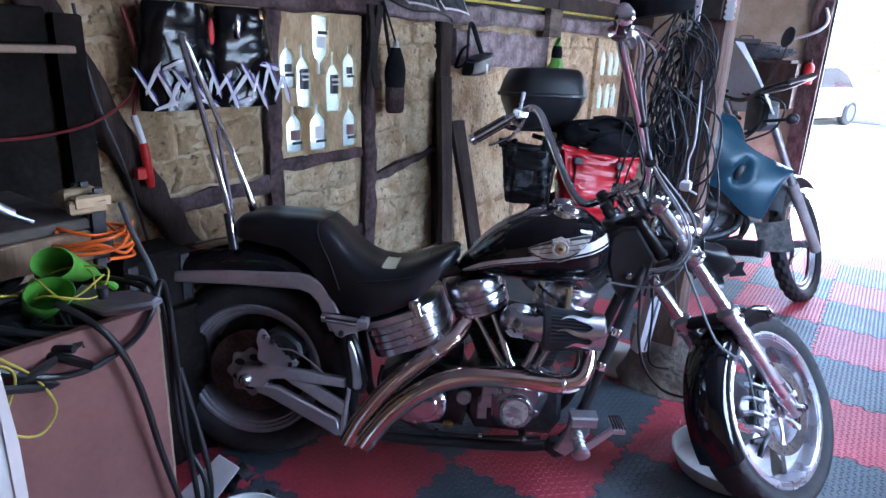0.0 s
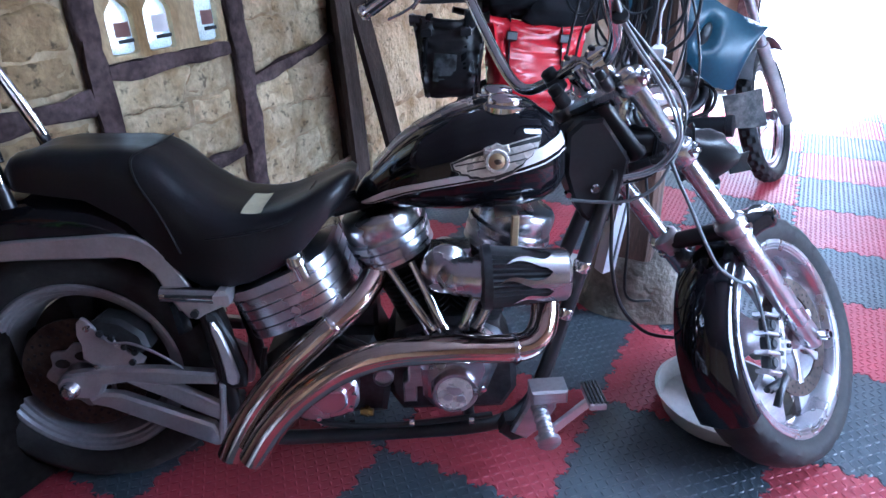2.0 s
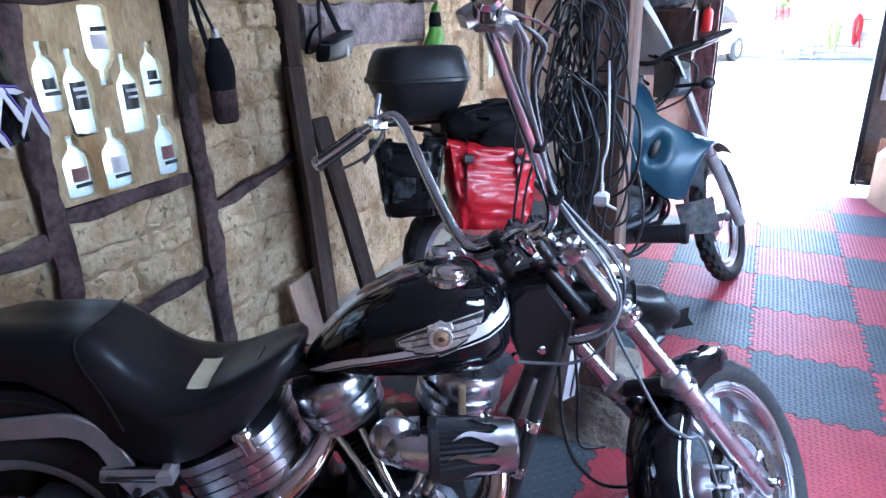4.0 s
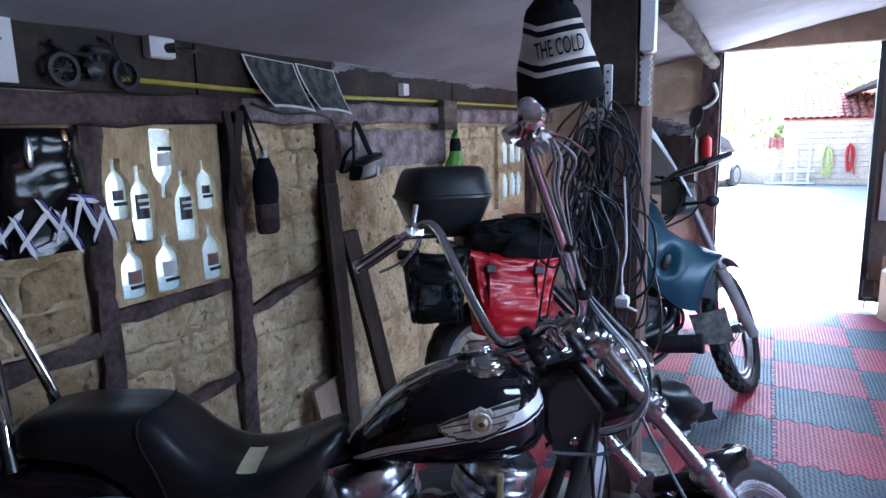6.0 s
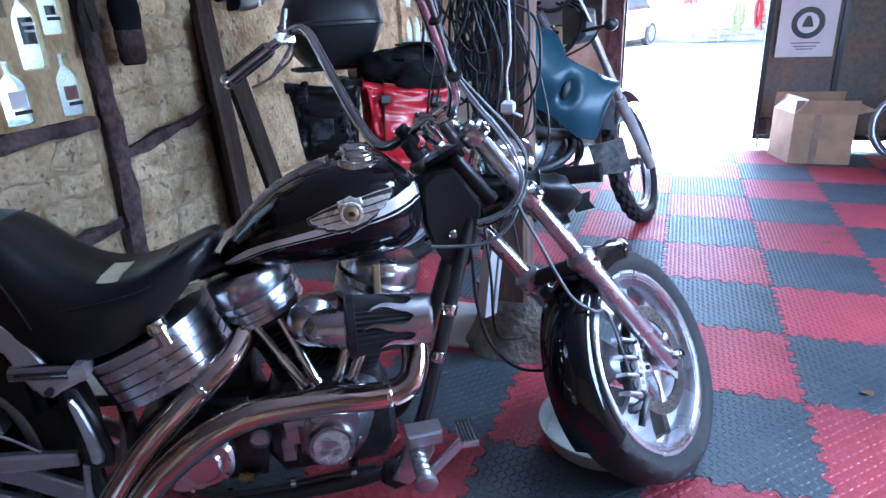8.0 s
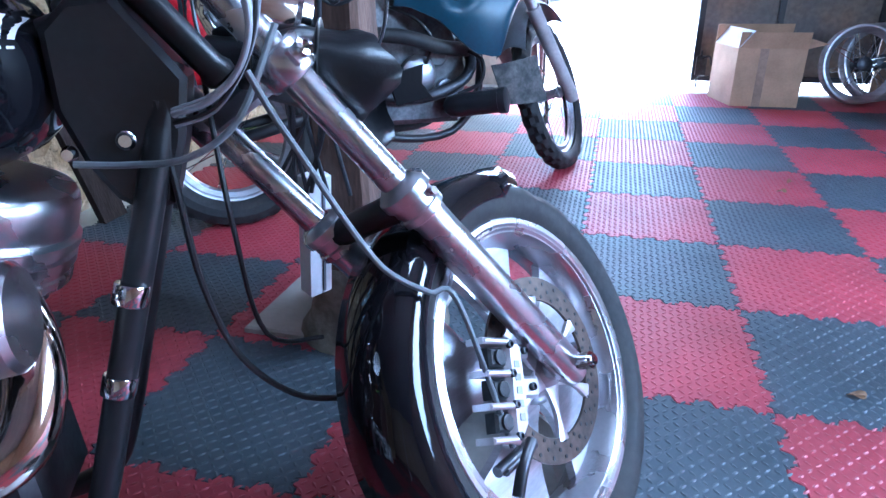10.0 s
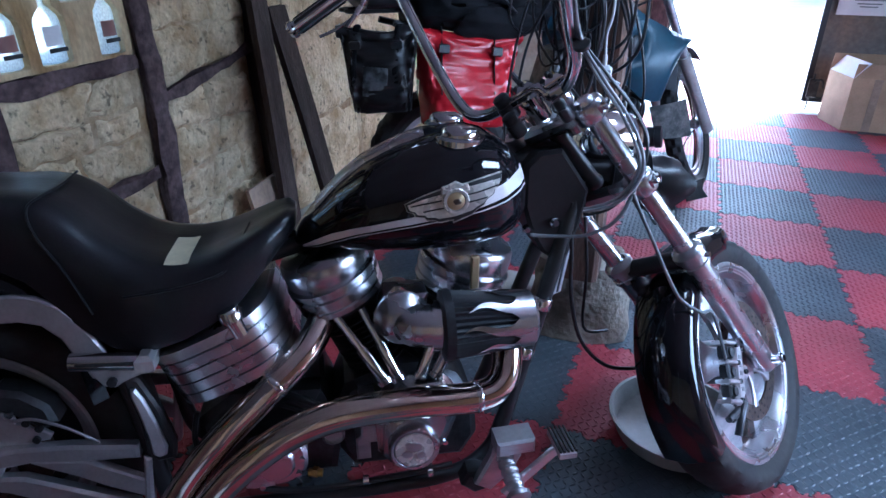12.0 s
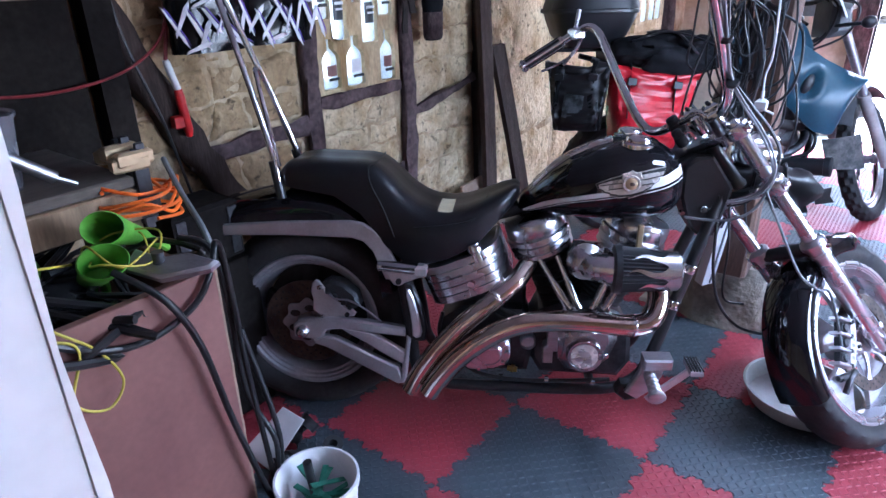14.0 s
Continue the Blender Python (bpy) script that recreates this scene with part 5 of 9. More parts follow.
g = Geo()
for k in range(5):
    rbox(g, (1.134 + 0.008 * k, -0.3, 0.33), (1.138 + 0.008 * k, -0.22, 0.336), 0.001)
tagged(part("tread", g, IRON, ctl), kind="stuff")
g = Geo()
slab(g, [(0.975, 0.215), (0.96, 0.185), (0.99, 0.16), (1.03, 0.17), (1.035, 0.2), (1.0, 0.215)], 0.05, xz(-0.17), 0.006)
part("bracket", g, IRON, ctl)

# front end, turned with the bars
LEG, HALF = Vector((1.283, 0, 0.80)), 0.088


def leg(s, y):
    """The point s metres up the fork leg from the lower yoke's height."""
    return TURNED @ (LEG + AX * s + Vector((0, y, 0)))


AXLE = 0.65
FW = TURNED @ wheel_pose(LEG.x - AX.x * AXLE, LEG.z - AX.z * AXLE)
g = Geo()
half_rim = [(0.25, 0.036), (0.25, 0.046), (0.246, 0.05), (0.238, 0.05), (0.234, 0.047), (0.231, 0.0475), (0.227, 0.043), (0.224, 0.0435), (0.22, 0.036), (0.214, 0.022), (0.208, 0.0)]
lathe(g, half_rim + [(a, -b) for a, b in half_rim[-2::-1]] + [(0.22, -0.02), (0.22, 0.02)], FW, 80, ring=True)
fw = part("front_wheel", g, ALU, chopper, "polished aluminium front wheel", 25)
part("tyre", tyre(0.317, 0.244, 0.125, FW, 108, 0.005), RUBBER, fw)
part("spokes", spokes(0.05, 0.212, 0.036, 0.113, 0.007, 5, FW, 0.012, -0.006), ALU_DULL, fw)
g = Geo()
lathe(g, [(0.0, 0.075), (0.02, 0.075), (0.022, 0.06), (0.04, 0.05), (0.055, 0.03), (0.055, -0.05), (0.0, -0.05)], FW, 32)
part("hub", g, ALU_DULL, fw)
DP = FW @ Matrix.Translation((0, 0, 0.052))
part("brake_disc", disc(0.108, 0.146, 0.005, DP), BRONZE, fw)
tagged(part("disc_hole", dots(0.114, 26, 0.0032, DP @ Matrix.Translation((0, 0, 0.0028)), 3, 0.0115), IRON, fw), kind="stuff")
g = spokes(0.03, 0.113, 0.02, 0.014, 0.004, 6, DP)
tagged(part("disc_carrier", g, ALU_MILL, fw), kind="stuff")
g = Geo()
rings = []
for i in range(29):
    a = radians(72 + 135 * i / 28)
    R = 0.331 + (0.012 if i < 3 else 0)
    w = 0.072 * min(1, 0.55 + i * 0.12)
    out = []
    for th in (0, 0.004):
        u = [(-w, -0.05), (-w * 0.98, -0.022), (-w * 0.8, -0.004), (0, 0.006), (w * 0.8, -0.004), (w * 0.98, -0.022), (w, -0.05)]
        u = [(b * (1 - th * 12 if abs(b) > w * 0.9 else 1), c - th) for b, c in u]
        out += [((R + c) * math.cos(a), (R + c) * math.sin(a), b) for b, c in (u if not th else u[::-1])]
    rings.append(out)
loft(g, rings, FW)
part("front_fender", g, BLACK_PAINT, chopper, "gloss black front fender", 50)
for y in (-HALF, HALF):
    fork = Geo()
    q, h = span(leg(-0.26, y), leg(0.168, y))
    lathe(fork, [(0.0205, 0), (0.0205, h - 0.008), (0.017, h), (0.0, h + 0.002)], q, 20)
    fk = part("fork_tube", fork, ALU, chopper)
    g = Geo()
    q, h = span(leg(-AXLE - 0.03, y), leg(-0.25, y))
    lathe(g, [(0.0, 0), (0.02, 0.002), (0.027, 0.02), (0.0275, h - 0.075), (0.0285, h - 0.06), (0.034, h - 0.056), (0.034, h - 0.046), (0.031, h - 0.044), (0.031, h - 0.028), (0.036, h - 0.026), (0.036, h - 0.012), (0.03, h - 0.006), (0.022, h)], q, 24)
    sl = part("fork_slider", g, ALU, fk, "polished aluminium fork slider")
    g = Geo()
    p, d = leg(-0.285, y), TURNED.to_3x3() @ Vector((0, -1, 0))
    rod(g, p + d * 0.02, p + d * 0.042, 0.006, 8)
    part("bolt", g, CHROME, sl)
for nm, s, t, wd in (("lower_yoke", -0.057, 0.034, 0.036), ("upper_yoke", 0.14, 0.03, 0.034)):
    g = Geo()
    q, h = span(leg(s, 0), leg(s + 0.1, 0))
    e = q.to_3x3().inverted() @ (TURNED.to_3x3() @ Vector((0, 1, 0)))
    ang = math.atan2(e.y, e.x)
    q = q @ Matrix.Rotation(ang, 4, "Z")
    slab(g, [(-0.122, -0.014), (-0.1, -0.022), (-0.07, -0.016), (-0.03, -0.008), (0.03, -0.008), (0.07, -0.016), (0.1, -0.022), (0.122, -0.014), (0.122, 0.016), (0.1, 0.024), (0.05, 0.026), (-0.05, 0.026), (-0.1, 0.024), (-0.122, 0.016)], t, q, 0.008)
    for k in (-HALF, HALF):
        lathe(g, [(0.031, -t / 2 - 0.004), (0.034, -t / 2), (0.034, t / 2), (0.031, t / 2 + 0.004)], q @ Matrix.Translation((k, 0, 0)), 20)
    yk = part(nm, g, ALU, chopper)
    for k in (-0.122, 0.122):
        g = Geo()
        lathe(g, [(0.011, 0), (0.011, 0.01), (0.006, 0.012), (0.006, 0.006), (0, 0.006)], q @ Matrix.Translation((k, 0, 0)) @ Matrix.Rotation(radians(90 if k > 0 else -90), 4, "Y"), 14)
        part("bolt", g, CHROME, yk)
g = Geo()
rod(g, leg(-0.285, -HALF), leg(-0.285, HALF), 0.021, 14)
part("fork_brace", g, BLACK_SATIN, chopper)
g = Geo()
rod(g, leg(-AXLE, -0.14), leg(-AXLE, 0.13), 0.0085, 12)
rod(g, leg(-AXLE, -0.134), leg(-AXLE, -0.112), 0.013, 14)
part("axle", g, CHROME, chopper)

# front caliper
g = Geo()
CP = FW @ Matrix.Rotation(radians(178), 4, "Z") @ Matrix.Translation((0.14, 0, 0.07)) @ Matrix.Rotation(radians(-15), 4, "Z")
slab(g, [(-0.028, -0.072), (0.004, -0.07), (0.008, 0.07), (-0.012, 0.074), (-0.032, 0.05), (-0.036, 0.0), (-0.034, -0.05)], 0.034, CP, 0.008)
rbox(g, (-0.075, -0.02, -0.006), (-0.032, 0.012, 0.008), 0.005, CP)
rbox(g, (-0.06, -0.066, -0.006), (-0.03, -0.046, 0.008), 0.005, CP)
cal2 = part("front_caliper", g, ALU_MILL, chopper, "four-piston alloy brake caliper")
for k in range(4):
    g = Geo()
    rbox(g, (0.0, -0.07 + 0.0435 * k, -0.014), (0.056, -0.061 + 0.0435 * k, 0.022), 0.003, CP)
    part("caliper_rib", g, ALU_MILL, cal2)
for k in range(3):
    g = Geo()
    rbox(g, (0.0, -0.058 + 0.0435 * k, -0.012), (0.036, -0.031 + 0.0435 * k, 0.012), 0.004, CP)
    lathe(g, [(0.011, 0), (0.011, 0.006), (0.007, 0.007), (0.0, 0.004)], CP @ Matrix.Translation((0.016, -0.0445 + 0.0435 * k, 0.01)), 14)
    part("caliper_piston", g, IRON, cal2)
for k in range(5):
    g = Geo()
    rbox(g, (-0.02, -0.04 + 0.018 * k, 0.0172), (-0.008, -0.03 + 0.018 * k, 0.0182), 0.0003, CP)
    part("lettering_bar", g, CAST, cal2)
for x, y in ((-0.055, -0.004), (-0.045, -0.056), (0.0, 0.062), (0.0, -0.062), (0.0, 0.02), (0.0, -0.022)):
    g = Geo()
    lathe(g, [(0.006, 0), (0.006, 0.006), (0.0035, 0.007), (0.003, 0.003), (0, 0.003)], CP @ Matrix.Translation((x, y, 0.008 if x < -0.03 else 0.017)), 10)
    part("bolt", g, STEEL_DARK, cal2)
g = Geo()
for a, b in ((-0.045, 0.028), (-0.058, 0.012)):
    rod(g, CP @ Vector((a, 0.075, -0.004)), CP @ Vector((b, 0.105, -0.004)), 0.008, 10)
tube(g, [CP @ Vector((-0.045, 0.07, 0.004)), CP @ Vector((-0.02, 0.1, 0.004)), CP @ Vector((-0.01, 0.14, -0.004))], 0.009, 10)
part("caliper_hanger", g, STEEL_DARK, chopper)

# headlamp, risers and bars
g = Geo()
q, h = span(TURNED @ Vector((1.30, 0, 0.895)), TURNED @ Vector((1.43, 0, 0.865)))
lathe(g, [(0.0, 0), (0.03, 0.004), (0.052, 0.025), (0.064, 0.06), (0.068, 0.095), (0.074, 0.1), (0.074, 0.115), (0.066, 0.12)], q, 32)
lamp = part("headlamp", g, CHROME, chopper)
g = Geo()
lathe(g, [(0.066, 0.116), (0.05, 0.124), (0.0, 0.13)], q, 28)
part("lens", g, PLASTIC_WHITE, lamp)
UNTURN = BAR_TURN.inverted()
left_bar = [Vector(p) for p in ((1.165, 0.0, 0.985), (1.115, 0.06, 0.945), (1.065, 0.105, 0.915), (1.03, 0.14, 0.93), (0.99, 0.2, 1.0), (0.93, 0.31, 1.14), (0.905, 0.36, 1.195), (0.875, 0.40, 1.213), (0.82, 0.425, 1.185), (0.67, 0.45, 1.088))]
loc = [UNTURN @ p for p in left_bar]
loc[0].y = 0
right_bar = [Vector(p) for p in ((1.165, 0.0, 0.985), (1.18, -0.022, 0.974), (1.198, -0.05, 1.0), (1.199, -0.08, 1.044), (1.18, -0.1, 1.1), (1.144, -0.15, 1.178), (1.072, -0.24, 1.332), (1.043, -0.29, 1.388), (1.03, -0.34, 1.408), (1.016, -0.455, 1.422))]
right_loc = [UNTURN @ p for p in right_bar]
bar = Geo()
tube(bar, [BAR_TURN @ p for p in loc[::-1] + right_loc[1:]], 0.0132, 14, 6)
bars = part("handlebar", bar, CHROME, chopper, "high chrome ape-hanger handlebar")


def bar_at(side, f):
    P = loc if side > 0 else right_loc
    i = min(int(f), len(P) - 2)
    return BAR_TURN @ (P[i] + (P[i + 1] - P[i]) * (f - i))


for side in (1, -1):
    g = Geo()
    q, h = span(bar_at(side, 8.15), bar_at(side, 9.05))
    lathe(g, [(0.016, 0), (0.019, 0.002), (0.019, h - 0.012), (0.022, h - 0.01), (0.0225, h - 0.002), (0.016, h + 0.006), (0.0, h + 0.009)], q, 20)
    grip = part("grip", g, CHROME, bars, "chrome grip with black rubber strips")
    for k in range(6):
        g = Geo()
        rbox(g, (-0.0035, -0.002, 0.01), (0.0035, 0.002, h - 0.02), 0.001, q @ Matrix.Rotation(2 * math.pi * k / 6, 4, "Z") @ Matrix.Translation((0, 0.019, 0)))
        part("rubber_strip", g, RUBBER, grip)
    g = Geo()
    c = bar_at(side, 7.7)
    rbox(g, (-0.02, -0.02, -0.02), (0.022, 0.02, 0.018), 0.007, Matrix.Translation(c) @ Matrix.Rotation(radians(30 * side), 4, "Z"))
    if side < 0:
        blob(g, Matrix.Translation(c + Vector((0.0, -0.01, 0.048))) @ Matrix.Diagonal((0.02, 0.02, 0.02, 1)), 18)
        lathe(g, [(0.012, 0), (0.016, 0.004), (0.012, 0.03)], Matrix.Translation(c + Vector((0, -0.008, 0.015))), 14)
        rbox(g, (-0.02, -0.004, -0.024), (0.03, 0.004, 0.016), 0.002, Matrix.Translation(c + Vector((0.03, 0.015, -0.002))) @ Euler((0.3, 0.5, 0.8)).to_matrix().to_4x4())
        rbox(g, (-0.02, -0.012, -0.016), (0.012, 0.012, 0.014), 0.004, Matrix.Translation(c + Vector((-0.025, -0.02, 0.006))) @ Euler((0.2, -0.5, 0.3)).to_matrix().to_4x4())
    if side > 0:
        rod(g, c + Vector((0, 0.01, 0.015)), c + Vector((0.01, 0.03, 0.075)), 0.008, 10)
        tube(g, [c + Vector((0.02, -0.01, -0.015)), c + Vector((0.0, -0.03, -0.05)), c + Vector((-0.04, -0.045, -0.1))], 0.007, 8, 5, flat=0.6)
    part("control_housing", g, ALU, bars)
    g = Geo()
    if side > 0:
        e = bar_at(side, 8.9)
        f2 = BAR_TURN.to_3x3() @ Vector((0.055, 0.01, -0.03))
        tube(g, [c + f2 * 0.4, c + (e - c) * 0.25 + f2 * 0.95, c + (e - c) * 0.7 + f2 * 1.05, e + f2 * 0.9], 0.006, 8, 5, flat=0.6)
    else:
        tube(g, [c + Vector((0.03, 0.0, 0.01)), (1.1, -0.29, 1.405), (1.14, -0.24, 1.395), (1.178, -0.2, 1.378)], 0.0036, 8, 5, flat=0.7)
    part("lever", g, CHROME, bars)
for y in (-0.045, 0.045):
    g = Geo()
    foot, head = BAR_TURN @ Vector((1.215, y, 0.905)), BAR_TURN @ Vector((1.165, y, 0.985))
    q, h = span(foot, head)
    lathe(g, [(0.024, -0.012), (0.024, 0.004), (0.017, 0.008), (0.016, h * 0.45), (0.021, h * 0.55), (0.021, h - 0.022)], q, 20)
    ri = part("riser", g, CHROME, chopper, "chrome handlebar riser")
    g = Geo()
    rbox(g, (-0.024, -0.02, h - 0.024), (0.024, 0.02, h - 0.001), 0.006, q)
    rbox(g, (-0.024, -0.02, h + 0.001), (0.024, 0.02, h + 0.02), 0.008, q)
    clamp = part("bar_clamp_block", g, CHROME, ri)
    for k in (-0.015, 0.015):
        g = Geo()
        lathe(g, [(0.0055, 0), (0.0055, 0.006), (0.003, 0.007), (0.003, 0.003), (0, 0.003)], q @ Matrix.Translation((k, 0, h + 0.019)), 10)
        part("bolt", g, STEEL_DARK, clamp)
for x, y, z, r, ln, mt in ((1.15, 0.075, 0.94, 0.02, 0.05, IRON), (1.13, 0.03, 0.9, 0.017, 0.045, IRON), (1.175, 0.0, 0.93, 0.016, 0.05, CHROME), (1.2, 0.085, 0.9, 0.015, 0.04, CHROME), (1.17, -0.075, 0.915, 0.013, 0.04, STEEL_DARK)):
    g = Geo()
    q, h = span(BAR_TURN @ Vector((x, y, z)), BAR_TURN @ Vector((x - ln * 0.6, y, z + ln * 0.8)))
    lathe(g, [(r * 0.8, -0.004), (r, 0), (r, h * 0.6), (r * 0.86, h * 0.62), (r * 0.86, h), (r * 0.6, h + 0.004), (0, h + 0.005)], q, 18)
    part("switch_knob", g, mt, chopper)

# cables and hoses
for i, (o, ay) in enumerate(((0.0, 0.0), (0.006, 0.008), (0.013, -0.004), (0.003, -0.012), (0.017, 0.008))):
    g = Geo()
    top = Vector((1.075 + o * 0.6, -0.325 + ay, 1.395))
    tube(g, [top, (1.094 + o * 2.5, -0.285 + ay, 1.36), (1.104 + o * 1.5, -0.235 + ay, 1.3), (1.155 + o * 0.4, -0.158 + ay * 0.4, 1.185), (1.192 + o * 0.4, -0.11 + ay * 0.4, 1.09), (1.232 + o * 1.5, -0.11 + ay, 1.02), (1.28 + o * 2, -0.105 + ay, 0.96), (1.315 + o * 2, -0.11 + ay, 0.9),
             (1.333 + o * 0.6, -0.115 + ay, 0.845), (1.318 + o * 0.3, -0.105 + ay, 0.795), (1.285, -0.09 + ay, 0.765 - o), (1.24, -0.075 + ay * 0.5, 0.75 - o)], 0.0026 if i % 3 else 0.0034, 8, 6)
    part("cable", g, CABLE if i == 2 else CABLE_PALE, chopper)
for x, y, z in ((1.153, -0.16, 1.185), (1.195, -0.12, 1.075)):
    g = Geo()
    q, h = span((x - 0.004, y - 0.006, z + 0.01), (x + 0.004, y + 0.006, z - 0.01))
    lathe(g, [(0.0155, 0.008), (0.0165, 0.009), (0.0165, h - 0.009), (0.0155, h - 0.008)], q, 16)
    part("cable_tie", g, CABLE, chopper)
g = Geo()
tube(g, [(1.13, -0.07, 0.70), (1.185, -0.075, 0.695), (1.25, -0.09, 0.7), (1.31, -0.1, 0.74), leg(-0.02, -0.12)], 0.004, 8)
part("cable", g, CABLE_GREY, chopper)
g = Geo()
tube(g, [(1.325, -0.115, 0.79), (1.345, -0.12, 0.745), (1.373, -0.122, 0.692), (1.41, -0.122, 0.62), (1.447, -0.12, 0.557), (1.475, -0.12, 0.53), (1.51, -0.12, 0.508), (1.547, -0.12, 0.488), CP @ Vector((-0.005, 0.075, 0.0))], 0.004, 8, 6)
part("brake_hose", g, CABLE_GREY, chopper)
g = Geo()
tube(g, [(1.222, -0.052, 0.76), (1.228, -0.055, 0.65), (1.236, -0.052, 0.535), (1.266, -0.05, 0.427), (1.33, -0.045, 0.352), (1.41, -0.03, 0.322), (1.47, 0.0, 0.31)], 0.0046, 8, 6)
part("overflow_hose", g, CABLE, chopper)
g = Geo()
tube(g, [leg(0.0, 0.02), (1.28, -0.02, 0.6), (1.3, 0.02, 0.42), (1.38, 0.06, 0.38)], 0.0036, 8, 6)
part("overflow_hose", g, CABLE, chopper)
g = Geo()
rings = []
P0, P1 = Vector((1.275, 0.05, 0.795)), Vector((1.485, 0.01, 0.775))
side = (P1 - P0).cross(Vector((0, 0, 1))).normalized()
rise = side.cross(P1 - P0).normalized()
for wall in (0, 1):
    for i in (range(16) if not wall else range(15, -1, -1)):
        f = i / 15
        c, r = P0.lerp(P1, f), at(f, [0, 0.3, 0.6, 0.8, 0.92, 1.0], [0.03, 0.038, 0.05, 0.06, 0.058, 0.05]) - 0.005 * wall
        ring = []
        for j in range(28):
            q = 2 * math.pi * j / 28
            lip = 0.05 * max(0.0, f - 0.8) / 0.2
            drop = -0.03 * max(0.0, f - 0.55) / 0.45
            ring.append(tuple(c + side * r * 0.9 * math.cos(q) + rise * (r * math.sin(q) * (1.05 + 0.12 * math.sin(3 * q + 1)) + drop + 0.5 * lip * math.sin(q)) + (P1 - P0).normalized() * lip * 0.5 * (math.sin(2 * q + 0.6) + 0.4 * math.sin(5 * q))))
        rings.append(ring)
loft(g, rings, caps=False)
bag = part("fork_bag", g, LEATHER, chopper, "small black leather fork bag with a wavy open mouth", 70)
for k, (f, r) in enumerate(((0.3, 0.042), (0.66, 0.056))):
    g = Geo()
    c = P0.lerp(P1, f) + rise * (-0.03 * max(0.0, f - 0.55) / 0.45)
    tube(g, [c + side * r * 0.93 * math.cos(a) + rise * r * 1.1 * math.sin(a) for a in [2 * math.pi * j / 12 for j in range(12)]], 0.007, 8, 4, closed=True, flat=0.4)
    part("strap", g, LEATHER, bag)
g = Geo()
slab(g, [(-0.02, -0.02), (0.03, -0.03), (0.024, -0.008), (0.036, 0.014), (-0.015, 0.02)], 0.005, Matrix.Translation((1.515, -0.01, 0.755)) @ Matrix.Rotation(radians(80), 4, "X") @ Matrix.Rotation(radians(20), 4, "Z"), 0.0015)
part("flap", g, LEATHER, bag)


# ---- the enduro behind the post ----
enduro = thing("enduro_motorcycle", pose(-0.123, 1.685, 0, -3, 0, 40), "teal and black enduro motorcycle loaded with luggage", "motorcycle")
GF, GR = wheel_pose(0, 0.345), wheel_pose(-1.48, 0.325)


def wire_wheel(name, R, r, w, m, parent, knob=0.008, dark=False):
    wl = part(name, rim(r, w * 0.45, m, 0.012), ALU_DULL, parent)
    part("tyre", tyre(R - 0.006, r, w, m, 150, 0.0, knob), RUBBER, wl, angle=25)
    g = Geo()
    lathe(g, [(0.0, 0.07), (0.015, 0.07), (0.03, 0.05), (0.022, 0.03), (0.022, -0.03), (0.03, -0.05), (0.015, -0.07), (0.0, -0.07)], m, 20)
    part("hub", g, ALU_DULL, wl)
    g = Geo()
    for i in range(18):
        a, b = 2 * math.pi * i / 18, 2 * math.pi * (i + (1.6 if i % 2 else -1.6)) / 18
        z = 0.04 if i % 4 < 2 else -0.04
        rod(g, m @ Vector((0.028 * math.cos(a), 0.028 * math.sin(a), z)), m @ Vector(((r - 0.03) * math.cos(b), (r - 0.03) * math.sin(b), 0)), 0.002, 5)
    tagged(part("wire_spokes", g, CHROME, wl), kind="stuff")
    return wl


HEAD = Vector((-0.57, 0, 1.19))
ET = Matrix.Rotation(radians(42), 4, HEAD.normalized())
GF = ET @ GF
fwl = wire_wheel("front_wheel", 0.345, 0.28, 0.085, GF, enduro, 0.01)
part("brake_disc", disc(0.09, 0.13, 0.004, GF @ Matrix.Translation((0, 0, -0.06))), STEEL_DARK, fwl)
wire_wheel("rear_wheel", 0.325, 0.235, 0.13, GR, enduro)
for y in (-0.1, 0.1):
    g = Geo()
    rod(g, ET @ Vector((0.012, y, 0.3)), ET @ Vector((-0.27, y, 0.69)), 0.029, 16, 0.03)
    sl = part("fork_slider", g, FORK_GREY, enduro)
    g = Geo()
    rod(g, ET @ Vector((-0.27, y, 0.69)), ET @ Vector((-0.57, y, 1.19)), 0.0215, 14)
    part("fork_tube", g, ALU_DULL, sl)
g = Geo()
rings = []
for i in range(9):
    f = i / 8
    c = Vector((-0.41 + 0.061 * f, -0.2, 0.53 - 0.168 * f))
    rings.append([tuple(c + Vector((0.1 * k / 3, -t - 0.02 * (1 - (k / 3) ** 2) + 0.005 * noise.noise(Vector((k, f * 6, 3))), 0.012 * k / 3 * (1 - f)))) for t, ks in ((0, range(-3, 4)), (-0.006, range(3, -4, -1))) for k in ks])
loft(g, rings)
part("mud_flap", g, DUSTY, enduro, "dusty scratched black mud flap", 60)
g = Geo()
rings = []
for i in range(13):
    f = i / 12
    a = radians(150 - 95 * f)
    c = Vector((0.43 * math.cos(a), 0, 0.345 + 0.43 * math.sin(a)))
    rings.append([tuple(ET @ (c + Vector((0, 0.065 * k / 3, -0.03 * (k / 3) ** 2 - t)))) for t, ks in ((0, range(-3, 4)), (0.005, range(3, -4, -1))) for k in ks])
loft(g, rings)
part("front_fender", g, PLASTIC_GREY, enduro, "grey plastic high front fender", 60)
g = Geo()
rings = []
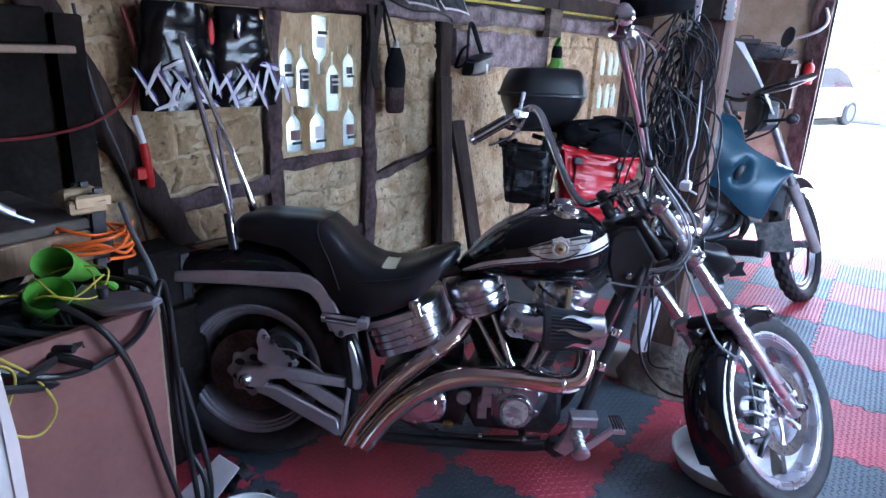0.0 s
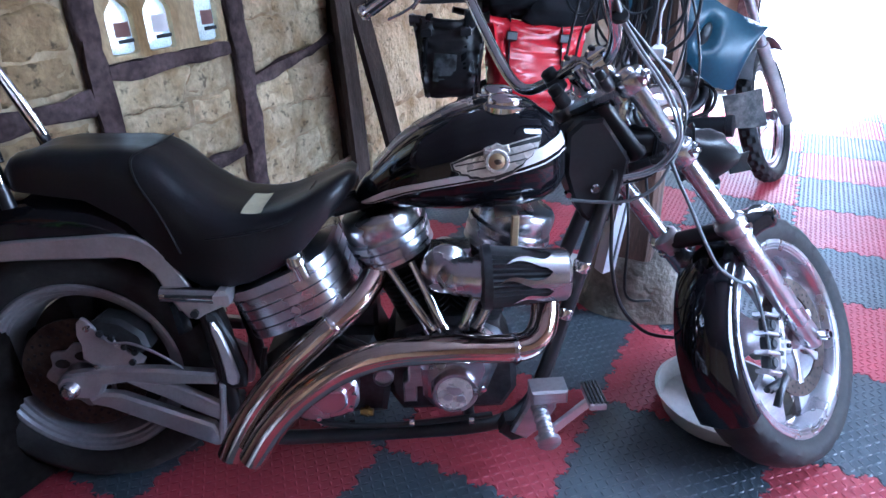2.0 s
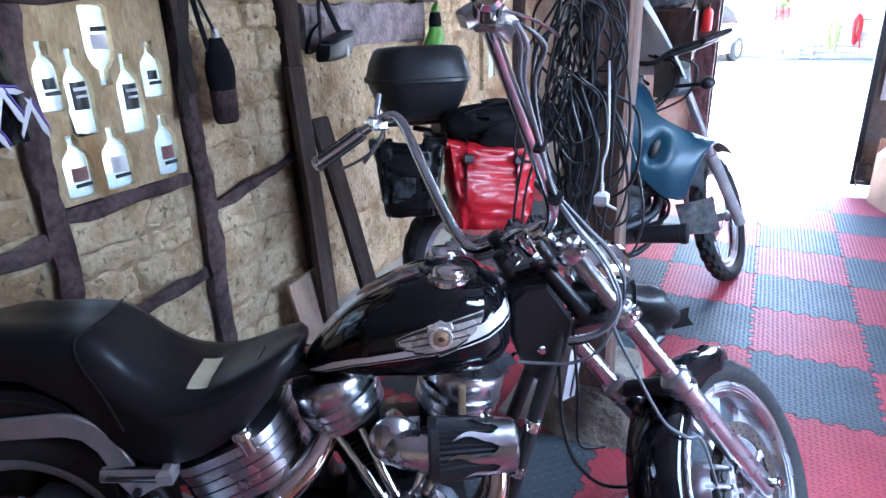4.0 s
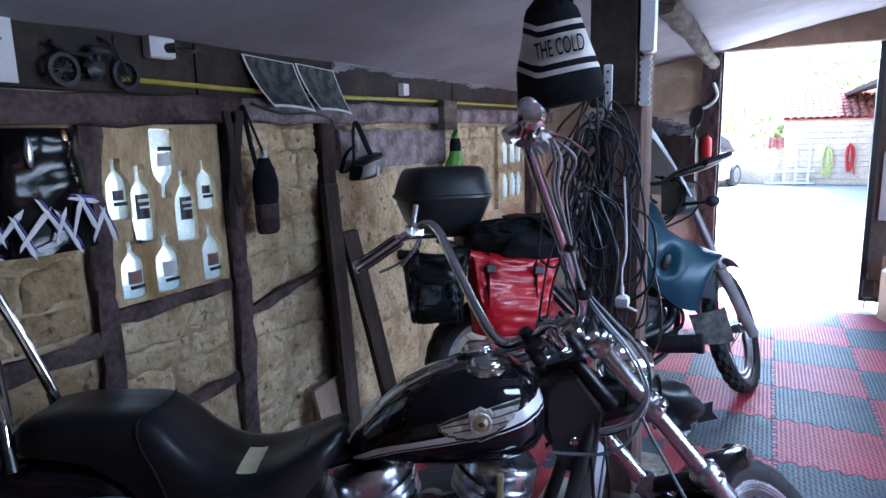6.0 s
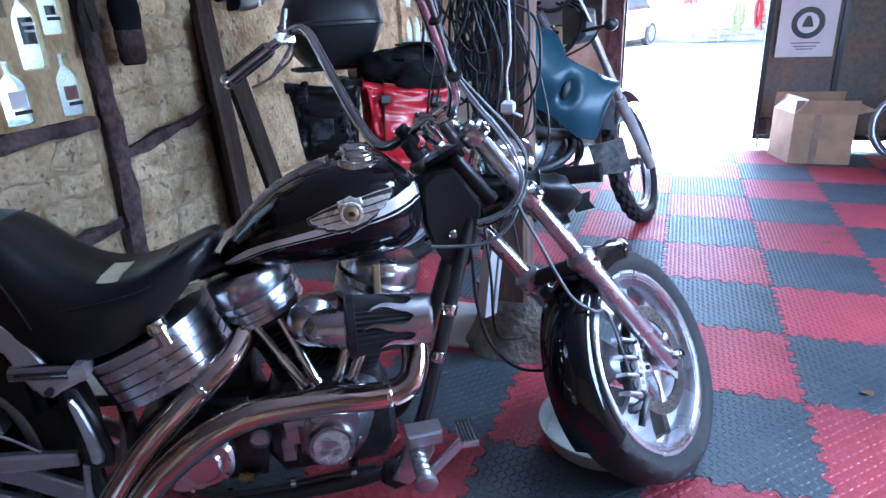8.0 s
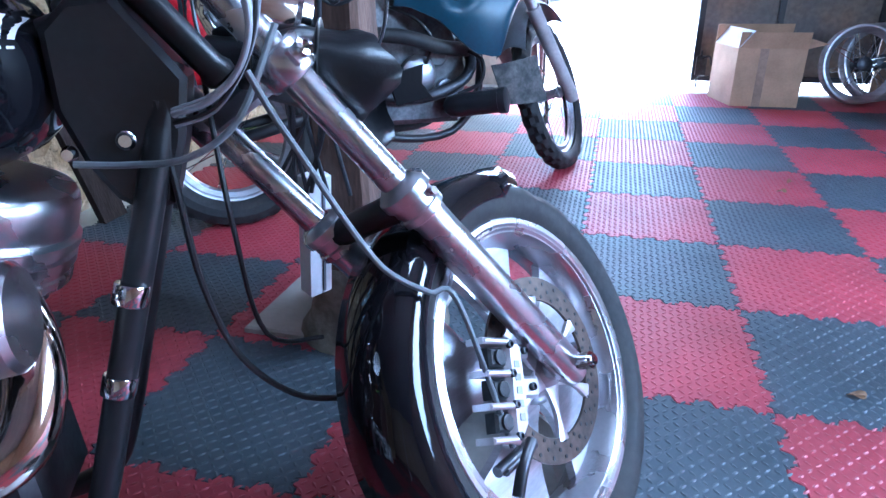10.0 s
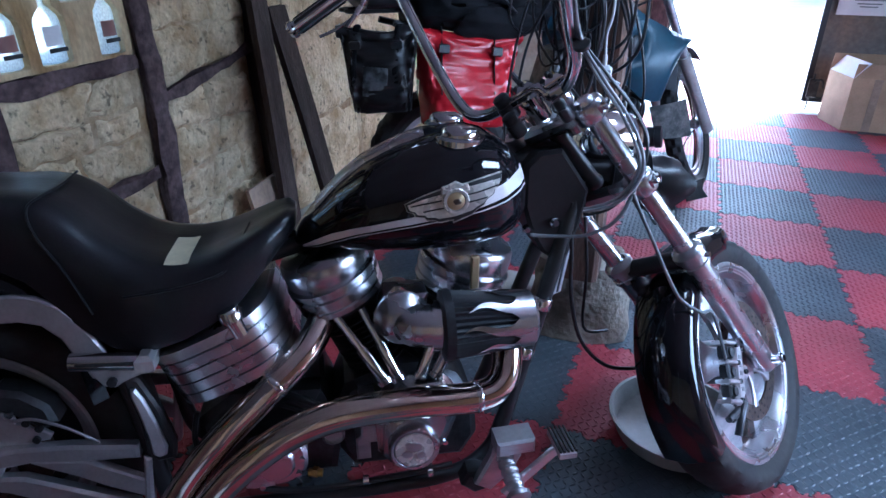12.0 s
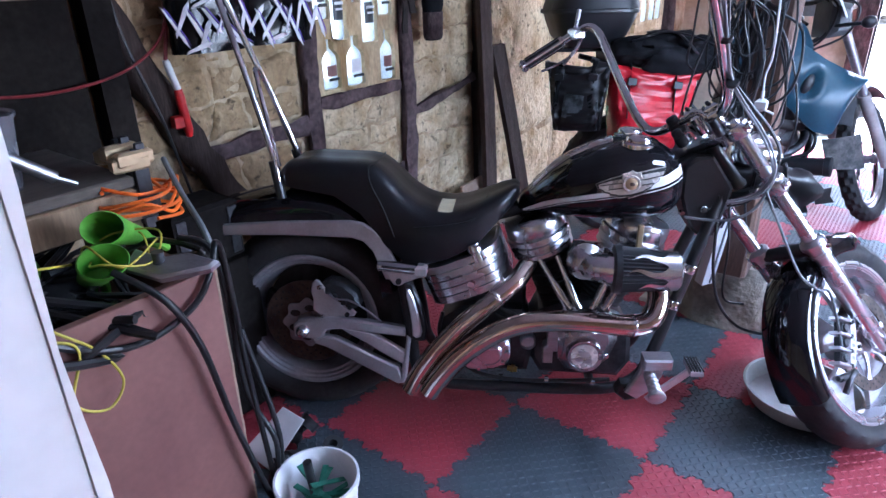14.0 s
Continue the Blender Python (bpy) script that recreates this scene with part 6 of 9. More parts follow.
for i in range(27):
    f = i / 26
    x = -0.88 + 0.51 * f
    zt = at(x, [-0.88, -0.76, -0.68, -0.59, -0.48, -0.37], [1.06, 1.026, 0.972, 0.914, 0.865, 0.824])
    zb = at(x, [-0.88, -0.83, -0.74, -0.66, -0.61, -0.54, -0.505, -0.47, -0.43, -0.37], [0.745, 0.742, 0.694, 0.615, 0.575, 0.556, 0.56, 0.655, 0.73, 0.812])
    y = 0.185 + 0.085 * math.sin(math.pi * min(1, f * 0.8))
    out = []
    for t in (0, 1):
        row = []
        for k in range(15):
            u = k / 14
            z = zb + (zt - zb) * u
            hole = math.exp(-(((x + 0.655 - 0.35 * (z - 0.8)) / 0.036) ** 2 + ((z - 0.8) / 0.062) ** 2) ** 1.5)
            valley = 0.022 * math.exp(-((z - 0.8 - 0.3 * (x + 0.655)) / 0.05) ** 2) * (1 if x < -0.655 else math.exp(-((x + 0.655) / 0.08) ** 2))
            bulge = 0.04 * math.sin(math.pi * u) - 0.035 * u
            row.append((x, -(y + bulge - 0.06 * hole - valley - (0.01 if t else 0)), z))
        out += row if not t else row[::-1]
    rings.append(out)
loft(g, rings)
g2 = Geo()
g2.add([(x, -y, z) for x, y, z in g.v], [q[::-1] for q in g.f])
shroud = part("tank_shroud", g, TEAL, enduro, "scratched teal plastic tank shroud", 50)
part("tank_shroud", g2, TEAL, enduro, angle=50)
g = Geo()
blob(g, Matrix.Translation((-0.655, -0.228, 0.8)) @ Matrix.Rotation(radians(20), 4, "Y") @ Matrix.Diagonal((0.026, 0.016, 0.05, 1)), 18)
part("scoop", g, PLASTIC_BLACK, shroud)
g = Geo()
for k in range(6):
    rbox(g, (-0.475 + 0.014 * k, -0.253 + 0.006 * k, 0.842 - 0.006 * k), (-0.465 + 0.014 * k, -0.247 + 0.006 * k, 0.856 - 0.006 * k), 0.001)
part("lettering_bars", g, WHITE_PRINT, shroud)
g = Geo()
rings = []
for x, zt, w in ((-1.0, 1.0, 0.1), (-0.9, 1.08, 0.14), (-0.75, 1.12, 0.16), (-0.62, 1.08, 0.13), (-0.56, 1.0, 0.08)):
    rings.append([(x, w * math.cos(2 * math.pi * j / 16), (zt + 0.86) / 2 + (zt - 0.86) / 2 * math.sin(2 * math.pi * j / 16)) for j in range(16)])
loft(g, rings)
part("fuel_tank", g, TEAL, enduro)
g = Geo()
rings = []
for x, zt, w in ((-1.62, 1.0, 0.1), (-1.5, 1.01, 0.13), (-1.25, 0.985, 0.14), (-1.05, 0.97, 0.11), (-0.95, 0.985, 0.07)):
    rings.append([(x, w * math.cos(2 * math.pi * j / 14), zt - 0.05 + 0.05 * math.sin(2 * math.pi * j / 14)) for j in range(14)])
loft(g, rings)
part("seat", g, LEATHER, enduro)
g = Geo()
slab(g, [(-1.0, 0.62), (-0.98, 0.32), (-0.6, 0.3), (-0.55, 0.5), (-0.62, 0.68), (-0.8, 0.82), (-0.95, 0.78)], 0.2, xz(0), 0.02)
eng = part("engine", g, CAST_GREY, enduro)
for k in range(7):
    g = Geo()
    slab(g, [(-0.86, 0.64 + 0.022 * k), (-0.64, 0.6 + 0.022 * k), (-0.64, 0.607 + 0.022 * k), (-0.86, 0.647 + 0.022 * k)], 0.2, xz(0), 0.001)
    part("fin", g, CAST_GREY, eng)
g = Geo()
lathe(g, [(0.07, -0.01), (0.07, 0.03), (0.05, 0.045), (0.0, 0.047)], wheel_pose(-0.78, 0.5, -0.1), 24)
lathe(g, [(0.035, 0), (0.035, 0.03), (0, 0.032)], wheel_pose(-0.67, 0.44, -0.1), 18)
part("engine_cover", g, ALU_DULL, enduro)
for x, z, r in ((-0.86, 0.44, 0.05), (-0.7, 0.56, 0.04), (-0.92, 0.56, 0.035)):
    g = Geo()
    lathe(g, [(r, 0), (r, 0.02), (r * 0.8, 0.028), (r * 0.5, 0.024), (0, 0.026)], wheel_pose(x, z, -0.1), 20)
    part("engine_boss", g, CAST_GREY, enduro)
g = Geo()
tube(g, [(-1.0, -0.15, 0.66), (-0.85, -0.19, 0.64), (-0.72, -0.19, 0.6), (-0.62, -0.16, 0.585), (-0.56, -0.1, 0.57)], 0.026, 12)
part("coolant_hose", g, RUBBER, enduro)
g = Geo()
tube(g, [(-0.6, -0.16, 0.58), (-0.55, -0.2, 0.54), (-0.56, -0.2, 0.46), (-0.64, -0.17, 0.42)], 0.008, 8)
tube(g, [(-0.9, -0.12, 0.75), (-0.8, -0.16, 0.7), (-0.74, -0.17, 0.62), (-0.76, -0.15, 0.54)], 0.006, 8)
part("oil_line", g, CABLE, enduro)
g = Geo()
tube(g, [(-0.62, -0.06, 0.62), (-0.56, -0.12, 0.55), (-0.62, -0.17, 0.47), (-0.8, -0.17, 0.42), (-1.0, -0.15, 0.45)], 0.022, 12)
part("exhaust_header", g, STEEL_DARK, enduro)
g = Geo()
tube(g, [(-1.0, 0.09, 0.45), (-0.98, 0.12, 0.3), (-0.65, 0.12, 0.27), (-0.5, 0.09, 0.5), (-0.6, 0.05, 1.0)], 0.016, 10)
tube(g, [(-1.0, -0.09, 0.45), (-0.98, -0.12, 0.3), (-0.65, -0.12, 0.27), (-0.5, -0.09, 0.5), (-0.6, -0.05, 1.0)], 0.016, 10)
tube(g, [(-1.48, 0.09, 0.33), (-1.0, 0.1, 0.42)], 0.022, 10)
tube(g, [(-1.48, -0.09, 0.33), (-1.0, -0.1, 0.42)], 0.022, 10)
tube(g, [(-1.0, -0.1, 0.5), (-1.3, -0.12, 0.8), (-1.7, -0.12, 0.93)], 0.014, 8)
tube(g, [(-1.0, 0.1, 0.5), (-1.3, 0.12, 0.8), (-1.7, 0.12, 0.93)], 0.014, 8)
part("frame", g, BLACK_SATIN, enduro)
g = Geo()
q, h = span((-0.68, -0.13, 0.37), (-0.50, -0.3, 0.40))
lathe(g, [(0.02, 0), (0.04, 0.02), (0.045, 0.06), (0.045, h - 0.03), (0.05, h - 0.028), (0.05, h - 0.002), (0.046, h), (0.0, h)], q, 24)
part("crash_bobbin", g, PLASTIC_BLACK, enduro, "round black crash protector")
g = Geo()
tube(g, [(-0.6, 0.42, 1.23), (-0.62, 0.25, 1.22), (-0.6, 0.08, 1.17), (-0.6, -0.08, 1.17), (-0.62, -0.25, 1.22), (-0.6, -0.42, 1.26)], 0.011, 10)
eb = part("handlebar", g, STEEL_DARK, enduro)
for s in (-1, 1):
    g = Geo()
    tube(g, [(-0.58, 0.2 * s, 1.21), (-0.5, 0.27 * s, 1.24), (-0.46, 0.36 * s, 1.28), (-0.5, 0.43 * s, 1.29), (-0.6, 0.43 * s, 1.26)], 0.03, 12, flat=0.45)
    part("hand_guard", g, PLASTIC_BLACK, eb)
    g = Geo()
    tube(g, [(-0.6, 0.22 * s, 1.22), (-0.585, 0.3 * s, 1.34), (-0.58, 0.34 * s, 1.43)], 0.005, 7)
    lathe(g, [(0.0, -0.014), (0.03, -0.012), (0.048, 0.0), (0.05, 0.006), (0.045, 0.008), (0, 0.009)], Matrix.Translation((-0.58, 0.34 * s, 1.47)) @ Matrix.Rotation(radians(-80), 4, "Y"), 22)
    part("mirror", g, PLASTIC_BLACK, eb)
    g = Geo()
    rod(g, (-0.5, 0.12 * s, 1.06), (-0.46, 0.27 * s, 1.08), 0.009, 8)
    blob(g, Matrix.Translation((-0.455, 0.29 * s, 1.083)) @ Matrix.Diagonal((0.035, 0.03, 0.03, 1)), 12)
    part("indicator", g, PLASTIC_BLACK, enduro)
g = Geo()
rings = []
for i in range(8):
    f = i / 7
    w = 0.22 * (1 - 0.5 * f ** 2)
    x, z = -0.42 - 0.2 * f, 1.1 + 0.36 * f
    row = [(x - 0.1 * (abs(k) / 4) ** 2, w * k / 4, z) for k in range(-4, 5)]
    rings.append(row + [(a - 0.004, b, c) for a, b, c in row[::-1]])
loft(g, rings)
part("windscreen", g, SCREEN, enduro, "hazy scratched windscreen", 60)
g = Geo()
slab(g, [(-0.5, 1.0), (-0.38, 1.02), (-0.4, 1.16), (-0.5, 1.18)], 0.2, xz(0), 0.03)
part("front_cowl", g, PLASTIC_GREY, enduro)
g = Geo()
for dx, dy in ((0, 0), (0.02, 0.05), (-0.03, -0.06), (0.04, -0.1)):
    tube(g, [(-0.55, dy, 1.2), (-0.48 + dx, dy * 1.4 - 0.04, 1.15), (-0.5 + dx, dy - 0.05, 1.02), (-0.58, dy, 0.95)], 0.006, 6)
tagged(part("wiring", g, CABLE, enduro), kind="stuff")
g = Geo()
tube(g, [(-1.5, -0.1, 0.975), (-1.84, -0.1, 0.975), (-1.86, 0, 0.975), (-1.84, 0.1, 0.975), (-1.5, 0.1, 0.975)], 0.009, 8)
for x in (-1.8, -1.65, -1.52):
    rod(g, (x, -0.1, 0.975), (x, 0.1, 0.975), 0.008, 8)
part("luggage_rack", g, BLACK_SATIN, enduro)
case = thing("top_case", enduro.matrix_world @ pose(-1.7, 0, 0.987), "black plastic top case on the luggage rack", "top case")
for nm, prof in (("lower_shell", ((0.0, 0.13), (0.02, 0.15), (0.05, 0.178), (0.13, 0.212), (0.165, 0.222))), ("lid", ((0.17, 0.225), (0.19, 0.223), (0.24, 0.21), (0.285, 0.188), (0.297, 0.17), (0.303, 0.11)))):
    g = Geo()
    rings = []
    for z, w in prof:
        rings.append([(w * 0.93 * math.copysign(abs(math.cos(a)) ** 0.5, math.cos(a)) + 0.03 * z, w * 1.06 * math.copysign(abs(math.sin(a)) ** 0.5, math.sin(a)), z) for a in [2 * math.pi * j / 36 for j in range(36)]])
    loft(g, rings)
    part(nm, g, PLASTIC_BLACK, case, angle=50)
g = Geo()
rings = [[((w * 0.93 + 0.004) * math.copysign(abs(math.cos(a)) ** 0.5, math.cos(a)), (w * 1.06 + 0.004) * math.copysign(abs(math.sin(a)) ** 0.5, math.sin(a)), z) for a in [2 * math.pi * j / 36 for j in range(36)]] for z, w in ((0.155, 0.222), (0.16, 0.226), (0.172, 0.226), (0.177, 0.222))]
loft(g, rings)
part("rim_band", g, PLASTIC_BLACK, case)


def pannier(name, label, material, m, w, h, d, seed):
    ob = thing(name, m, label, "pannier bag", "panniers of the enduro")
    g = Geo()
    rings = []
    for k in range(30):
        f = k / 29
        ww = w * (0.78 + 0.24 * f ** 1.3)
        dd = d * (1.0 - 0.8 * max(0, f - 0.45) / 0.55) * (0.8 + 0.2 * min(1, f * 6))
        ring = []
        for j in range(48):
            a = 2 * math.pi * j / 48
            p = Vector((math.cos(a) * 2.2 + seed, math.sin(a) * 2.2, f * 3))
            n1, n2 = noise.noise(p), noise.noise(Vector((a * 3.4 + seed, f * 2.2 + 0.5 * math.sin(a * 2), 2)))
            crease = 0.034 * abs(noise.noise(Vector((math.cos(a) * 5 + f * 4, math.sin(a) * 5, f * 7 + seed)))) ** 0.7
            x = ww / 2 * math.copysign(abs(math.cos(a)) ** 0.5, math.cos(a)) * (1 + 0.04 * n1)
            y = dd / 2 * math.copysign(abs(math.sin(a)) ** 0.6, math.sin(a)) * (1 + 0.2 * n1) + math.copysign(0.035 * n2 * f - crease, math.sin(a))
            ring.append((x, y, h * f * (1 - 0.05 * math.cos(a) * f) - 0.02 * f * math.sin(math.pi * (0.5 + x / ww))))
        rings.append(ring)
    loft(g, rings)
    part("bag", g, material, ob, angle=80)
    g = Geo()
    rings = []
    for i in range(25):
        u = i / 24
        c = Vector((w * (u - 0.5) * 1.08, -0.012 + 0.008 * math.sin(u * 9), h - 0.012 - 0.02 * math.sin(math.pi * u) + 0.03 * (u - 0.5) ** 2))
        r = 0.026 * (1 + 0.35 * noise.noise(Vector((u * 7, seed, 1))))
        rings.append([tuple(c + Vector((0, 1.25 * r * math.cos(q), 0.85 * r * math.sin(q) * (1 + 0.2 * math.sin(3 * q + u * 12))))) for q in [2 * math.pi * j / 16 for j in range(16)]])
    loft(g, rings)
    part("rolled_top", g, material, ob, angle=80)
    for s in (-0.27, 0.26):
        g = Geo()
        tube(g, [(w * s, 0.045, h * 0.75), (w * s, -0.005, h + 0.012), (w * s - 0.01, -0.048, h * 0.88), (w * s - 0.02, -d * 0.42, h * 0.6), (w * s - 0.02, -d * 0.53, h * 0.35)], 0.012, 6, flat=0.25)
        st = part("strap", g, CLOTH_BLACK, ob)
        g = Geo()
        rbox(g, (w * s - 0.03, -d * 0.3 - 0.022, h * 0.78), (w * s + 0.01, -d * 0.3 - 0.006, h * 0.88), 0.004)
        part("buckle", g, PLASTIC_BLACK, st)
    return ob


pannier("pannier_bag", "glossy red roll-top pannier bag with black straps", RED_TARP, enduro.matrix_world @ pose(-1.475, -0.28, 0.54, -4, 6, 2), 0.42, 0.35, 0.2, 3)
black_bag = pannier("pannier_bag", "black roll-top pannier bag with worn white print", BLACK_TARP, enduro.matrix_world @ pose(-1.79, -0.24, 0.625, 3, 0, -16), 0.29, 0.3, 0.18, 8)
g = Geo()
slab(g, [(-0.07, 0.07), (0.02, 0.06), (0.03, 0.17), (-0.06, 0.18)], 0.004, xz(-0.1), 0.001)
slab(g, [(0.07, 0.09), (0.1, 0.1), (0.09, 0.15), (0.08, 0.13)], 0.004, xz(-0.1), 0.001)
part("print_patch", g, PHOTO, black_bag)
roll = thing("jacket_bundle", enduro.matrix_world @ pose(-1.36, -0.13, 0.98), "crumpled black jacket and straps on the enduro seat", "jacket")
g = Geo()
for k, (x, y, z, sx, sy, sz) in enumerate(((0, 0, 0.01, 0.2, 0.15, 0.065), (0.16, -0.05, -0.01, 0.13, 0.12, 0.06), (-0.14, -0.06, -0.01, 0.13, 0.12, 0.07), (0.02, -0.13, -0.05, 0.2, 0.06, 0.06))):
    blob(g, Matrix.Translation((x, y, z)) @ Matrix.Diagonal((sx, sy, sz, 1)), 22, 0.5, k * 7)
part("cloth", g, CLOTH_BLACK, roll, angle=70)
g = Geo()
tube(g, [(-0.2, -0.15, 0.04), (-0.05, -0.17, 0.08), (0.1, -0.16, 0.05), (0.22, -0.14, 0.0)], 0.012, 6, flat=0.4)
tube(g, [(-0.1, -0.05, 0.075), (0.02, -0.12, 0.07), (0.1, -0.19, -0.02)], 0.012, 6, flat=0.4)
part("strap", g, PLASTIC_BLACK, roll)

# ---- post, its footing and what hangs on it ----
g = Geo()
rings = []
for i in range(22):
    z = 0.26 + 1.86 * i / 21
    rings.append([(-0.49 + a * 0.062 + 0.006 * noise.noise(Vector((z * 5, a, 1))), 0.01 + b * 0.062 + 0.006 * noise.noise(Vector((z * 5, b, 9))), z) for a, b in ((-1, -0.8), (-0.8, -1), (0.8, -1), (1, -0.8), (1, 0.8), (0.8, 1), (-0.8, 1), (-1, 0.8))])
loft(g, rings)
single("wooden_post", g, WOOD_POST, "old dark-stained wooden post standing on a stone", "post", kind="structure", angle=30)
g = Geo()
rbox(g, (-0.588, -0.082, 1.5), (-0.456, -0.054, 2.03), 0.006, None)
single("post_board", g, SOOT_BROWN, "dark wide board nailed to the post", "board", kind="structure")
g = Geo()
rings = []
for i in range(9):
    f = i / 8
    rings.append([((-0.5 + 0.19 * (1 + 0.16 * noise.noise(Vector((a, f * 3, 2)))) * (1 - 0.25 * f) * math.copysign(abs(math.cos(a)) ** 0.6, math.cos(a))), 0.14 + 0.15 * (1 + 0.16 * noise.noise(Vector((a, f * 3, 5)))) * (1 - 0.25 * f) * math.copysign(abs(math.sin(a)) ** 0.6, math.sin(a)), 0.002 + 0.265 * f) for a in [2 * math.pi * j / 26 for j in range(26)]])
loft(g, rings)
single("footing_stone", g, STONE, "rough stone block under the wooden post", "stone", angle=70)
g = Geo()
slab(g, [(-0.84, 0.03), (-0.36, 0.03), (-0.34, 0.36), (-0.83, 0.38)], 0.03, Matrix.Translation((0, 0, 0.004)), 0.006)
single("concrete_slab", g, CONCRETE, "small pale concrete slab set into the tiles", "slab", kind="structure")
lamp_box = thing("strip_light", pose(0, 0, 0), "white strip light housing leaning on the stone", "strip light")
g = Geo()
q, h = span((-0.565, -0.065, 0.21), (-0.53, -0.085, 0.50))
rbox(g, (-0.028, -0.02, 0), (0.028, 0.02, h), 0.004, q)
part("housing", g, PLASTIC_WHITE, lamp_box)
g = Geo()
rbox(g, (0.004, -0.024, 0.01), (0.01, -0.019, h - 0.01), 0.001, q)
part("seam", g, CABLE_GREY, lamp_box)

coil = thing("cable_coil", pose(-0.53, -0.075, 1.45), "tangled bundle of black cables hung on the post", "cable")
rnd = random.Random(5)
for i in range(21):
    g = Geo()
    ln, w = rnd.uniform(0.2, 0.62), rnd.uniform(0.045, 0.105)
    yaw, roll = radians(rnd.uniform(-55, 55)), radians(rnd.uniform(-16, 16))
    c = Vector((rnd.uniform(-0.05, 0.04), rnd.uniform(-0.07, -0.02), rnd.uniform(-0.05, 0.05) - (0.18 if i % 3 == 0 else 0)))
    pts = []
    turns = rnd.choice((1, 2, 2))
    n = 9 * turns
    for k in range(n):
        a = 2 * math.pi * k * turns / n
        s1, c1 = math.sin(a), math.cos(a)
        grow = 1 + 0.25 * math.sin(a / turns + i)
        x, z = w * s1 * (1.0 if c1 < 0.2 else 0.6) * grow, -ln * 0.5 + ln * 0.5 * c1 * grow
        x, z = x * math.cos(roll) - z * math.sin(roll), x * math.sin(roll) + z * math.cos(roll)
        pts.append(c + Vector((x * math.cos(yaw), x * math.sin(yaw) * 0.45 + rnd.uniform(-0.012, 0.012), z)) + Vector((rnd.uniform(-0.016, 0.016), -0.01, rnd.uniform(-0.015, 0.015))))
    tube(g, pts, rnd.choice((0.0032, 0.0038, 0.0046)), 7, 5, closed=True)
    part("cable_loop", g, CABLE_SLATE if rnd.random() < 0.75 else CABLE, coil)
for i in range(7):
    g = Geo()
    x = rnd.uniform(-0.06, 0.09)
    tube(g, [(x, -0.05, -0.2), (x + rnd.uniform(-0.04, 0.04), -0.06, -0.5), (x + rnd.uniform(-0.06, 0.06), -0.05, -0.75), (x + rnd.uniform(-0.07, 0.05), -0.04, -0.98)], 0.0045, 7, 6)
    part("cable_end", g, CABLE_SLATE, coil)
g = Geo()
tube(g, [(0.06, -0.06, -0.15), (0.075, -0.08, -0.35), (0.065, -0.085, -0.42), (0.068, -0.085, -0.48)], 0.0035, 8)
rod(g, (0.067, -0.085, -0.47), (0.068, -0.085, -0.5), 0.006, 8)
rbox(g, (0.05, -0.1, -0.535), (0.086, -0.066, -0.495), 0.009)
rod(g, (0.08, -0.08, -0.53), (0.11, -0.085, -0.54), 0.004, 6)
part("white_plug", g, PLASTIC_WHITE, coil, "white mains plug on its lead")
g = Geo()
rbox(g, (-0.012, -0.03, 0.02), (0.012, -0.022, 0.17), 0.002)
part("hook_strip", g, PLASTIC_WHITE, coil, "white perforated metal strip")
g = Geo()
for z in (0.09, 0.12, 0.15):
    lathe(g, [(0.004, -0.001), (0.004, 0.001)], Matrix.Translation((0, -0.031, z)) @ Matrix.Rotation(radians(90), 4, "X"), 8)
part("strip_hole", g, IRON, coil)

hat = thing("bobble_hat", pose(-0.655, -0.14, 1.508, 0, -10, 8) @ Matrix.Diagonal((1.08, 1.1, 1.0, 1)), "black and cream knitted bobble hat hung by the post", "hat")


HAT_W = ((0, 0.02, 0.08, 0.2, 0.26, 0.3), (0.112, 0.12, 0.112, 0.083, 0.07, 0.04))


def hat_ring(z, n=36):
    """A flattened ring whose rows rise towards the worn fold on one side."""
    w = at(z, *HAT_W)
    ring = []
    for j in range(n):
        a = 2 * math.pi * j / n
        x = w * math.cos(a) * (1 + 0.04 * noise.noise(Vector((j * 0.5, z * 9, 1))))
        lift = 0.7 * max(0.0, -x - 0.45 * w) * min(1.0, z / 0.08)
        ring.append((x + 0.05 * z, 0.42 * w * math.sin(a) * (1 + 0.08 * noise.noise(Vector((math.cos(a) * 3, z * 14, 5)))), z + lift))
    return ring


for z0, z1, mt, nm in ((0.0, 0.085, CLOTH_BLACK, "cuff"), (0.085, 0.1, CLOTH_WHITE, "stripe"), (0.1, 0.118, CLOTH_BLACK, "stripe"), (0.118, 0.198, CLOTH_WHITE, "band"), (0.198, 0.215, CLOTH_BLACK, "stripe"), (0.215, 0.23, CLOTH_WHITE, "stripe"), (0.23, 0.3, CLOTH_BLACK, "crown")):
    g = Geo()
    loft(g, [hat_ring(z0 + (z1 - z0) * k / 4 + (0.0 if k else 0.0004)) for k in range(5)])
    part(nm, g, mt, hat, angle=70)
g = Geo()
for k in range(46):
    a, b = rnd.uniform(0, 6.28), rnd.uniform(-1, 1)
    d = Vector((math.cos(a) * math.sqrt(1 - b * b), math.sin(a) * math.sqrt(1 - b * b), b))
    rod(g, Vector((0.045, 0, 0.305)), Vector((0.045, 0, 0.305)) + d * rnd.uniform(0.03, 0.045), 0.006, 5, 0.003)
tagged(part("bobble", g, CLOTH_BLACK, hat), kind="stuff")


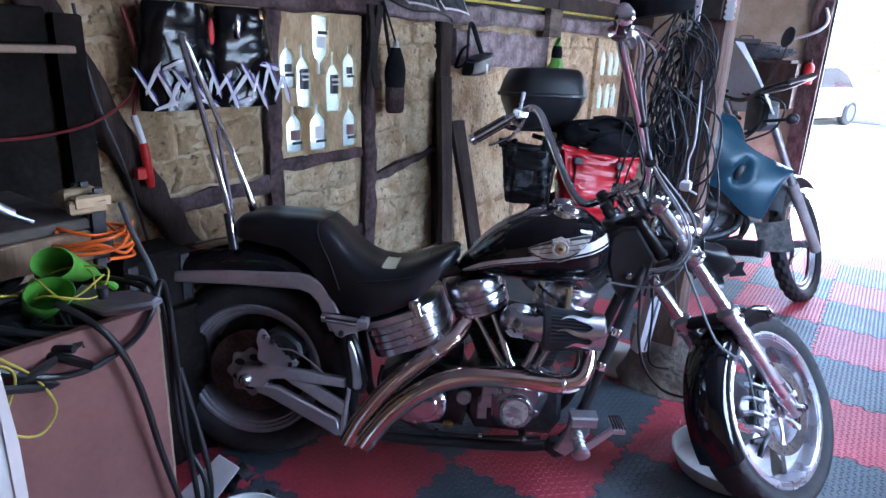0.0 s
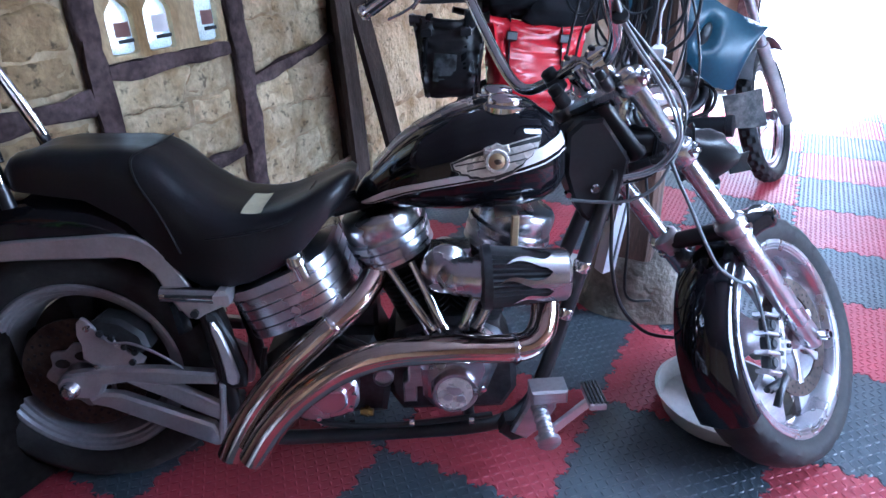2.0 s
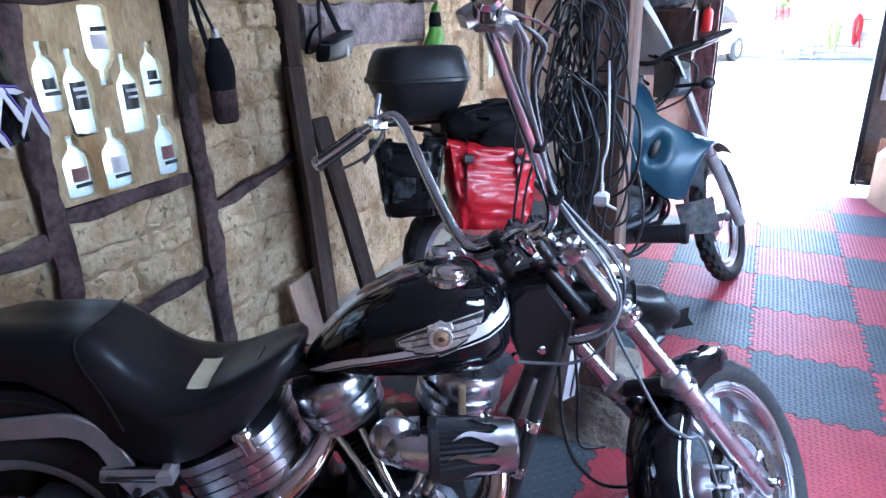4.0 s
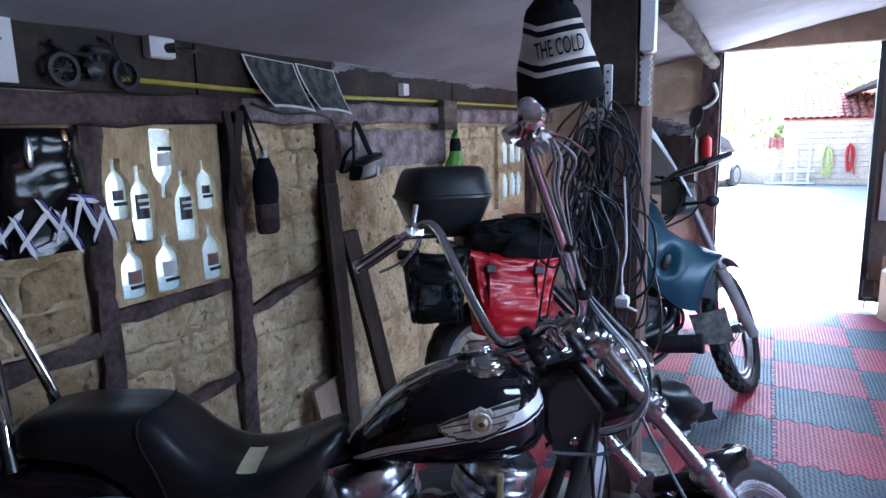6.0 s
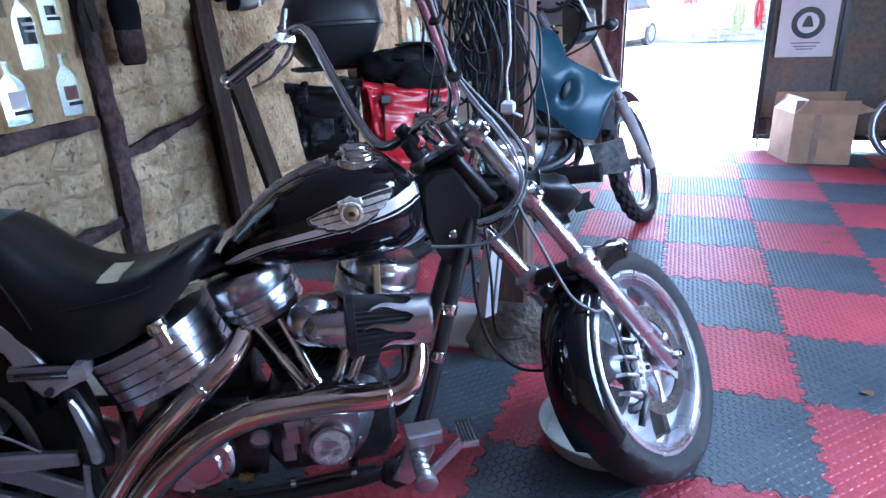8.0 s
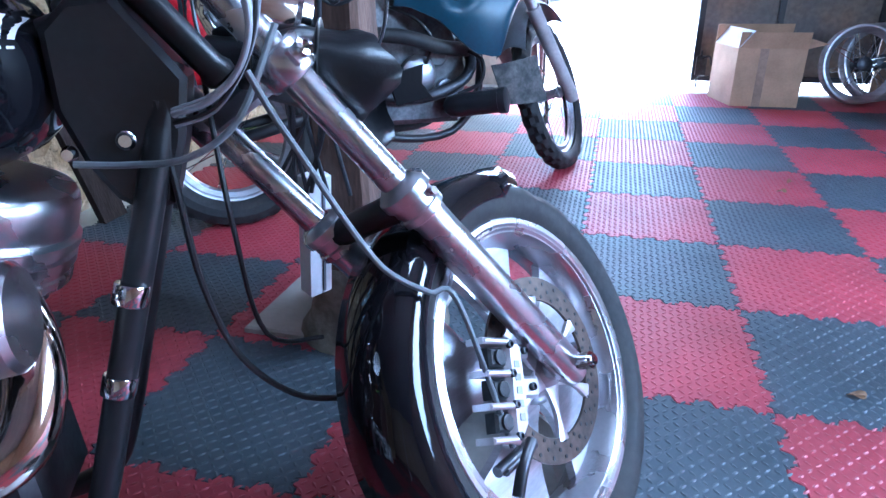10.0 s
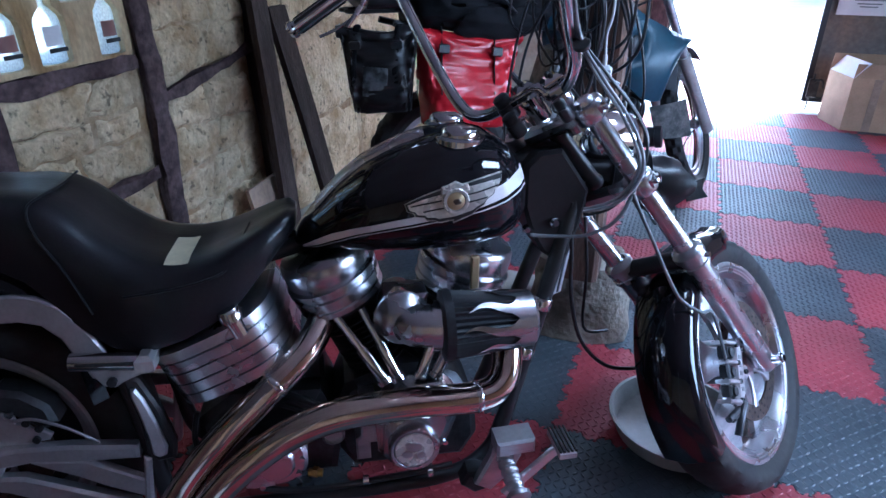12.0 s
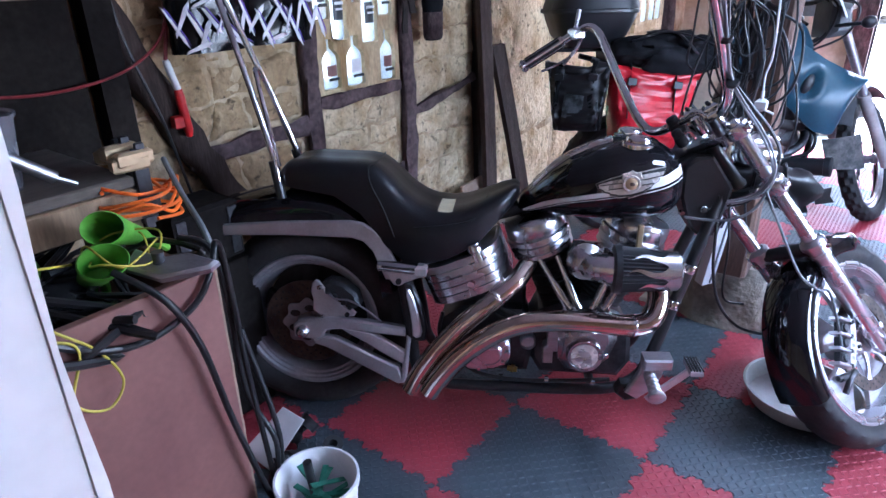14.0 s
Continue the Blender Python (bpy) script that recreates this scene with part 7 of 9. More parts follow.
def words(name, text, size, m, material, parent, depth=0.0012, width=None):
    """Lettering as a mesh."""
    cu = bpy.data.curves.new(name, "FONT")
    cu.body, cu.size, cu.extrude, cu.align_x, cu.align_y = text, size, depth, "CENTER", "CENTER"
    tmp = bpy.data.objects.new(name, cu)
    scene.collection.objects.link(tmp)
    bpy.context.view_layer.update()
    me = bpy.data.meshes.new_from_object(tmp.evaluated_get(bpy.context.evaluated_depsgraph_get()))
    bpy.data.objects.remove(tmp)
    me.materials.clear()
    me.materials.append(material)
    for v in me.vertices:
        v.co = m @ v.co
    ob = new(name, me)
    ob.parent = parent
    return ob


lt = words("lettering", "THE COLD", 0.054, pose(0, 0, 0), CLOTH_BLACK, hat, 0.0015)
for v in lt.data.vertices:
    x, z, t = v.co.x * 0.5 + 0.015, v.co.y * 1.3, v.co.z
    w = at(0.158 + z, *HAT_W) * 1.1
    v.co = (x + 0.008, -0.42 * w * math.sqrt(max(0.05, 1 - (x / w) ** 2)) - 0.002 + t, 0.158 + z)
g = Geo()
rbox(g, (-0.447, -0.08, 1.648), (-0.408, -0.03, 1.93), 0.006)
single("meter_box", g, PLASTIC_WHITE, "white narrow box mounted high on the post", "box")
g = Geo()
rings = []
for i in range(16):
    f = i / 15
    z = 1.5 + 0.14 * f
    w = 0.014 + 0.006 * noise.noise(Vector((f * 9, 2, 1))) + (0.004 if i % 2 else -0.003)
    rings.append([(-0.433 + a * w, -0.058 + b * 0.004, z) for a, b in ((-1, -1), (1, -1), (1, 1), (-1, 1))])
loft(g, rings)
single("paint_flake", g, PAPER, "peeling strip of white paint on the post", "paint flake", kind="structure", angle=30)
g = Geo()
rings = []
for i in range(34):
    f = i / 33
    c = Vector((-0.55 + 0.04 * f + 0.02 * math.sin(f * 5), 1.1 + 2.6 * f, 1.985 - 0.05 * f - 0.015 * math.sin(f * 4)))
    ring = 0.052 * (1 - 0.2 * f) * (0.88 if i % 6 == 0 else 1)
    rings.append([tuple(c + Vector((math.cos(a), 0.15 * math.sin(a * 3), math.sin(a))) * ring * (1 + 0.3 * noise.noise(Vector((math.cos(a) * 2, math.sin(a) * 2, f * 14))))) for a in [2 * math.pi * j / 16 for j in range(16)]])
loft(g, rings)
single("log_brace", g, BARK, "rough bark-covered log under the ceiling by the gate", "log", kind="structure", angle=35)

# ---- gate, shelf and goods near it ----
g = Geo()
rings = [[(-0.55 + a + 0.006 * noise.noise(Vector((z * 4, a * 9, 2))), 3.86 + b, z) for a, b in ((-0.07, -0.07), (0.07, -0.07), (0.07, 0.07), (-0.07, 0.07))] for z in [0.0 + 2.04 * i / 12 for i in range(13)]]
loft(g, rings)
single("gate_post", g, WOOD_PURPLE, "weathered purple-brown wooden gate post", "post", kind="structure")
g = Geo()
rbox(g, (-0.478, 3.84, 0.0), (-0.462, 3.9, 2.04), 0.003)
single("gate_edge", g, BLACK_SATIN, "dark steel edge of the gate opening", "frame", kind="structure")
gate = thing("gate_leaf", pose(0.6, 3.82, 0, 0, 0, 3), "rusty brown steel gate leaf with a poster", "gate")
for k, (a, b) in enumerate(((0.02, 0.52), (0.55, 1.16))):
    g = Geo()
    rbox(g, (a, -0.006, 0.09), (b, 0.006, 2.02), 0.002)
    part("sheet", g, GATE_STEEL, gate)
for lo, hi in (((0, -0.02, 0.06), (0.04, 0.02, 2.04)), ((0.515, -0.02, 0.06), (0.555, 0.02, 2.04)), ((1.15, -0.02, 0.06), (1.19, 0.02, 2.04)), ((0.04, -0.018, 0.06), (1.15, 0.018, 0.1)), ((0.04, -0.018, 2.0), (1.15, 0.018, 2.04))):
    g = Geo()
    rbox(g, lo, hi, 0.003)
    part("frame_bar", g, BLACK_SATIN, gate)
g = Geo()
rbox(g, (0.02, -0.05, 0.1), (0.09, -0.012, 0.24), 0.006)
rod(g, (0.05, -0.04, 0.28), (0.035, -0.045, -0.0), 0.007, 8)
tube(g, [(0.05, -0.05, 0.22), (0.1, -0.07, 0.24), (0.12, -0.06, 0.18)], 0.008, 8)
part("bolt_latch", g, STEEL_DARK, gate)
g = Geo()
rbox(g, (1.25, 0.02, -0.03), (1.95, 0.05, 2.04), 0.003)
single("gate_board", g, PLY, "stained plywood board closing the gate side", "board", kind="structure")
for v in bpy.data.objects["gate_board"].data.vertices:
    v.co.x += 0.55
    v.co.y += 3.85
poster = thing("poster", pose(0.88, 3.795, 0.93, 0, 0, 3), "white poster with a round black emblem on the gate", "poster")
g = Geo()
rbox(g, (-0.2, -0.002, -0.22), (0.2, 0.001, 0.3), 0.001)
part("sheet", g, PAPER, poster)
g = Geo()
q = Matrix.Translation((0, -0.003, 0.03)) @ Matrix.Rotation(radians(90), 4, "X")
lathe(g, [(0.075, 0), (0.115, 0), (0.115, 0.001), (0.075, 0.001)], q, 36, ring=True)
part("emblem_ring", g, BLACK_SATIN, poster)
g = Geo()
slab(g, [(-0.04, -0.03), (0.04, -0.03), (0.03, 0.01), (0.012, 0.05), (-0.012, 0.05), (-0.03, 0.01)], 0.001, q, 0.0003)
part("emblem_shape", g, BLACK_SATIN, poster)
g = Geo()
for z, w in ((-0.12, 0.1), (-0.145, 0.08), (-0.165, 0.06)):
    rbox(g, (-w, -0.0035, z), (w, -0.0022, z + 0.008), 0.0003)
part("text_bars", g, CABLE_GREY, poster)
carton = thing("carton", pose(0, 0, 0.002), "open brown cardboard box on the tiles by the gate", "carton")
C = [Vector((0.8, 3.24, 0)), Vector((1.2, 3.25, 0)), Vector((1.17, 3.6, 0)), Vector((0.7, 3.56, 0))]
for i in range(4):
    a, b = C[i], C[(i + 1) % 4]
    g = Geo()
    d = (b - a).normalized()
    n1 = Vector((-d.y, d.x, 0)) * 0.006
    up = Vector((0, 0, 0.36))
    loft(g, [[tuple(a), tuple(b), tuple(b + n1), tuple(a + n1)], [tuple(a + up), tuple(b + up), tuple(b + n1 + up), tuple(a + n1 + up)]])
    part("side", g, CARD, carton)
    g = Geo()
    out = [Vector((0.0, -0.03, 0.1)), Vector((0.11, 0.0, 0.03)), Vector((0.0, -0.04, 0.12)), Vector((0.07, -0.05, 0.11))][i]
    lo = [tuple(a + up), tuple(b + up), tuple(b + up + n1), tuple(a + up + n1)]
    hi = [tuple(Vector(p) + out) for p in lo]
    loft(g, [lo, hi])
    part("flap", g, CARD if i != 3 else PAPER, carton)
g = Geo()
g.add([tuple(p + Vector((0, 0, 0.004))) for p in C], [(0, 1, 2, 3)])
part("bottom", g, CARD, carton)
g = Geo()
m1 = Vector((0, -0.002, 0))
c0, c1 = C[0] * 0.6 + C[1] * 0.4, C[0] * 0.55 + C[1] * 0.45
loft(g, [[tuple(c0 - Vector((0.03, 0.003, 0))), tuple(c1 - Vector((0, 0.003, 0))), tuple(c1), tuple(c0 - Vector((0.03, 0, 0)))], [tuple(p + Vector((0, 0, 0.36))) for p in (c0 - Vector((0.03, 0.003, 0)), c1 - Vector((0, 0.003, 0)), c1, c0 - Vector((0.03, 0, 0)))]])
part("packing_tape", g, PLY, carton)
for k, (x, y, a) in enumerate(((1.55, 3.4, 12), (1.68, 3.5, 18))):
    wh = thing("spare_wheel", pose(x, y, 0.255, -14 - 5 * k, 0, a), "bare spoked motorcycle wheel rim leaning on the gate", "wheel", "spare wheels")
    m2 = Matrix.Rotation(radians(90), 4, "X")
    part("rim", rim(0.235, 0.07, m2, 0.012), ALU_DULL, wh)
    g = Geo()
    lathe(g, [(0.02, 0.06), (0.045, 0.05), (0.045, 0.035), (0.025, 0.03), (0.025, -0.03), (0.045, -0.04), (0.02, -0.06)], m2, 20)
    part("hub", g, STEEL_DARK, wh)
    g = Geo()
    for i in range(16):
        a1, b1 = 2 * math.pi * i / 16, 2 * math.pi * (i + (1.4 if i % 2 else -1.4)) / 16
        rod(g, m2 @ Vector((0.04 * math.cos(a1), 0.04 * math.sin(a1), 0.03 if i % 4 < 2 else -0.03)), m2 @ Vector((0.21 * math.cos(b1), 0.21 * math.sin(b1), 0)), 0.0025, 5)
    tagged(part("wire_spokes", g, CHROME, wh), kind="stuff")
pail = thing("orange_bucket", pose(1.78, 2.78, 0.004), "orange plastic bucket standing on the tiles", "bucket")
g = Geo()
lathe(g, [(0.0, 0.004), (0.115, 0.004), (0.118, 0.0), (0.122, 0.004), (0.15, 0.27), (0.158, 0.272), (0.158, 0.295), (0.15, 0.297), (0.146, 0.29), (0.118, 0.012), (0.0, 0.012)], None, 36)
part("shell", g, ORANGE, pail)
g = Geo()
for k in range(9):
    blob(g, Matrix.Translation((rnd.uniform(-0.08, 0.08), rnd.uniform(-0.08, 0.08), 0.27 + rnd.uniform(0, 0.06))) @ Matrix.Diagonal((0.06, 0.05, 0.04, 1)), 10, 0.6, k)
tagged(part("rags", g, CLOTH_BLACK, pail, angle=70), kind="stuff")
g = Geo()
for k in range(5):
    rbox(g, (1.95 + 0.02 * (k % 2), 3.0, 0.0 + 0.17 * k), (2.5, 3.45, 0.165 + 0.17 * k), 0.01)
single("crate_stack", g, PLASTIC_BLACK, "stack of dark plastic crates by the gate wall", "crates")

# the other motorcycle's wheel
other = thing("parked_motorcycle_front", pose(1.0, 0.19, 0, 0, 0, 188), "front wheel and fork of a parked black motorcycle", "motorcycle")
OW = wheel_pose(0, 0.297)
ow = part("front_wheel", rim(0.234, 0.07, OW, 0.01), PLASTIC_BLACK, other)
part("tyre", tyre(0.297, 0.236, 0.085, OW, 90, 0.003), RUBBER, ow)
part("spokes", spokes(0.04, 0.218, 0.018, 0.012, 0.009, 6, OW), PLASTIC_BLACK, ow)
g = Geo()
lathe(g, [(0.0, 0.07), (0.03, 0.07), (0.045, 0.04), (0.045, -0.04), (0.03, -0.07), (0.0, -0.07)], OW, 24)
part("hub", g, PLASTIC_BLACK, ow)
for s in (0.055, -0.055):
    part("brake_disc", disc(0.1, 0.135, 0.004, OW @ Matrix.Translation((0, 0, s))), RED_PAINT, ow)
    part("disc_carrier", spokes(0.04, 0.102, 0.012, 0.01, 0.003, 8, OW @ Matrix.Translation((0, 0, s))), PLASTIC_BLACK, ow)
for y in (-0.1, 0.1):
    g = Geo()
    rod(g, (0.02, y, 0.29), (-0.22, y, 0.75), 0.028, 14)
    part("fork_leg", g, STEEL_DARK, other)
g = Geo()
tube(g, [(-0.22, -0.1, 0.75), (-0.24, 0, 0.78), (-0.22, 0.1, 0.75)], 0.03, 10)
part("yoke", g, STEEL_DARK, other)

pan = thing("drain_pan", pose(-0.135, -0.35, 0.003), "grey tin drain pan pushed under the front wheel", "pan")
g = Geo()
lathe(g, [(0.0, 0.003), (0.15, 0.003), (0.155, 0.0), (0.16, 0.004), (0.178, 0.056), (0.184, 0.058), (0.184, 0.062), (0.176, 0.062), (0.157, 0.009), (0.0, 0.008)], None, 48)
part("dish", g, PAN, pan)
for k, (x, y, r) in enumerate(((0.77, 1.52, 20), (0.83, 1.66, 70), (0.64, 0.1, 10))):
    g = Geo()
    rings = [[(0.022 * math.cos(a) * s, 0.011 * math.sin(a) * s, 0.004 + 0.006 * math.sin(2 * a) * s + h) for a in [2 * math.pi * j / 12 for j in range(12)]] for s, h in ((1.0, 0), (1.0, 0.0015), (0.2, 0.004))]
    loft(g, rings)
    single("dry_leaf", g, DRY_LEAF, "dry brown leaf lying on the tiles", "leaf", pose(x, y, 0.002, 0, 0, r), "leaves on the tiles")
g = Geo()
rbox(g, (-1.25, 3.1, 1.36), (-0.62, 3.5, 1.385), 0.004)
rbox(g, (-1.25, 3.47, 1.0), (-0.62, 3.5, 1.36), 0.004)
rbox(g, (-0.64, 3.5, 1.0), (-0.62, 3.875, 1.36), 0.004)
rbox(g, (-1.25, 3.5, 1.0), (-1.23, 3.875, 1.36), 0.004)
single("wall_shelf", g, WOOD_DARK, "dark wooden shelf beside the gate post", "shelf", angle=30)
for x, y, sx, sy, sz, mt, lab in ((-1.0, 3.3, 0.2, 0.14, 0.15, PLASTIC_GREY, "dark grey plastic case on the shelf"), (-0.82, 3.24, 0.2, 0.14, 0.1, TUB, "pale cloudy plastic tub on the shelf"), (-1.12, 3.2, 0.08, 0.08, 0.07, RED_PAINT, "small red tin on the shelf")):
    box = thing("storage_case", pose(x, y, 1.387, 0, 0, 12), lab, "case", "cases on the shelf")
    g = Geo()
    rbox(g, (-sx / 2, -sy / 2, 0), (sx / 2, sy / 2, sz * 0.7), 0.012)
    part("body", g, mt, box)
    g = Geo()
    rbox(g, (-sx / 2 - 0.006, -sy / 2 - 0.006, sz * 0.7), (sx / 2 + 0.006, sy / 2 + 0.006, sz), 0.01)
    lid = part("lid", g, mt, box)
    g = Geo()
    tube(g, [(-sx * 0.25, 0, sz), (-sx * 0.2, 0, sz + 0.02), (sx * 0.2, 0, sz + 0.02), (sx * 0.25, 0, sz)], 0.006, 7)
    part("handle", g, mt, lid)
g = Geo()
blob(g, Matrix.Diagonal((0.17, 0.1, 0.05, 1)), 26, 0.7, 4)
single("folded_cover", g, PLASTIC_GREY, "crumpled grey plastic cover heaped on the shelf", "cover", pose(-0.85, 3.36, 1.435), angle=50)
ext = thing("fire_extinguisher", pose(-0.56, 3.747, 1.2), "small red fire extinguisher hung on the gate post", "extinguisher")
g = Geo()
lathe(g, [(0.0, 0), (0.036, 0.003), (0.04, 0.012), (0.04, 0.13), (0.034, 0.155), (0.015, 0.17), (0.015, 0.18), (0.0, 0.18)], None, 22)
part("cylinder", g, RED_PAINT, ext)
g = Geo()
rbox(g, (-0.012, -0.03, 0.18), (0.012, 0.02, 0.2), 0.003)
tube(g, [(0, 0.01, 0.195), (0.0, 0.045, 0.17), (0, 0.048, 0.08)], 0.006, 7)
part("valve", g, PLASTIC_BLACK, ext)
g = Geo()
tube(g, [(-0.72, 3.77, 1.56), (-0.56, 3.77, 1.62), (-0.5, 3.77, 1.7), (-0.53, 3.77, 1.8)], 0.022, 10, flat=0.6)
single("grab_handle", g, SCREEN, "pale lilac plastic handle hooked by the gate", "handle")


# ---- bottles in the wall ----
LABELS = {1: (BLACK_SATIN, 0.3, 0.62), 2: (BLACK_SATIN, 0.18, 0.5), 3: (PAPER, 0.2, 0.55), 4: (BROWN_BOARD, 0.12, 0.5), 5: (PAPER, 0.12, 0.55)}
for y, z, w, h, turned, lab in BOTTLES:
    m = Matrix.Translation((WX - 0.018, y, z + (h if turned else 0))) @ (Matrix.Rotation(math.pi, 4, "X") if turned else Matrix.Identity(4))
    b = thing("glass_bottle", m, "clear glass spirits bottle set into the clay wall", "bottle", "bottles in the wall")
    g = Geo()
    lathe(g, [(0, 0.002)] + [(a * 0.985, c + 0.002) for a, c in bottle_half(w, h)[:-1]] + [(w * 0.36, h - 0.004), (0.0, h - 0.002)], Matrix.Diagonal((0.8, 1, 1, 1)), 28)
    gl = part("glass", g, GLASS, b)
    gl.visible_shadow = False
    mt, a0, a1 = LABELS[lab]
    g = Geo()
    rows = []
    for s in (-0.8, -0.5, -0.2, 0.2, 0.5, 0.8):
        rows.append([((0.8 * w * math.sqrt(1 - (s * 0.8) ** 2)) + 0.002, -s * w * 0.8 * (0.9 if lab != 2 else 0.8), f * h) for f in ((a0, a1) if lab == 1 else (a0 + 0.14, a1 - 0.02))])
    g.add([p for r in rows for p in r], [(2 * i, 2 * i + 2, 2 * i + 3, 2 * i + 1) for i in range(5)])
    lb = part("label", g, mt, b)
    g = Geo()
    for k, (zz, ww, th) in enumerate(((a1 - 0.1, 0.5, 0.04), (a0 + 0.14, 0.4, 0.03)) if lab == 1 else ((a0 + 0.05, 0.6, 0.06),)):
        rbox(g, (0.8 * w + 0.002, -w * ww, zz * h), (0.8 * w + 0.004, w * ww, (zz + th) * h), 0.0004)
    part("label_bars", g, PAPER if lab == 1 else IRON, lb)
for yy in (2.76, 2.93, 3.07):
    for zz in (0.93, 1.2):
        b = thing("glass_bottle", pose(WX - 0.02, yy, zz), "clear glass jar set into the clay wall", "bottle", "bottles in the wall")
        g = Geo()
        lathe(g, [(0, 0.002), (0.055, 0.002), (0.057, 0.12), (0.03, 0.19), (0.0, 0.195)], Matrix.Diagonal((0.7, 1, 1, 1)), 20)
        gl = part("glass", g, GLASS, b)
        gl.visible_shadow = False

# ---- what hangs and leans along the west wall ----
HX = WX + 0.055
for k, (pts, w, t, lean, mt, lab) in enumerate((
        ([(0.375, 1.22), (0.36, 0.0)], 0.1, 0.03, 0.09, WOOD_DARK, "long dark plank leaning on the clay wall"),
        ([(0.51, 0.98), (0.66, 0.0)], 0.12, 0.028, 0.14, WOOD_DARK, "shorter dark plank leaning on the clay wall"))):
    (y1, z1), (y0, z0) = pts
    g = Geo()
    a, b = Vector((HX + lean, y0, 0.004)), Vector((HX + 0.01, y1, z1))
    loft(g, [[tuple(p + Vector((d, e, 0))) for d, e in ((-t / 2, -w / 2), (t / 2, -w / 2), (t / 2, w / 2), (-t / 2, w / 2))] for p in (a, (a + b) / 2 + Vector((0.002, 0.003, 0)), b)])
    single("plank", g, mt, lab, "plank", None, "planks on the wall")
g = Geo()
rbox(g, (-0.008, -0.13, 0), (0.008, 0.1, 0.3), 0.003)
single("plywood_offcut", g, PLY, "small plywood offcut leaning on the clay wall", "board", pose(HX + 0.08, 0.28, 0.002, 0, -12, 6))

# jacket with purple and white zigzag print
jersey = thing("riding_gear", pose(HX, -1.06, 1.14), "shiny black riding gear with purple and white zigzags", "clothing")
for k, (y, w) in enumerate(((-0.14, 0.15), (0.12, 0.14))):
    g = Geo()
    rings = []
    for i in range(15):
        z = -0.005 + 0.34 * i / 14
        sp = 1 + 0.1 * math.sin(i * 1.1)
        rings.append([(0.03 + 0.055 * math.cos(a) * sp * (1 + 0.4 * noise.noise(Vector((a * 1.5, z * 14, k * 5)))), y + w * math.sin(a) * (1 - 0.3 * (z / 0.34) ** 3) + 0.01 * noise.noise(Vector((z * 20, a, 2))), z) for a in [2 * math.pi * j / 26 for j in range(26)]])
    loft(g, rings)
    part("panel", g, BLACK_PATENT, jersey, angle=80)
rz = random.Random(12)
strokes = []
for k in range(19):
    y = -0.3 + 0.565 * k / 18
    strokes.append((y + rz.uniform(-0.008, 0.008), 0.075 + 0.025 * math.sin(k * 1.7), (62 if k % 2 else -64) + rz.uniform(-16, 16), rz.uniform(0.05, 0.085), rz.uniform(0.0055, 0.0095)))
strokes += [(-0.24, 0.015, 14, 0.05, 0.008), (-0.09, 0.02, -20, 0.05, 0.008), (0.07, 0.02, 12, 0.05, 0.008), (0.19, 0.135, -12, 0.05, 0.008), (-0.2, 0.145, 20, 0.05, 0.007)]
for i, (y, z, a, ln, wd) in enumerate(strokes):
    x = 0.092 + 0.0014 * (i % 7) - 0.22 * (abs(y + 0.01) - 0.12) ** 2
    q = Matrix.Translation((x, y, z)) @ Matrix(((0, 0, 1, 0), (1, 0, 0, 0), (0, 1, 0, 0), (0, 0, 0, 1))) @ Matrix.Rotation(radians(a), 4, "Z")
    g = Geo()
    slab(g, [(-ln, -wd * 0.5), (ln * 0.6, -wd), (ln, 0.0), (ln * 0.5, wd), (-ln * 0.8, wd * 0.5)], 0.003, q, 0.0008)
    part("zigzag_stripe", g, WHITE_PRINT, jersey)
    if i % 2 == 0:
        g = Geo()
        slab(g, [(-ln * 0.9, wd * 0.9), (ln * 0.4, wd * 1.3), (ln * 0.9, wd * 1.2), (ln * 0.5, wd * 1.9), (-ln * 0.7, wd * 1.5)], 0.002, q, 0.0005)
        part("purple_stripe", g, PURPLE, jersey)
# Small red, silver and gold blobs stand in for glints on the gear.
for k, (y, mt) in enumerate(((-0.05, RED_PAINT), (0.06, ALU), (0.16, GOLD))):
    g = Geo()
    blob(g, Matrix.Translation((0.085, y, 0.25 + 0.02 * k)) @ Matrix.Diagonal((0.008, 0.012, 0.045, 1)), 10)
    part("glint_patch", g, mt, jersey)

pump = thing("air_line_gun", pose(HX, -1.345, 1.2), "red air line with a red and white blow gun", "air gun")
g = Geo()
tube(g, [(0.0, -0.02, 0.25), (0.01, 0.0, 0.15), (0.0, 0.01, 0.05), (0.005, -0.02, -0.08)], 0.006, 8)
tube(g, [(0.0, 0.03, 0.28), (0.01, 0.035, 0.15), (0.0, 0.0, 0.02), (0.02, -0.06, -0.04), (0.03, -0.16, -0.09), (0.03, -0.28, -0.115), (0.03, -0.42, -0.12), (0.03, -0.6, -0.1)], 0.0045, 8)
part("hose", g, RED_HOSE, pump)
g = Geo()
q, h = span((0.005, -0.02, -0.08), (0.01, 0.0, -0.17))
lathe(g, [(0.009, 0), (0.011, 0.01), (0.011, h)], q, 14)
part("collar", g, PLASTIC_WHITE, pump)
g = Geo()
q, h = span((0.01, 0.0, -0.17), (0.012, 0.012, -0.32))
lathe(g, [(0.013, 0), (0.015, 0.02), (0.015, h - 0.02), (0.01, h)], q, 14)
rbox(g, (-0.006, -0.035, -0.29), (0.02, 0.0, -0.25), 0.004)
part("handle", g, RED_PAINT, pump)
g = Geo()
tube(g, [(HX - 0.02, -1.5, 1.45), (HX, -1.48, 1.2), (HX + 0.02, -1.42, 0.95), (HX, -1.36, 0.7), (HX + 0.05, -1.34, 0.5)], 0.005, 7)
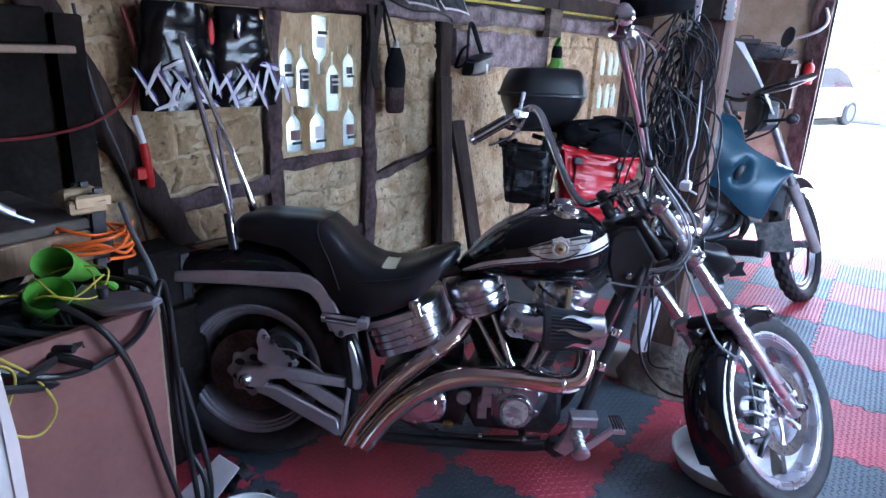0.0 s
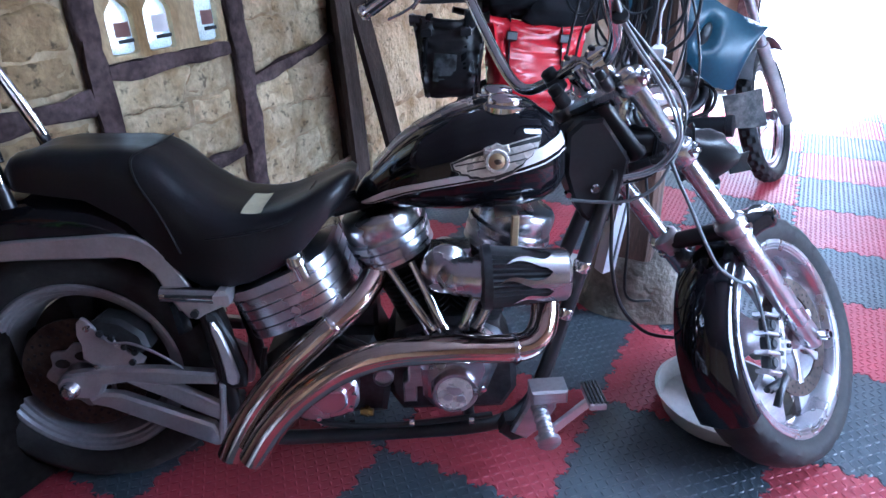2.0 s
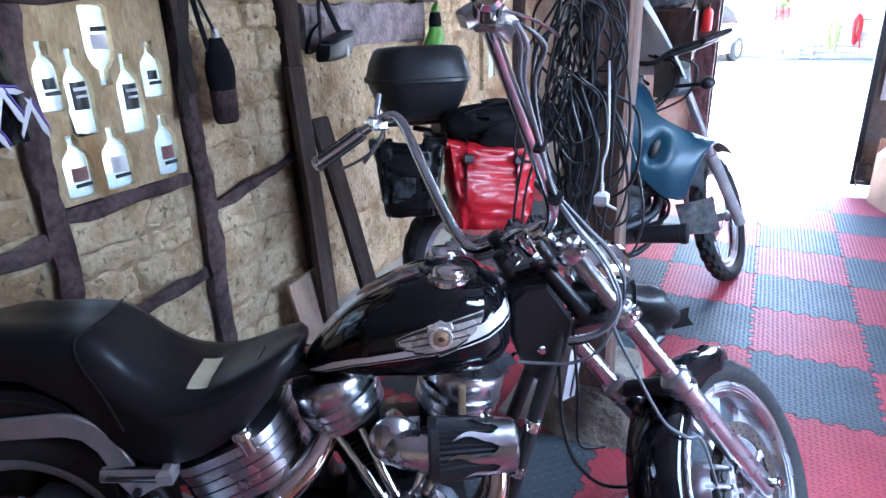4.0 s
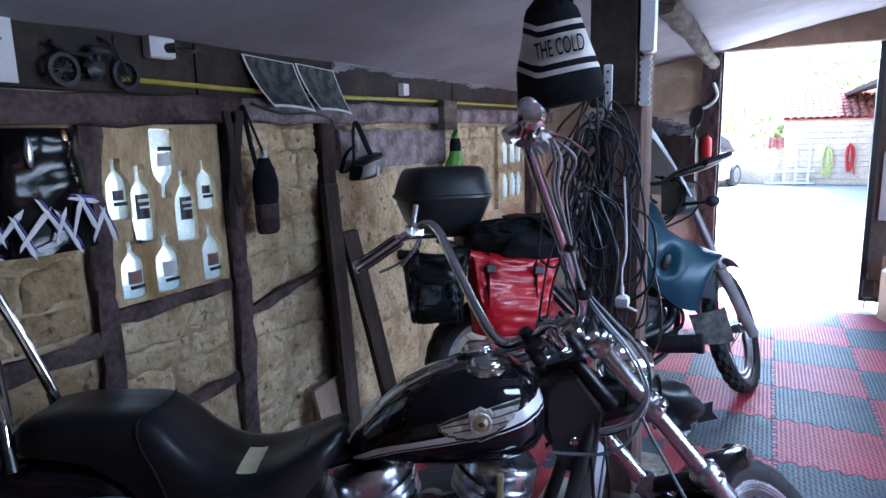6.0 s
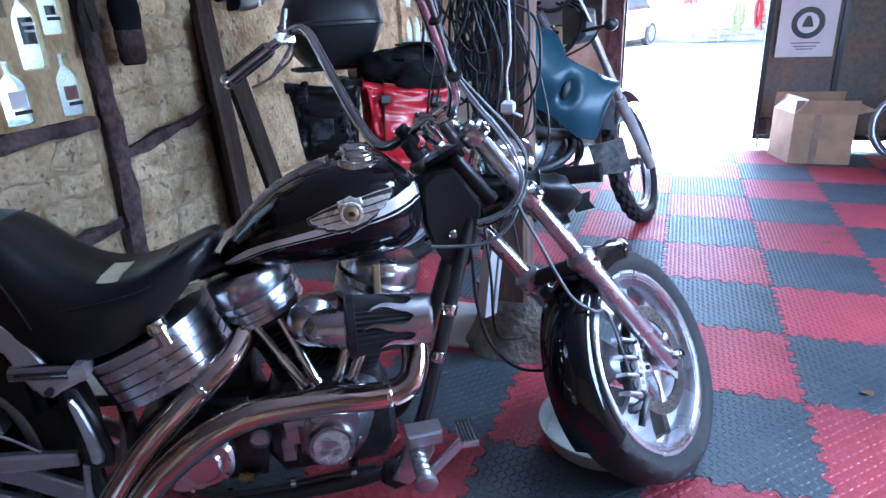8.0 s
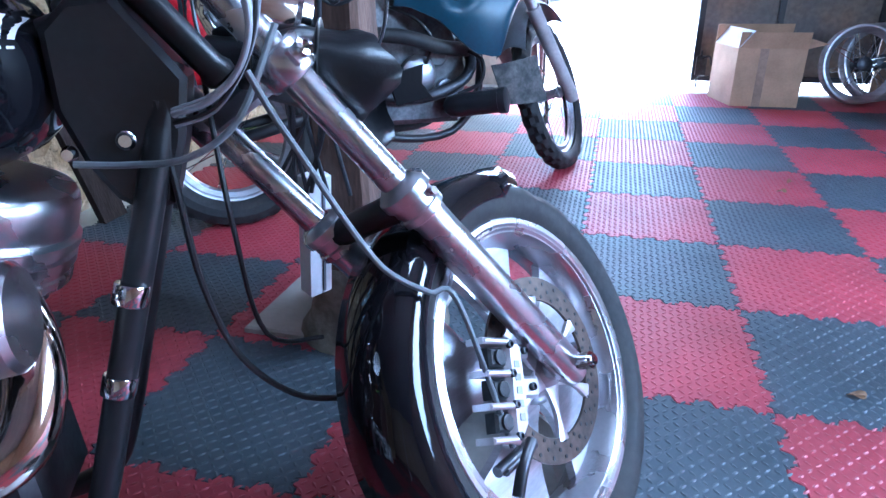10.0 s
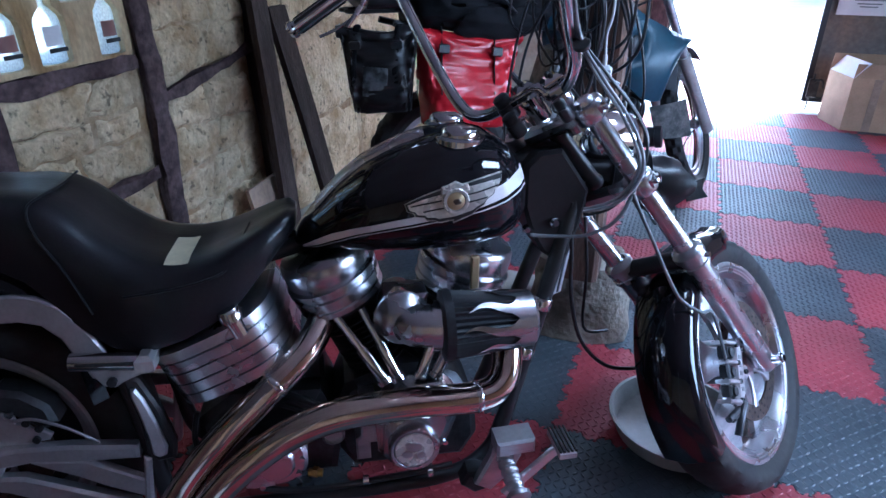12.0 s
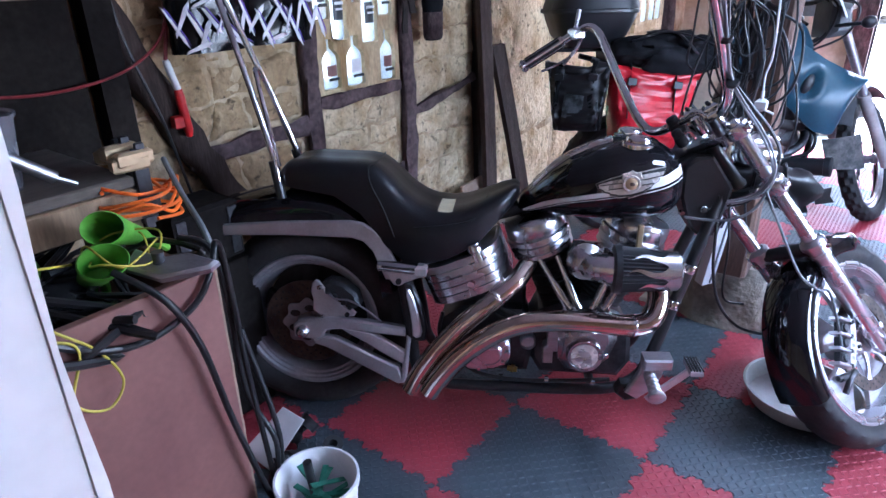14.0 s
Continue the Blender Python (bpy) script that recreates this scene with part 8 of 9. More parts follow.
single("hanging_cable", g, CABLE, "thin dark cable hanging down the clay wall", "cable")

pouch = thing("bottle_pouch", pose(HX + 0.01, -0.075, 1.06), "dark fabric bottle pouch hanging by its strap", "pouch")
g = Geo()
rings = []
for z, w, d in ((0.0, 0.042, 0.03), (0.02, 0.05, 0.036), (0.12, 0.052, 0.038), (0.15, 0.06, 0.04), (0.2, 0.064, 0.038), (0.25, 0.05, 0.032), (0.3, 0.024, 0.02)):
    rings.append([(0.03 + d * math.cos(a), w * math.sin(a), z) for a in [2 * math.pi * j / 20 for j in range(20)]])
loft(g, rings)
part("body", g, CLOTH_BLACK, pouch, angle=60)
g = Geo()
rings = [[(0.03 + (d + 0.003) * math.cos(a), (w + 0.003) * math.sin(a), z) for a in [2 * math.pi * j / 20 for j in range(20)]] for z, w, d in ((0.005, 0.044, 0.032), (0.02, 0.05, 0.036), (0.12, 0.052, 0.038))]
loft(g, rings)
part("base", g, WOOD_PURPLE, pouch)
g = Geo()
lathe(g, [(0.014, 0.29), (0.014, 0.325), (0.011, 0.33), (0.0, 0.331)], Matrix.Translation((0.03, 0.0, 0)), 14)
part("cap", g, PLASTIC_WHITE, pouch)
g = Geo()
tube(g, [(0.03, -0.035, 0.24), (0.015, -0.055, 0.38), (0.0, -0.06, 0.5), (0.012, -0.05, 0.46), (0.03, -0.02, 0.36), (0.042, 0.05, 0.2)], 0.013, 8, flat=0.3)
part("strap", g, CLOTH_BLACK, pouch)
strap = thing("hanging_strap", pose(HX - 0.005, -0.2, 1.04), "frayed dark brown webbing strap hanging on a post", "strap")
for k, (y, ln, w) in enumerate(((-0.022, 0.44, 0.016), (0.018, 0.36, 0.02))):
    g = Geo()
    rings = []
    for i in range(15):
        f = i / 14
        c = Vector((0.014 + 0.006 * k + 0.006 * math.sin(f * 6 + k), y + 0.012 * math.sin(f * 4 + 2 * k) + 0.006 * noise.noise(Vector((f * 8, k, 4))), 0.5 - ln * f))
        wf = w * (1 + 0.3 * noise.noise(Vector((f * 10, k * 3, 7))))
        rings.append([tuple(c + Vector((a * 0.004, b * wf, 0))) for a, b in ((-1, -1), (1, -1), (1.5, 0), (1, 1), (-1, 1))])
    loft(g, rings)
    part("webbing", g, SOOT_BROWN, strap, angle=60)

cap_bag = thing("camera_bag", pose(HX + 0.02, 0.61, 1.27), "small black zip bag hanging by its strap", "bag")
g = Geo()
rings = []
for i in range(9):
    f = i / 8
    swell = 0.6 + 0.4 * math.sin(math.pi * (0.12 + 0.76 * f)) ** 0.5
    rings.append([(0.042 + 0.044 * swell * math.copysign(abs(math.cos(a)) ** 0.55, math.cos(a)), -0.085 + 0.19 * f + 0.02 * math.sin(a), 0.062 * swell * (0.8 + 0.25 * f) * math.copysign(abs(math.sin(a)) ** 0.55, math.sin(a)) + 0.03 * f + 0.006 * noise.noise(Vector((f * 5, a, 2)))) for a in [2 * math.pi * j / 24 for j in range(24)]])
loft(g, rings)
part("body", g, PLASTIC_BLACK, cap_bag, angle=50)
g = Geo()
tube(g, [(0.03, -0.085, 0.03), (0.088, -0.07, 0.028), (0.092, 0.0, 0.043), (0.088, 0.085, 0.056), (0.04, 0.11, 0.06)], 0.004, 6)
part("zip", g, CABLE_GREY, cap_bag)
g = Geo()
tube(g, [(0.03, -0.08, 0.03), (0.0, -0.03, 0.2), (0.0, 0.0, 0.225), (0.02, 0.02, 0.16), (0.04, 0.07, 0.05)], 0.014, 8, flat=0.3)
tube(g, [(0.03, -0.09, 0.02), (0.02, -0.17, 0.0), (0.02, -0.13, 0.08), (0.02, -0.06, 0.12)], 0.014, 8, flat=0.3)
part("strap", g, CLOTH_BLACK, cap_bag)
g = Geo()
rbox(g, (0.083, 0.03, -0.03), (0.088, 0.05, 0.02), 0.001)
part("tag", g, PLASTIC_WHITE, cap_bag)
gloves = thing("hi_vis_glove", pose(HX + 0.03, 1.66, 1.18), "lime and black work glove hanging on the wall", "glove")
g = Geo()
rings = []
for z, w, d in ((0.0, 0.085, 0.03), (0.05, 0.1, 0.045), (0.1, 0.085, 0.04), (0.14, 0.05, 0.03), (0.2, 0.032, 0.022), (0.26, 0.03, 0.016)):
    rings.append([(d * math.cos(a) * (1 + 0.5 * noise.noise(Vector((math.sin(a) * 3, z * 12, 6)))), w * math.sin(a) * (1 + 0.25 * noise.noise(Vector((math.cos(a) * 2, z * 9, 3)))) + 0.1 * z, z + 0.03 * math.sin(a)) for a in [2 * math.pi * j / 24 for j in range(24)]])
loft(g, rings)
part("body", g, LIME, gloves, angle=40)
g = Geo()
rings = [[(d * math.cos(a) + 0.003, w * math.sin(a) + 0.025, z) for a in [2 * math.pi * j / 14 for j in range(14)]] for z, w, d in ((0.15, 0.046, 0.034), (0.19, 0.05, 0.034), (0.23, 0.036, 0.026))]
loft(g, rings)
part("cuff", g, CLOTH_BLACK, gloves)
g = Geo()
rings = [[(HX + 0.014 + 0.02 * a, 1.63 + 0.1 * b, 1.5 + 0.12 * c) for a, b in ((-1, -1), (1, -0.9), (1, 0.9), (-1, 1))] for c in (-0.3, 0.2, 0.7, 1.2)]
loft(g, rings)
single("beam_block", g, BARK, "weathered grey wood block nailed over the beam", "block")
sock = thing("power_socket", pose(WX + 0.02, -0.47, 1.74), "white surface-mounted power socket with a black plug", "socket")
g = Geo()
rbox(g, (0, -0.05, -0.035), (0.035, 0.05, 0.035), 0.006)
part("box", g, PLASTIC_WHITE, sock)
g = Geo()
rod(g, (0.03, 0.02, 0), (0.07, 0.03, 0.0), 0.016, 12)
tube(g, [(0.07, 0.03, 0), (0.08, 0.08, -0.01), (0.05, 0.13, 0.01), (0.02, 0.2, 0.02)], 0.006, 8)
part("plug", g, PLASTIC_BLACK, sock)
g = Geo()
tube(g, [(WX + 0.025, -0.62, 1.632), (WX + 0.03, 0.3, 1.62), (WX + 0.028, 1.3, 1.635), (WX + 0.03, 3.2, 1.65)], 0.009, 8)
single("yellow_tube", g, YELLOW, "yellow plastic tube fixed along the top boards", "tube")
g = Geo()
tube(g, [(WX + 0.06, -0.08, 1.57), (WX + 0.055, 0.1, 1.535), (WX + 0.058, 0.3, 1.54), (WX + 0.055, 0.42, 1.52), (WX + 0.06, 0.44, 1.5)], 0.006, 7)
single("black_cable_run", g, CABLE, "black cable pinned along the top beam", "cable")
g = Geo()
rbox(g, (WX + 0.012, 1.12, 1.655), (WX + 0.05, 1.18, 1.72), 0.005)
single("junction_box", g, PLASTIC_WHITE, "small white junction box on the top boards", "box")
for y0, y1, z0, z1, cv, lab in ((-0.09, 0.215, 1.565, 1.76, 0.07, "curled dark motorcycle photo on the top boards"), (0.225, 0.5, 1.56, 1.752, 0.06, "second dark photo pinned beside the first")):
    photo = thing("wall_photo", pose(WX + 0.034, y0, z0), lab, "photo", "photos on the boards")
    for nm, mt, edge, off in (("paper", PAPER, 0.0, 0.0), ("print", PHOTO, 0.035, 0.0016)):
        g = Geo()
        n = 10
        vs = []
        for i in range(n + 1):
            for j in range(n + 1):
                a, b = edge + (1 - 2 * edge) * i / n, edge * 1.6 + (1 - 2.2 * edge) * j / n
                vs.append((off + cv * (1 - b) ** 2 * (1.1 - 0.5 * a), (y1 - y0) * a + 0.085 * (1 - b), (z1 - z0) * b - 0.012 * a - 0.03 * (1 - b) * (a - 0.5) ** 2))
        m2 = (n + 1) ** 2
        g.add(vs + [(x + 0.0012, y, z) for x, y, z in vs], [(q * m2 + i * (n + 1) + j, q * m2 + (i + 1) * (n + 1) + j, q * m2 + (i + 1) * (n + 1) + j + 1, q * m2 + i * (n + 1) + j + 1) for q in (0, 1) for i in range(n) for j in range(n)])
        part(nm, g, mt, photo, angle=60)
g = Geo()
rr = random.Random(31)
for y in [0.5 + 0.06 * k for k in range(34)]:
    d = 0.012 + 0.05 * max(0.0, noise.noise(Vector((y * 3.1, 4, 1)))) + rr.uniform(0, 0.008)
    zc = ceil_z(WX + 0.03) + 0.004
    g.add([(WX + 0.02, y, zc - d), (WX + 0.02, y + 0.06, zc - d + rr.uniform(-0.006, 0.006)), (WX + 0.05, y + 0.06, zc - d * 0.4), (WX + 0.05, y, zc - d * 0.4), (WX + 0.03, y, zc + 0.01), (WX + 0.03, y + 0.06, zc + 0.01)], [(0, 1, 2, 3), (3, 2, 5, 4), (0, 4, 5, 1), (0, 3, 4), (1, 5, 2)])
single("torn_sheet_edge", g, CEIL, "torn crumpled edge of the sheet ceiling", "sheet", kind="structure", angle=60)
pst = thing("wall_poster", pose(WX + 0.018, -1.06, 1.72), "white paper poster with a dark picture", "poster")
g = Geo()
rbox(g, (0, -0.16, -0.12), (0.002, 0.13, 0.14), 0.0005)
part("sheet", g, PAPER, pst)
g = Geo()
rbox(g, (0.002, -0.15, -0.08), (0.003, 0.03, 0.1), 0.0003)
part("picture", g, PHOTO, pst)
g = Geo()
for k in range(3):
    rbox(g, (0.002, 0.05, 0.06 - 0.035 * k), (0.003, 0.1, 0.068 - 0.035 * k), 0.0002)
part("text_bars", g, CABLE_GREY, pst)
toy = thing("model_motorcycle", pose(WX + 0.05, -0.72, 1.592, 0, 0, 90), "dusty dark wire model motorcycle on the beam", "model")
for x in (-0.1, 0.1):
    g = Geo()
    lathe(g, [(0.036, -0.01), (0.048, -0.01), (0.048, 0.01), (0.036, 0.01)], wheel_pose(x, 0.05), 24, ring=True)
    w2 = part("wheel", g, IRON, toy)
    g = Geo()
    for i in range(6):
        a = math.pi * i / 6
        rod(g, (x - 0.038 * math.cos(a), 0, 0.05 - 0.038 * math.sin(a)), (x + 0.038 * math.cos(a), 0, 0.05 + 0.038 * math.sin(a)), 0.0015, 5)
    part("spokes", g, STEEL_DARK, w2)
g = Geo()
blob(g, Matrix.Translation((0.025, 0, 0.115)) @ Matrix.Diagonal((0.042, 0.016, 0.018, 1)), 14, 0.15, 3)
part("tank", g, IRON, toy)
g = Geo()
tube(g, [(-0.13, 0, 0.125), (-0.09, 0, 0.105), (-0.03, 0, 0.098), (0.0, 0, 0.108)], 0.013, 8, flat=0.6)
part("saddle", g, IRON, toy)
g = Geo()
blob(g, Matrix.Translation((0.0, 0, 0.062)) @ Matrix.Diagonal((0.034, 0.018, 0.03, 1)), 12, 0.4, 5)
for dx in (-0.014, 0.016):
    rod(g, (dx * 0.5, 0, 0.07), (dx, 0, 0.1), 0.01, 8)
part("engine", g, IRON, toy)
g = Geo()
tube(g, [(-0.1, 0.014, 0.05), (-0.02, 0.014, 0.04), (0.03, 0.012, 0.05), (0.06, 0.0, 0.118)], 0.004, 6)
tube(g, [(0.1, 0.014, 0.05), (0.075, 0.014, 0.11), (0.062, 0.012, 0.14), (0.045, 0.035, 0.16)], 0.004, 6)
tube(g, [(0.1, -0.014, 0.05), (0.075, -0.014, 0.11), (0.062, -0.012, 0.14), (0.045, -0.035, 0.16)], 0.004, 6)
tube(g, [(0.02, 0.022, 0.07), (0.03, 0.026, 0.035), (-0.06, 0.028, 0.03), (-0.14, 0.028, 0.038)], 0.006, 6)
part("wire_frame", g, IRON, toy)

# ---- workbench corner ----
WHITE_EDGE = (-0.445, -2.335)
g = Geo()
rings = [[(WHITE_EDGE[0], WHITE_EDGE[1], z), (-0.475, -2.34, z), (-0.66, -3.35, z), (-0.63, -3.355, z)] for z in (0.0, 0.6, 1.32)]
loft(g, rings)
cupboard = thing("white_cupboard_side", pose(0, 0, 0), "scuffed white painted cupboard side panel", "panel")
part("panel", g, WHITE_WALL, cupboard, angle=30)
g = Geo()
loft(g, [[(WHITE_EDGE[0] + 0.002, WHITE_EDGE[1] + 0.0005, z), (-0.476, -2.3385, z), (-0.474, -2.331 - 0.002 * math.sin(z * 17), z), (WHITE_EDGE[0] + 0.003, -2.328 - 0.003 * math.sin(z * 23), z)] for z in [1.32 * k / 24 for k in range(25)]])
part("edge_strip", g, PAPER, cupboard, "chipped pale edging strip", 30)
cab = thing("chipboard_cabinet", pose(0, 0, 0), "brown faced chipboard cabinet with a chipped edge", "cabinet")
g = Geo()
rbox(g, (-1.172, -2.6, 0.002), (-1.15, -1.79, 0.80), 0.002)
part("front_panel", g, BROWN_BOARD, cab)
g = Geo()
rings = []
for i in range(24):
    z = 0.002 + 0.798 * i / 23
    c = 0.004 * noise.noise(Vector((z * 30, 0, 0)))
    rings.append([(-1.172, -1.7895, z), (-1.1505 + c, -1.7895, z), (-1.1505 + c, -1.784, z), (-1.172, -1.784, z)])
loft(g, rings)
part("raw_edge", g, PLY, cab)
for lo, hi in (((-1.7, -1.81, 0.002), (-1.174, -1.79, 0.79)), ((-1.7, -2.6, 0.002), (-1.174, -2.58, 0.79)), ((-1.7, -2.6, 0.66), (-1.174, -1.81, 0.68))):
    g = Geo()
    rbox(g, lo, hi, 0.002)
    part("board", g, BROWN_BOARD, cab)
g = Geo()
rbox(g, (-1.152, -2.62, 0.0), (-1.128, -2.15, 0.83), 0.003)
part("pine_batten", g, WOOD_RAW, cab)

pile = thing("cable_pile", pose(-1.35, -2.05, 0.685), "heap of black leads on top of the cabinet", "cables")
for i in range(16):
    g = Geo()
    cx, cy = rnd.uniform(-0.2, 0.12), rnd.uniform(-0.3, 0.2)
    pts = []
    for k in range(6):
        pts.append((cx + rnd.uniform(-0.16, 0.16), cy + rnd.uniform(-0.16, 0.16), 0.02 + rnd.uniform(0, 0.13)))
    tube(g, pts, rnd.choice((0.006, 0.007, 0.009)), 7, 6)
    part("lead", g, CABLE, pile)
g = Geo()
for k in range(12):
    blob(g, Matrix.Translation((rnd.uniform(-0.25, 0.1), rnd.uniform(-0.4, 0.12), rnd.uniform(0.0, 0.09))) @ Matrix.Diagonal((0.09, 0.1, 0.05, 1)), 12, 0.6, k * 5)
tagged(part("dark_cloth", g, CLOTH_BLACK, pile, angle=70), kind="stuff")


def cord(name, label, material, r, seed, n, cx, cy, z, spread, group=""):
    rr, pts = random.Random(seed), []
    for k in range(n):
        a = k * 1.1
        pts.append((cx + spread * math.cos(a) * rr.uniform(0.5, 1), cy + spread * math.sin(a) * rr.uniform(0.5, 1), z + rr.uniform(0, 0.05) + 0.002 * k))
    g = Geo()
    tube(g, pts, r, 7, 6)
    return single(name, g, material, label, "cord", None, group)


cord("extension_lead", "coiled orange extension cord on the bench", ORANGE, 0.0045, 3, 34, -1.5, -1.74, 0.815, 0.11)
cord("string_tangle", "thin yellow cord tangled over the cabinet", YELLOW, 0.0022, 4, 13, -1.27, -1.92, 0.82, 0.1)
g = Geo()
tube(g, [(-1.3, -2.0, 0.85), (-1.2, -2.16, 0.91), (-1.14, -2.25, 0.88), (-1.13, -2.19, 0.81), (-1.12, -2.12, 0.8), (-1.125, -2.09, 0.76), (-1.125, -2.12, 0.67), (-1.12, -2.07, 0.63), (-1.125, -2.03, 0.67), (-1.125, -2.06, 0.75), (-1.13, -2.12, 0.82), (-1.2, -2.16, 0.87)], 0.0026, 8, 7)
single("string_loop", g, YELLOW, "loop of thin yellow cord hanging off the cabinet", "cord")
for k, (pts, r) in enumerate((([(-1.2, -1.97, 0.85), (-1.12, -1.92, 0.79), (-1.115, -1.87, 0.66), (-1.12, -1.83, 0.45), (-1.11, -1.79, 0.25), (-1.1, -1.75, 0.08), (-1.16, -1.72, 0.02)], 0.0075),
                              ([(-1.3, -2.2, 0.84), (-1.14, -2.1, 0.77), (-1.125, -1.98, 0.725), (-1.13, -1.86, 0.75), (-1.14, -1.80, 0.81), (-1.16, -1.77, 0.85), (-1.17, -1.75, 0.78), (-1.16, -1.745, 0.5), (-1.15, -1.73, 0.2), (-1.2, -1.7, 0.02)], 0.007),
                              ([(-1.25, -1.8, 0.85), (-1.18, -1.76, 0.8), (-1.19, -1.74, 0.45), (-1.13, -1.72, 0.3), (-1.16, -1.72, 0.12), (-1.14, -1.7, 0.3), (-1.2, -1.72, 0.6)], 0.007))):
    g = Geo()
    tube(g, pts, r, 9, 7)
    single("power_lead", g, CABLE, "thick black power lead hanging down the cabinet", "cable", None, "leads on the cabinet")
g = Geo()
tube(g, [(-1.5, -1.66, 0.95), (-1.38, -1.7, 0.9), (-1.24, -1.74, 0.84), (-1.2, -1.75, 0.76)], 0.007, 8)
single("grey_hose", g, CABLE_GREY, "grey hose arching over the bench clutter", "hose")
for k, (x, y, z, rx, rz, s) in enumerate(((-1.27, -1.98, 0.86, 55, 20, 1.0), (-1.33, -1.9, 0.9, 60, -25, 1.0), (-1.4, -2.12, 0.86, 85, 60, 0.9))):
    gv = thing("rubber_glove", pose(x - 0.02, y + 0.025, z - 0.035, rx, 0, rz + 60) @ Matrix.Scale(0.82, 4), "bright lime green rubber glove with open cuff", "glove", "lime gloves")
    g = Geo()
    rings = []
    for z1, w, d, in_ in ((-0.12, 0.03, 0.02, 0), (-0.08, 0.045, 0.025, 0), (0.0, 0.05, 0.035, 0), (0.07, 0.06, 0.045, 0), (0.075, 0.057, 0.042, 1), (0.0, 0.045, 0.03, 1), (-0.05, 0.03, 0.015, 1)):
        rings.append([(w * math.cos(a), d * math.sin(a), z1) for a in [2 * math.pi * j / 20 for j in range(20)]])
    loft(g, rings)
    part("cuff", g, LIME, gv, angle=60)
    for f in range(3):
        g = Geo()
        tube(g, [(-0.02 + 0.02 * f, 0, -0.11), (-0.03 + 0.03 * f, -0.01, -0.16), (-0.035 + 0.035 * f, -0.02, -0.2)], 0.012, 8)
        part("finger", g, LIME, gv)
tool = thing("jump_lead_clamp", pose(-1.17, -1.87, 0.835, 0, 0, 30), "grey metal welding clamp on the cabinet edge", "clamp")
g = Geo()
slab(g, [(-0.09, -0.02), (0.0, -0.045), (0.09, -0.012), (0.1, 0.01), (0.03, 0.03), (-0.02, 0.015), (-0.09, 0.035)], 0.022, Matrix.Rotation(radians(20), 4, "X"), 0.006)
part("jaw", g, ALU_DULL, tool)
g = Geo()
rod(g, (-0.02, -0.005, -0.01), (-0.02, -0.005, 0.03), 0.012, 12)
part("spring", g, STEEL_DARK, tool)

bench = thing("workbench", pose(0, 0, 0), "rough pine workbench cluttered with tools", "workbench")
for lo, hi, nm, mt in (((-1.95, -2.7, 0.9), (-1.5, -1.745, 0.928), "top", GREY_WOOD), ((-1.512, -2.7, 0.82), (-1.488, -1.75, 0.9), "apron", WOOD_RAW), ((-1.95, -1.775, 0.82), (-1.512, -1.752, 0.9), "apron", WOOD_RAW), ((-1.58, -1.84, 0.0), (-1.52, -1.78, 0.9), "leg", WOOD_RAW), ((-1.58, -2.7, 0.0), (-1.52, -2.64, 0.9), "leg", WOOD_RAW)):
    g = Geo()
    rbox(g, lo, hi, 0.004)
    part(nm, g, mt, bench)
tub = thing("plastic_tub", pose(-1.64, -2.0, 0.93), "cloudy translucent plastic tub on the workbench", "tub")
g = Geo()
lathe(g, [(0.0, 0.003), (0.07, 0.003), (0.088, 0.16), (0.094, 0.162), (0.094, 0.17), (0.084, 0.17), (0.067, 0.008), (0.0, 0.008)], None, 28)
part("wall", g, TUB, tub)
for k in range(5):
    c = thing("bar_clamp", pose(-1.5 - 0.042 * (k // 2), -1.727 + 0.012 * (k % 2), 0.79 + 0.012 * (k % 3), 0, 0, -8 + 7 * k), "black and yellow bar clamp gripping the bench end", "clamp", "bar clamps")
    g = Geo()
    rbox(g, (-0.006, -0.01, 0), (0.006, 0.01, 0.2), 0.002)
    part("bar", g, STEEL_DARK, c)
    g = Geo()
    rbox(g, (-0.014, -0.06, 0.15), (0.014, 0.025, 0.185), 0.006)
    part("jaw", g, TAN, c)
    g = Geo()
    rbox(g, (-0.011, -0.03, 0.03), (0.011, 0.02, 0.075), 0.004)
    part("pad", g, PLASTIC_BLACK, c)
g = Geo()
rod(g, (-1.55, -2.2, 1.2), (-1.53, -1.9, 0.96), 0.014, 12)
rod(g, (-1.53, -1.9, 0.96), (-1.525, -1.86, 0.936), 0.006, 8)
single("grease_gun", g, ALU_DULL, "grey metal grease gun leaning on the tub", "grease gun")
g = Geo()
rbox(g, (-1.95, -2.7, 1.315), (-1.72, -1.615, 1.335), 0.003)
single("wall_shelf", g, PLY, "thin pale shelf board in the dark corner", "shelf")
g = Geo()
for k in range(8):
    rbox(g, (-1.93, -2.65 + 0.125 * k, 1.337), (-1.76, -2.54 + 0.125 * k, 1.4 + 0.03 * (k % 3)), 0.006)
single("shelf_boxes", g, SHADED_WOOD, "row of dark boxes on the thin shelf", "boxes", kind="stuff")
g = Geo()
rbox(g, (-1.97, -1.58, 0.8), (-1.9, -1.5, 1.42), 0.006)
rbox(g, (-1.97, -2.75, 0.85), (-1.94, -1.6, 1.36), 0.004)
single("bench_back_board", g, SHADED_WOOD, "dark boards behind the workbench", "boards", kind="structure")
sticks = thing("drill_case", pose(-1.72, -1.5, 0.0), "black tool case on a dark stand", "tool case")
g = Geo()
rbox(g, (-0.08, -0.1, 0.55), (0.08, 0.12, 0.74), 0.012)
part("shell", g, SHADED_WOOD, sticks)
for y in (-0.09, 0.08):
    g = Geo()
    rbox(g, (0.081, y, 0.57), (0.086, y + 0.03, 0.72), 0.003)
    part("catch", g, STEEL_DARK, sticks)
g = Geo()
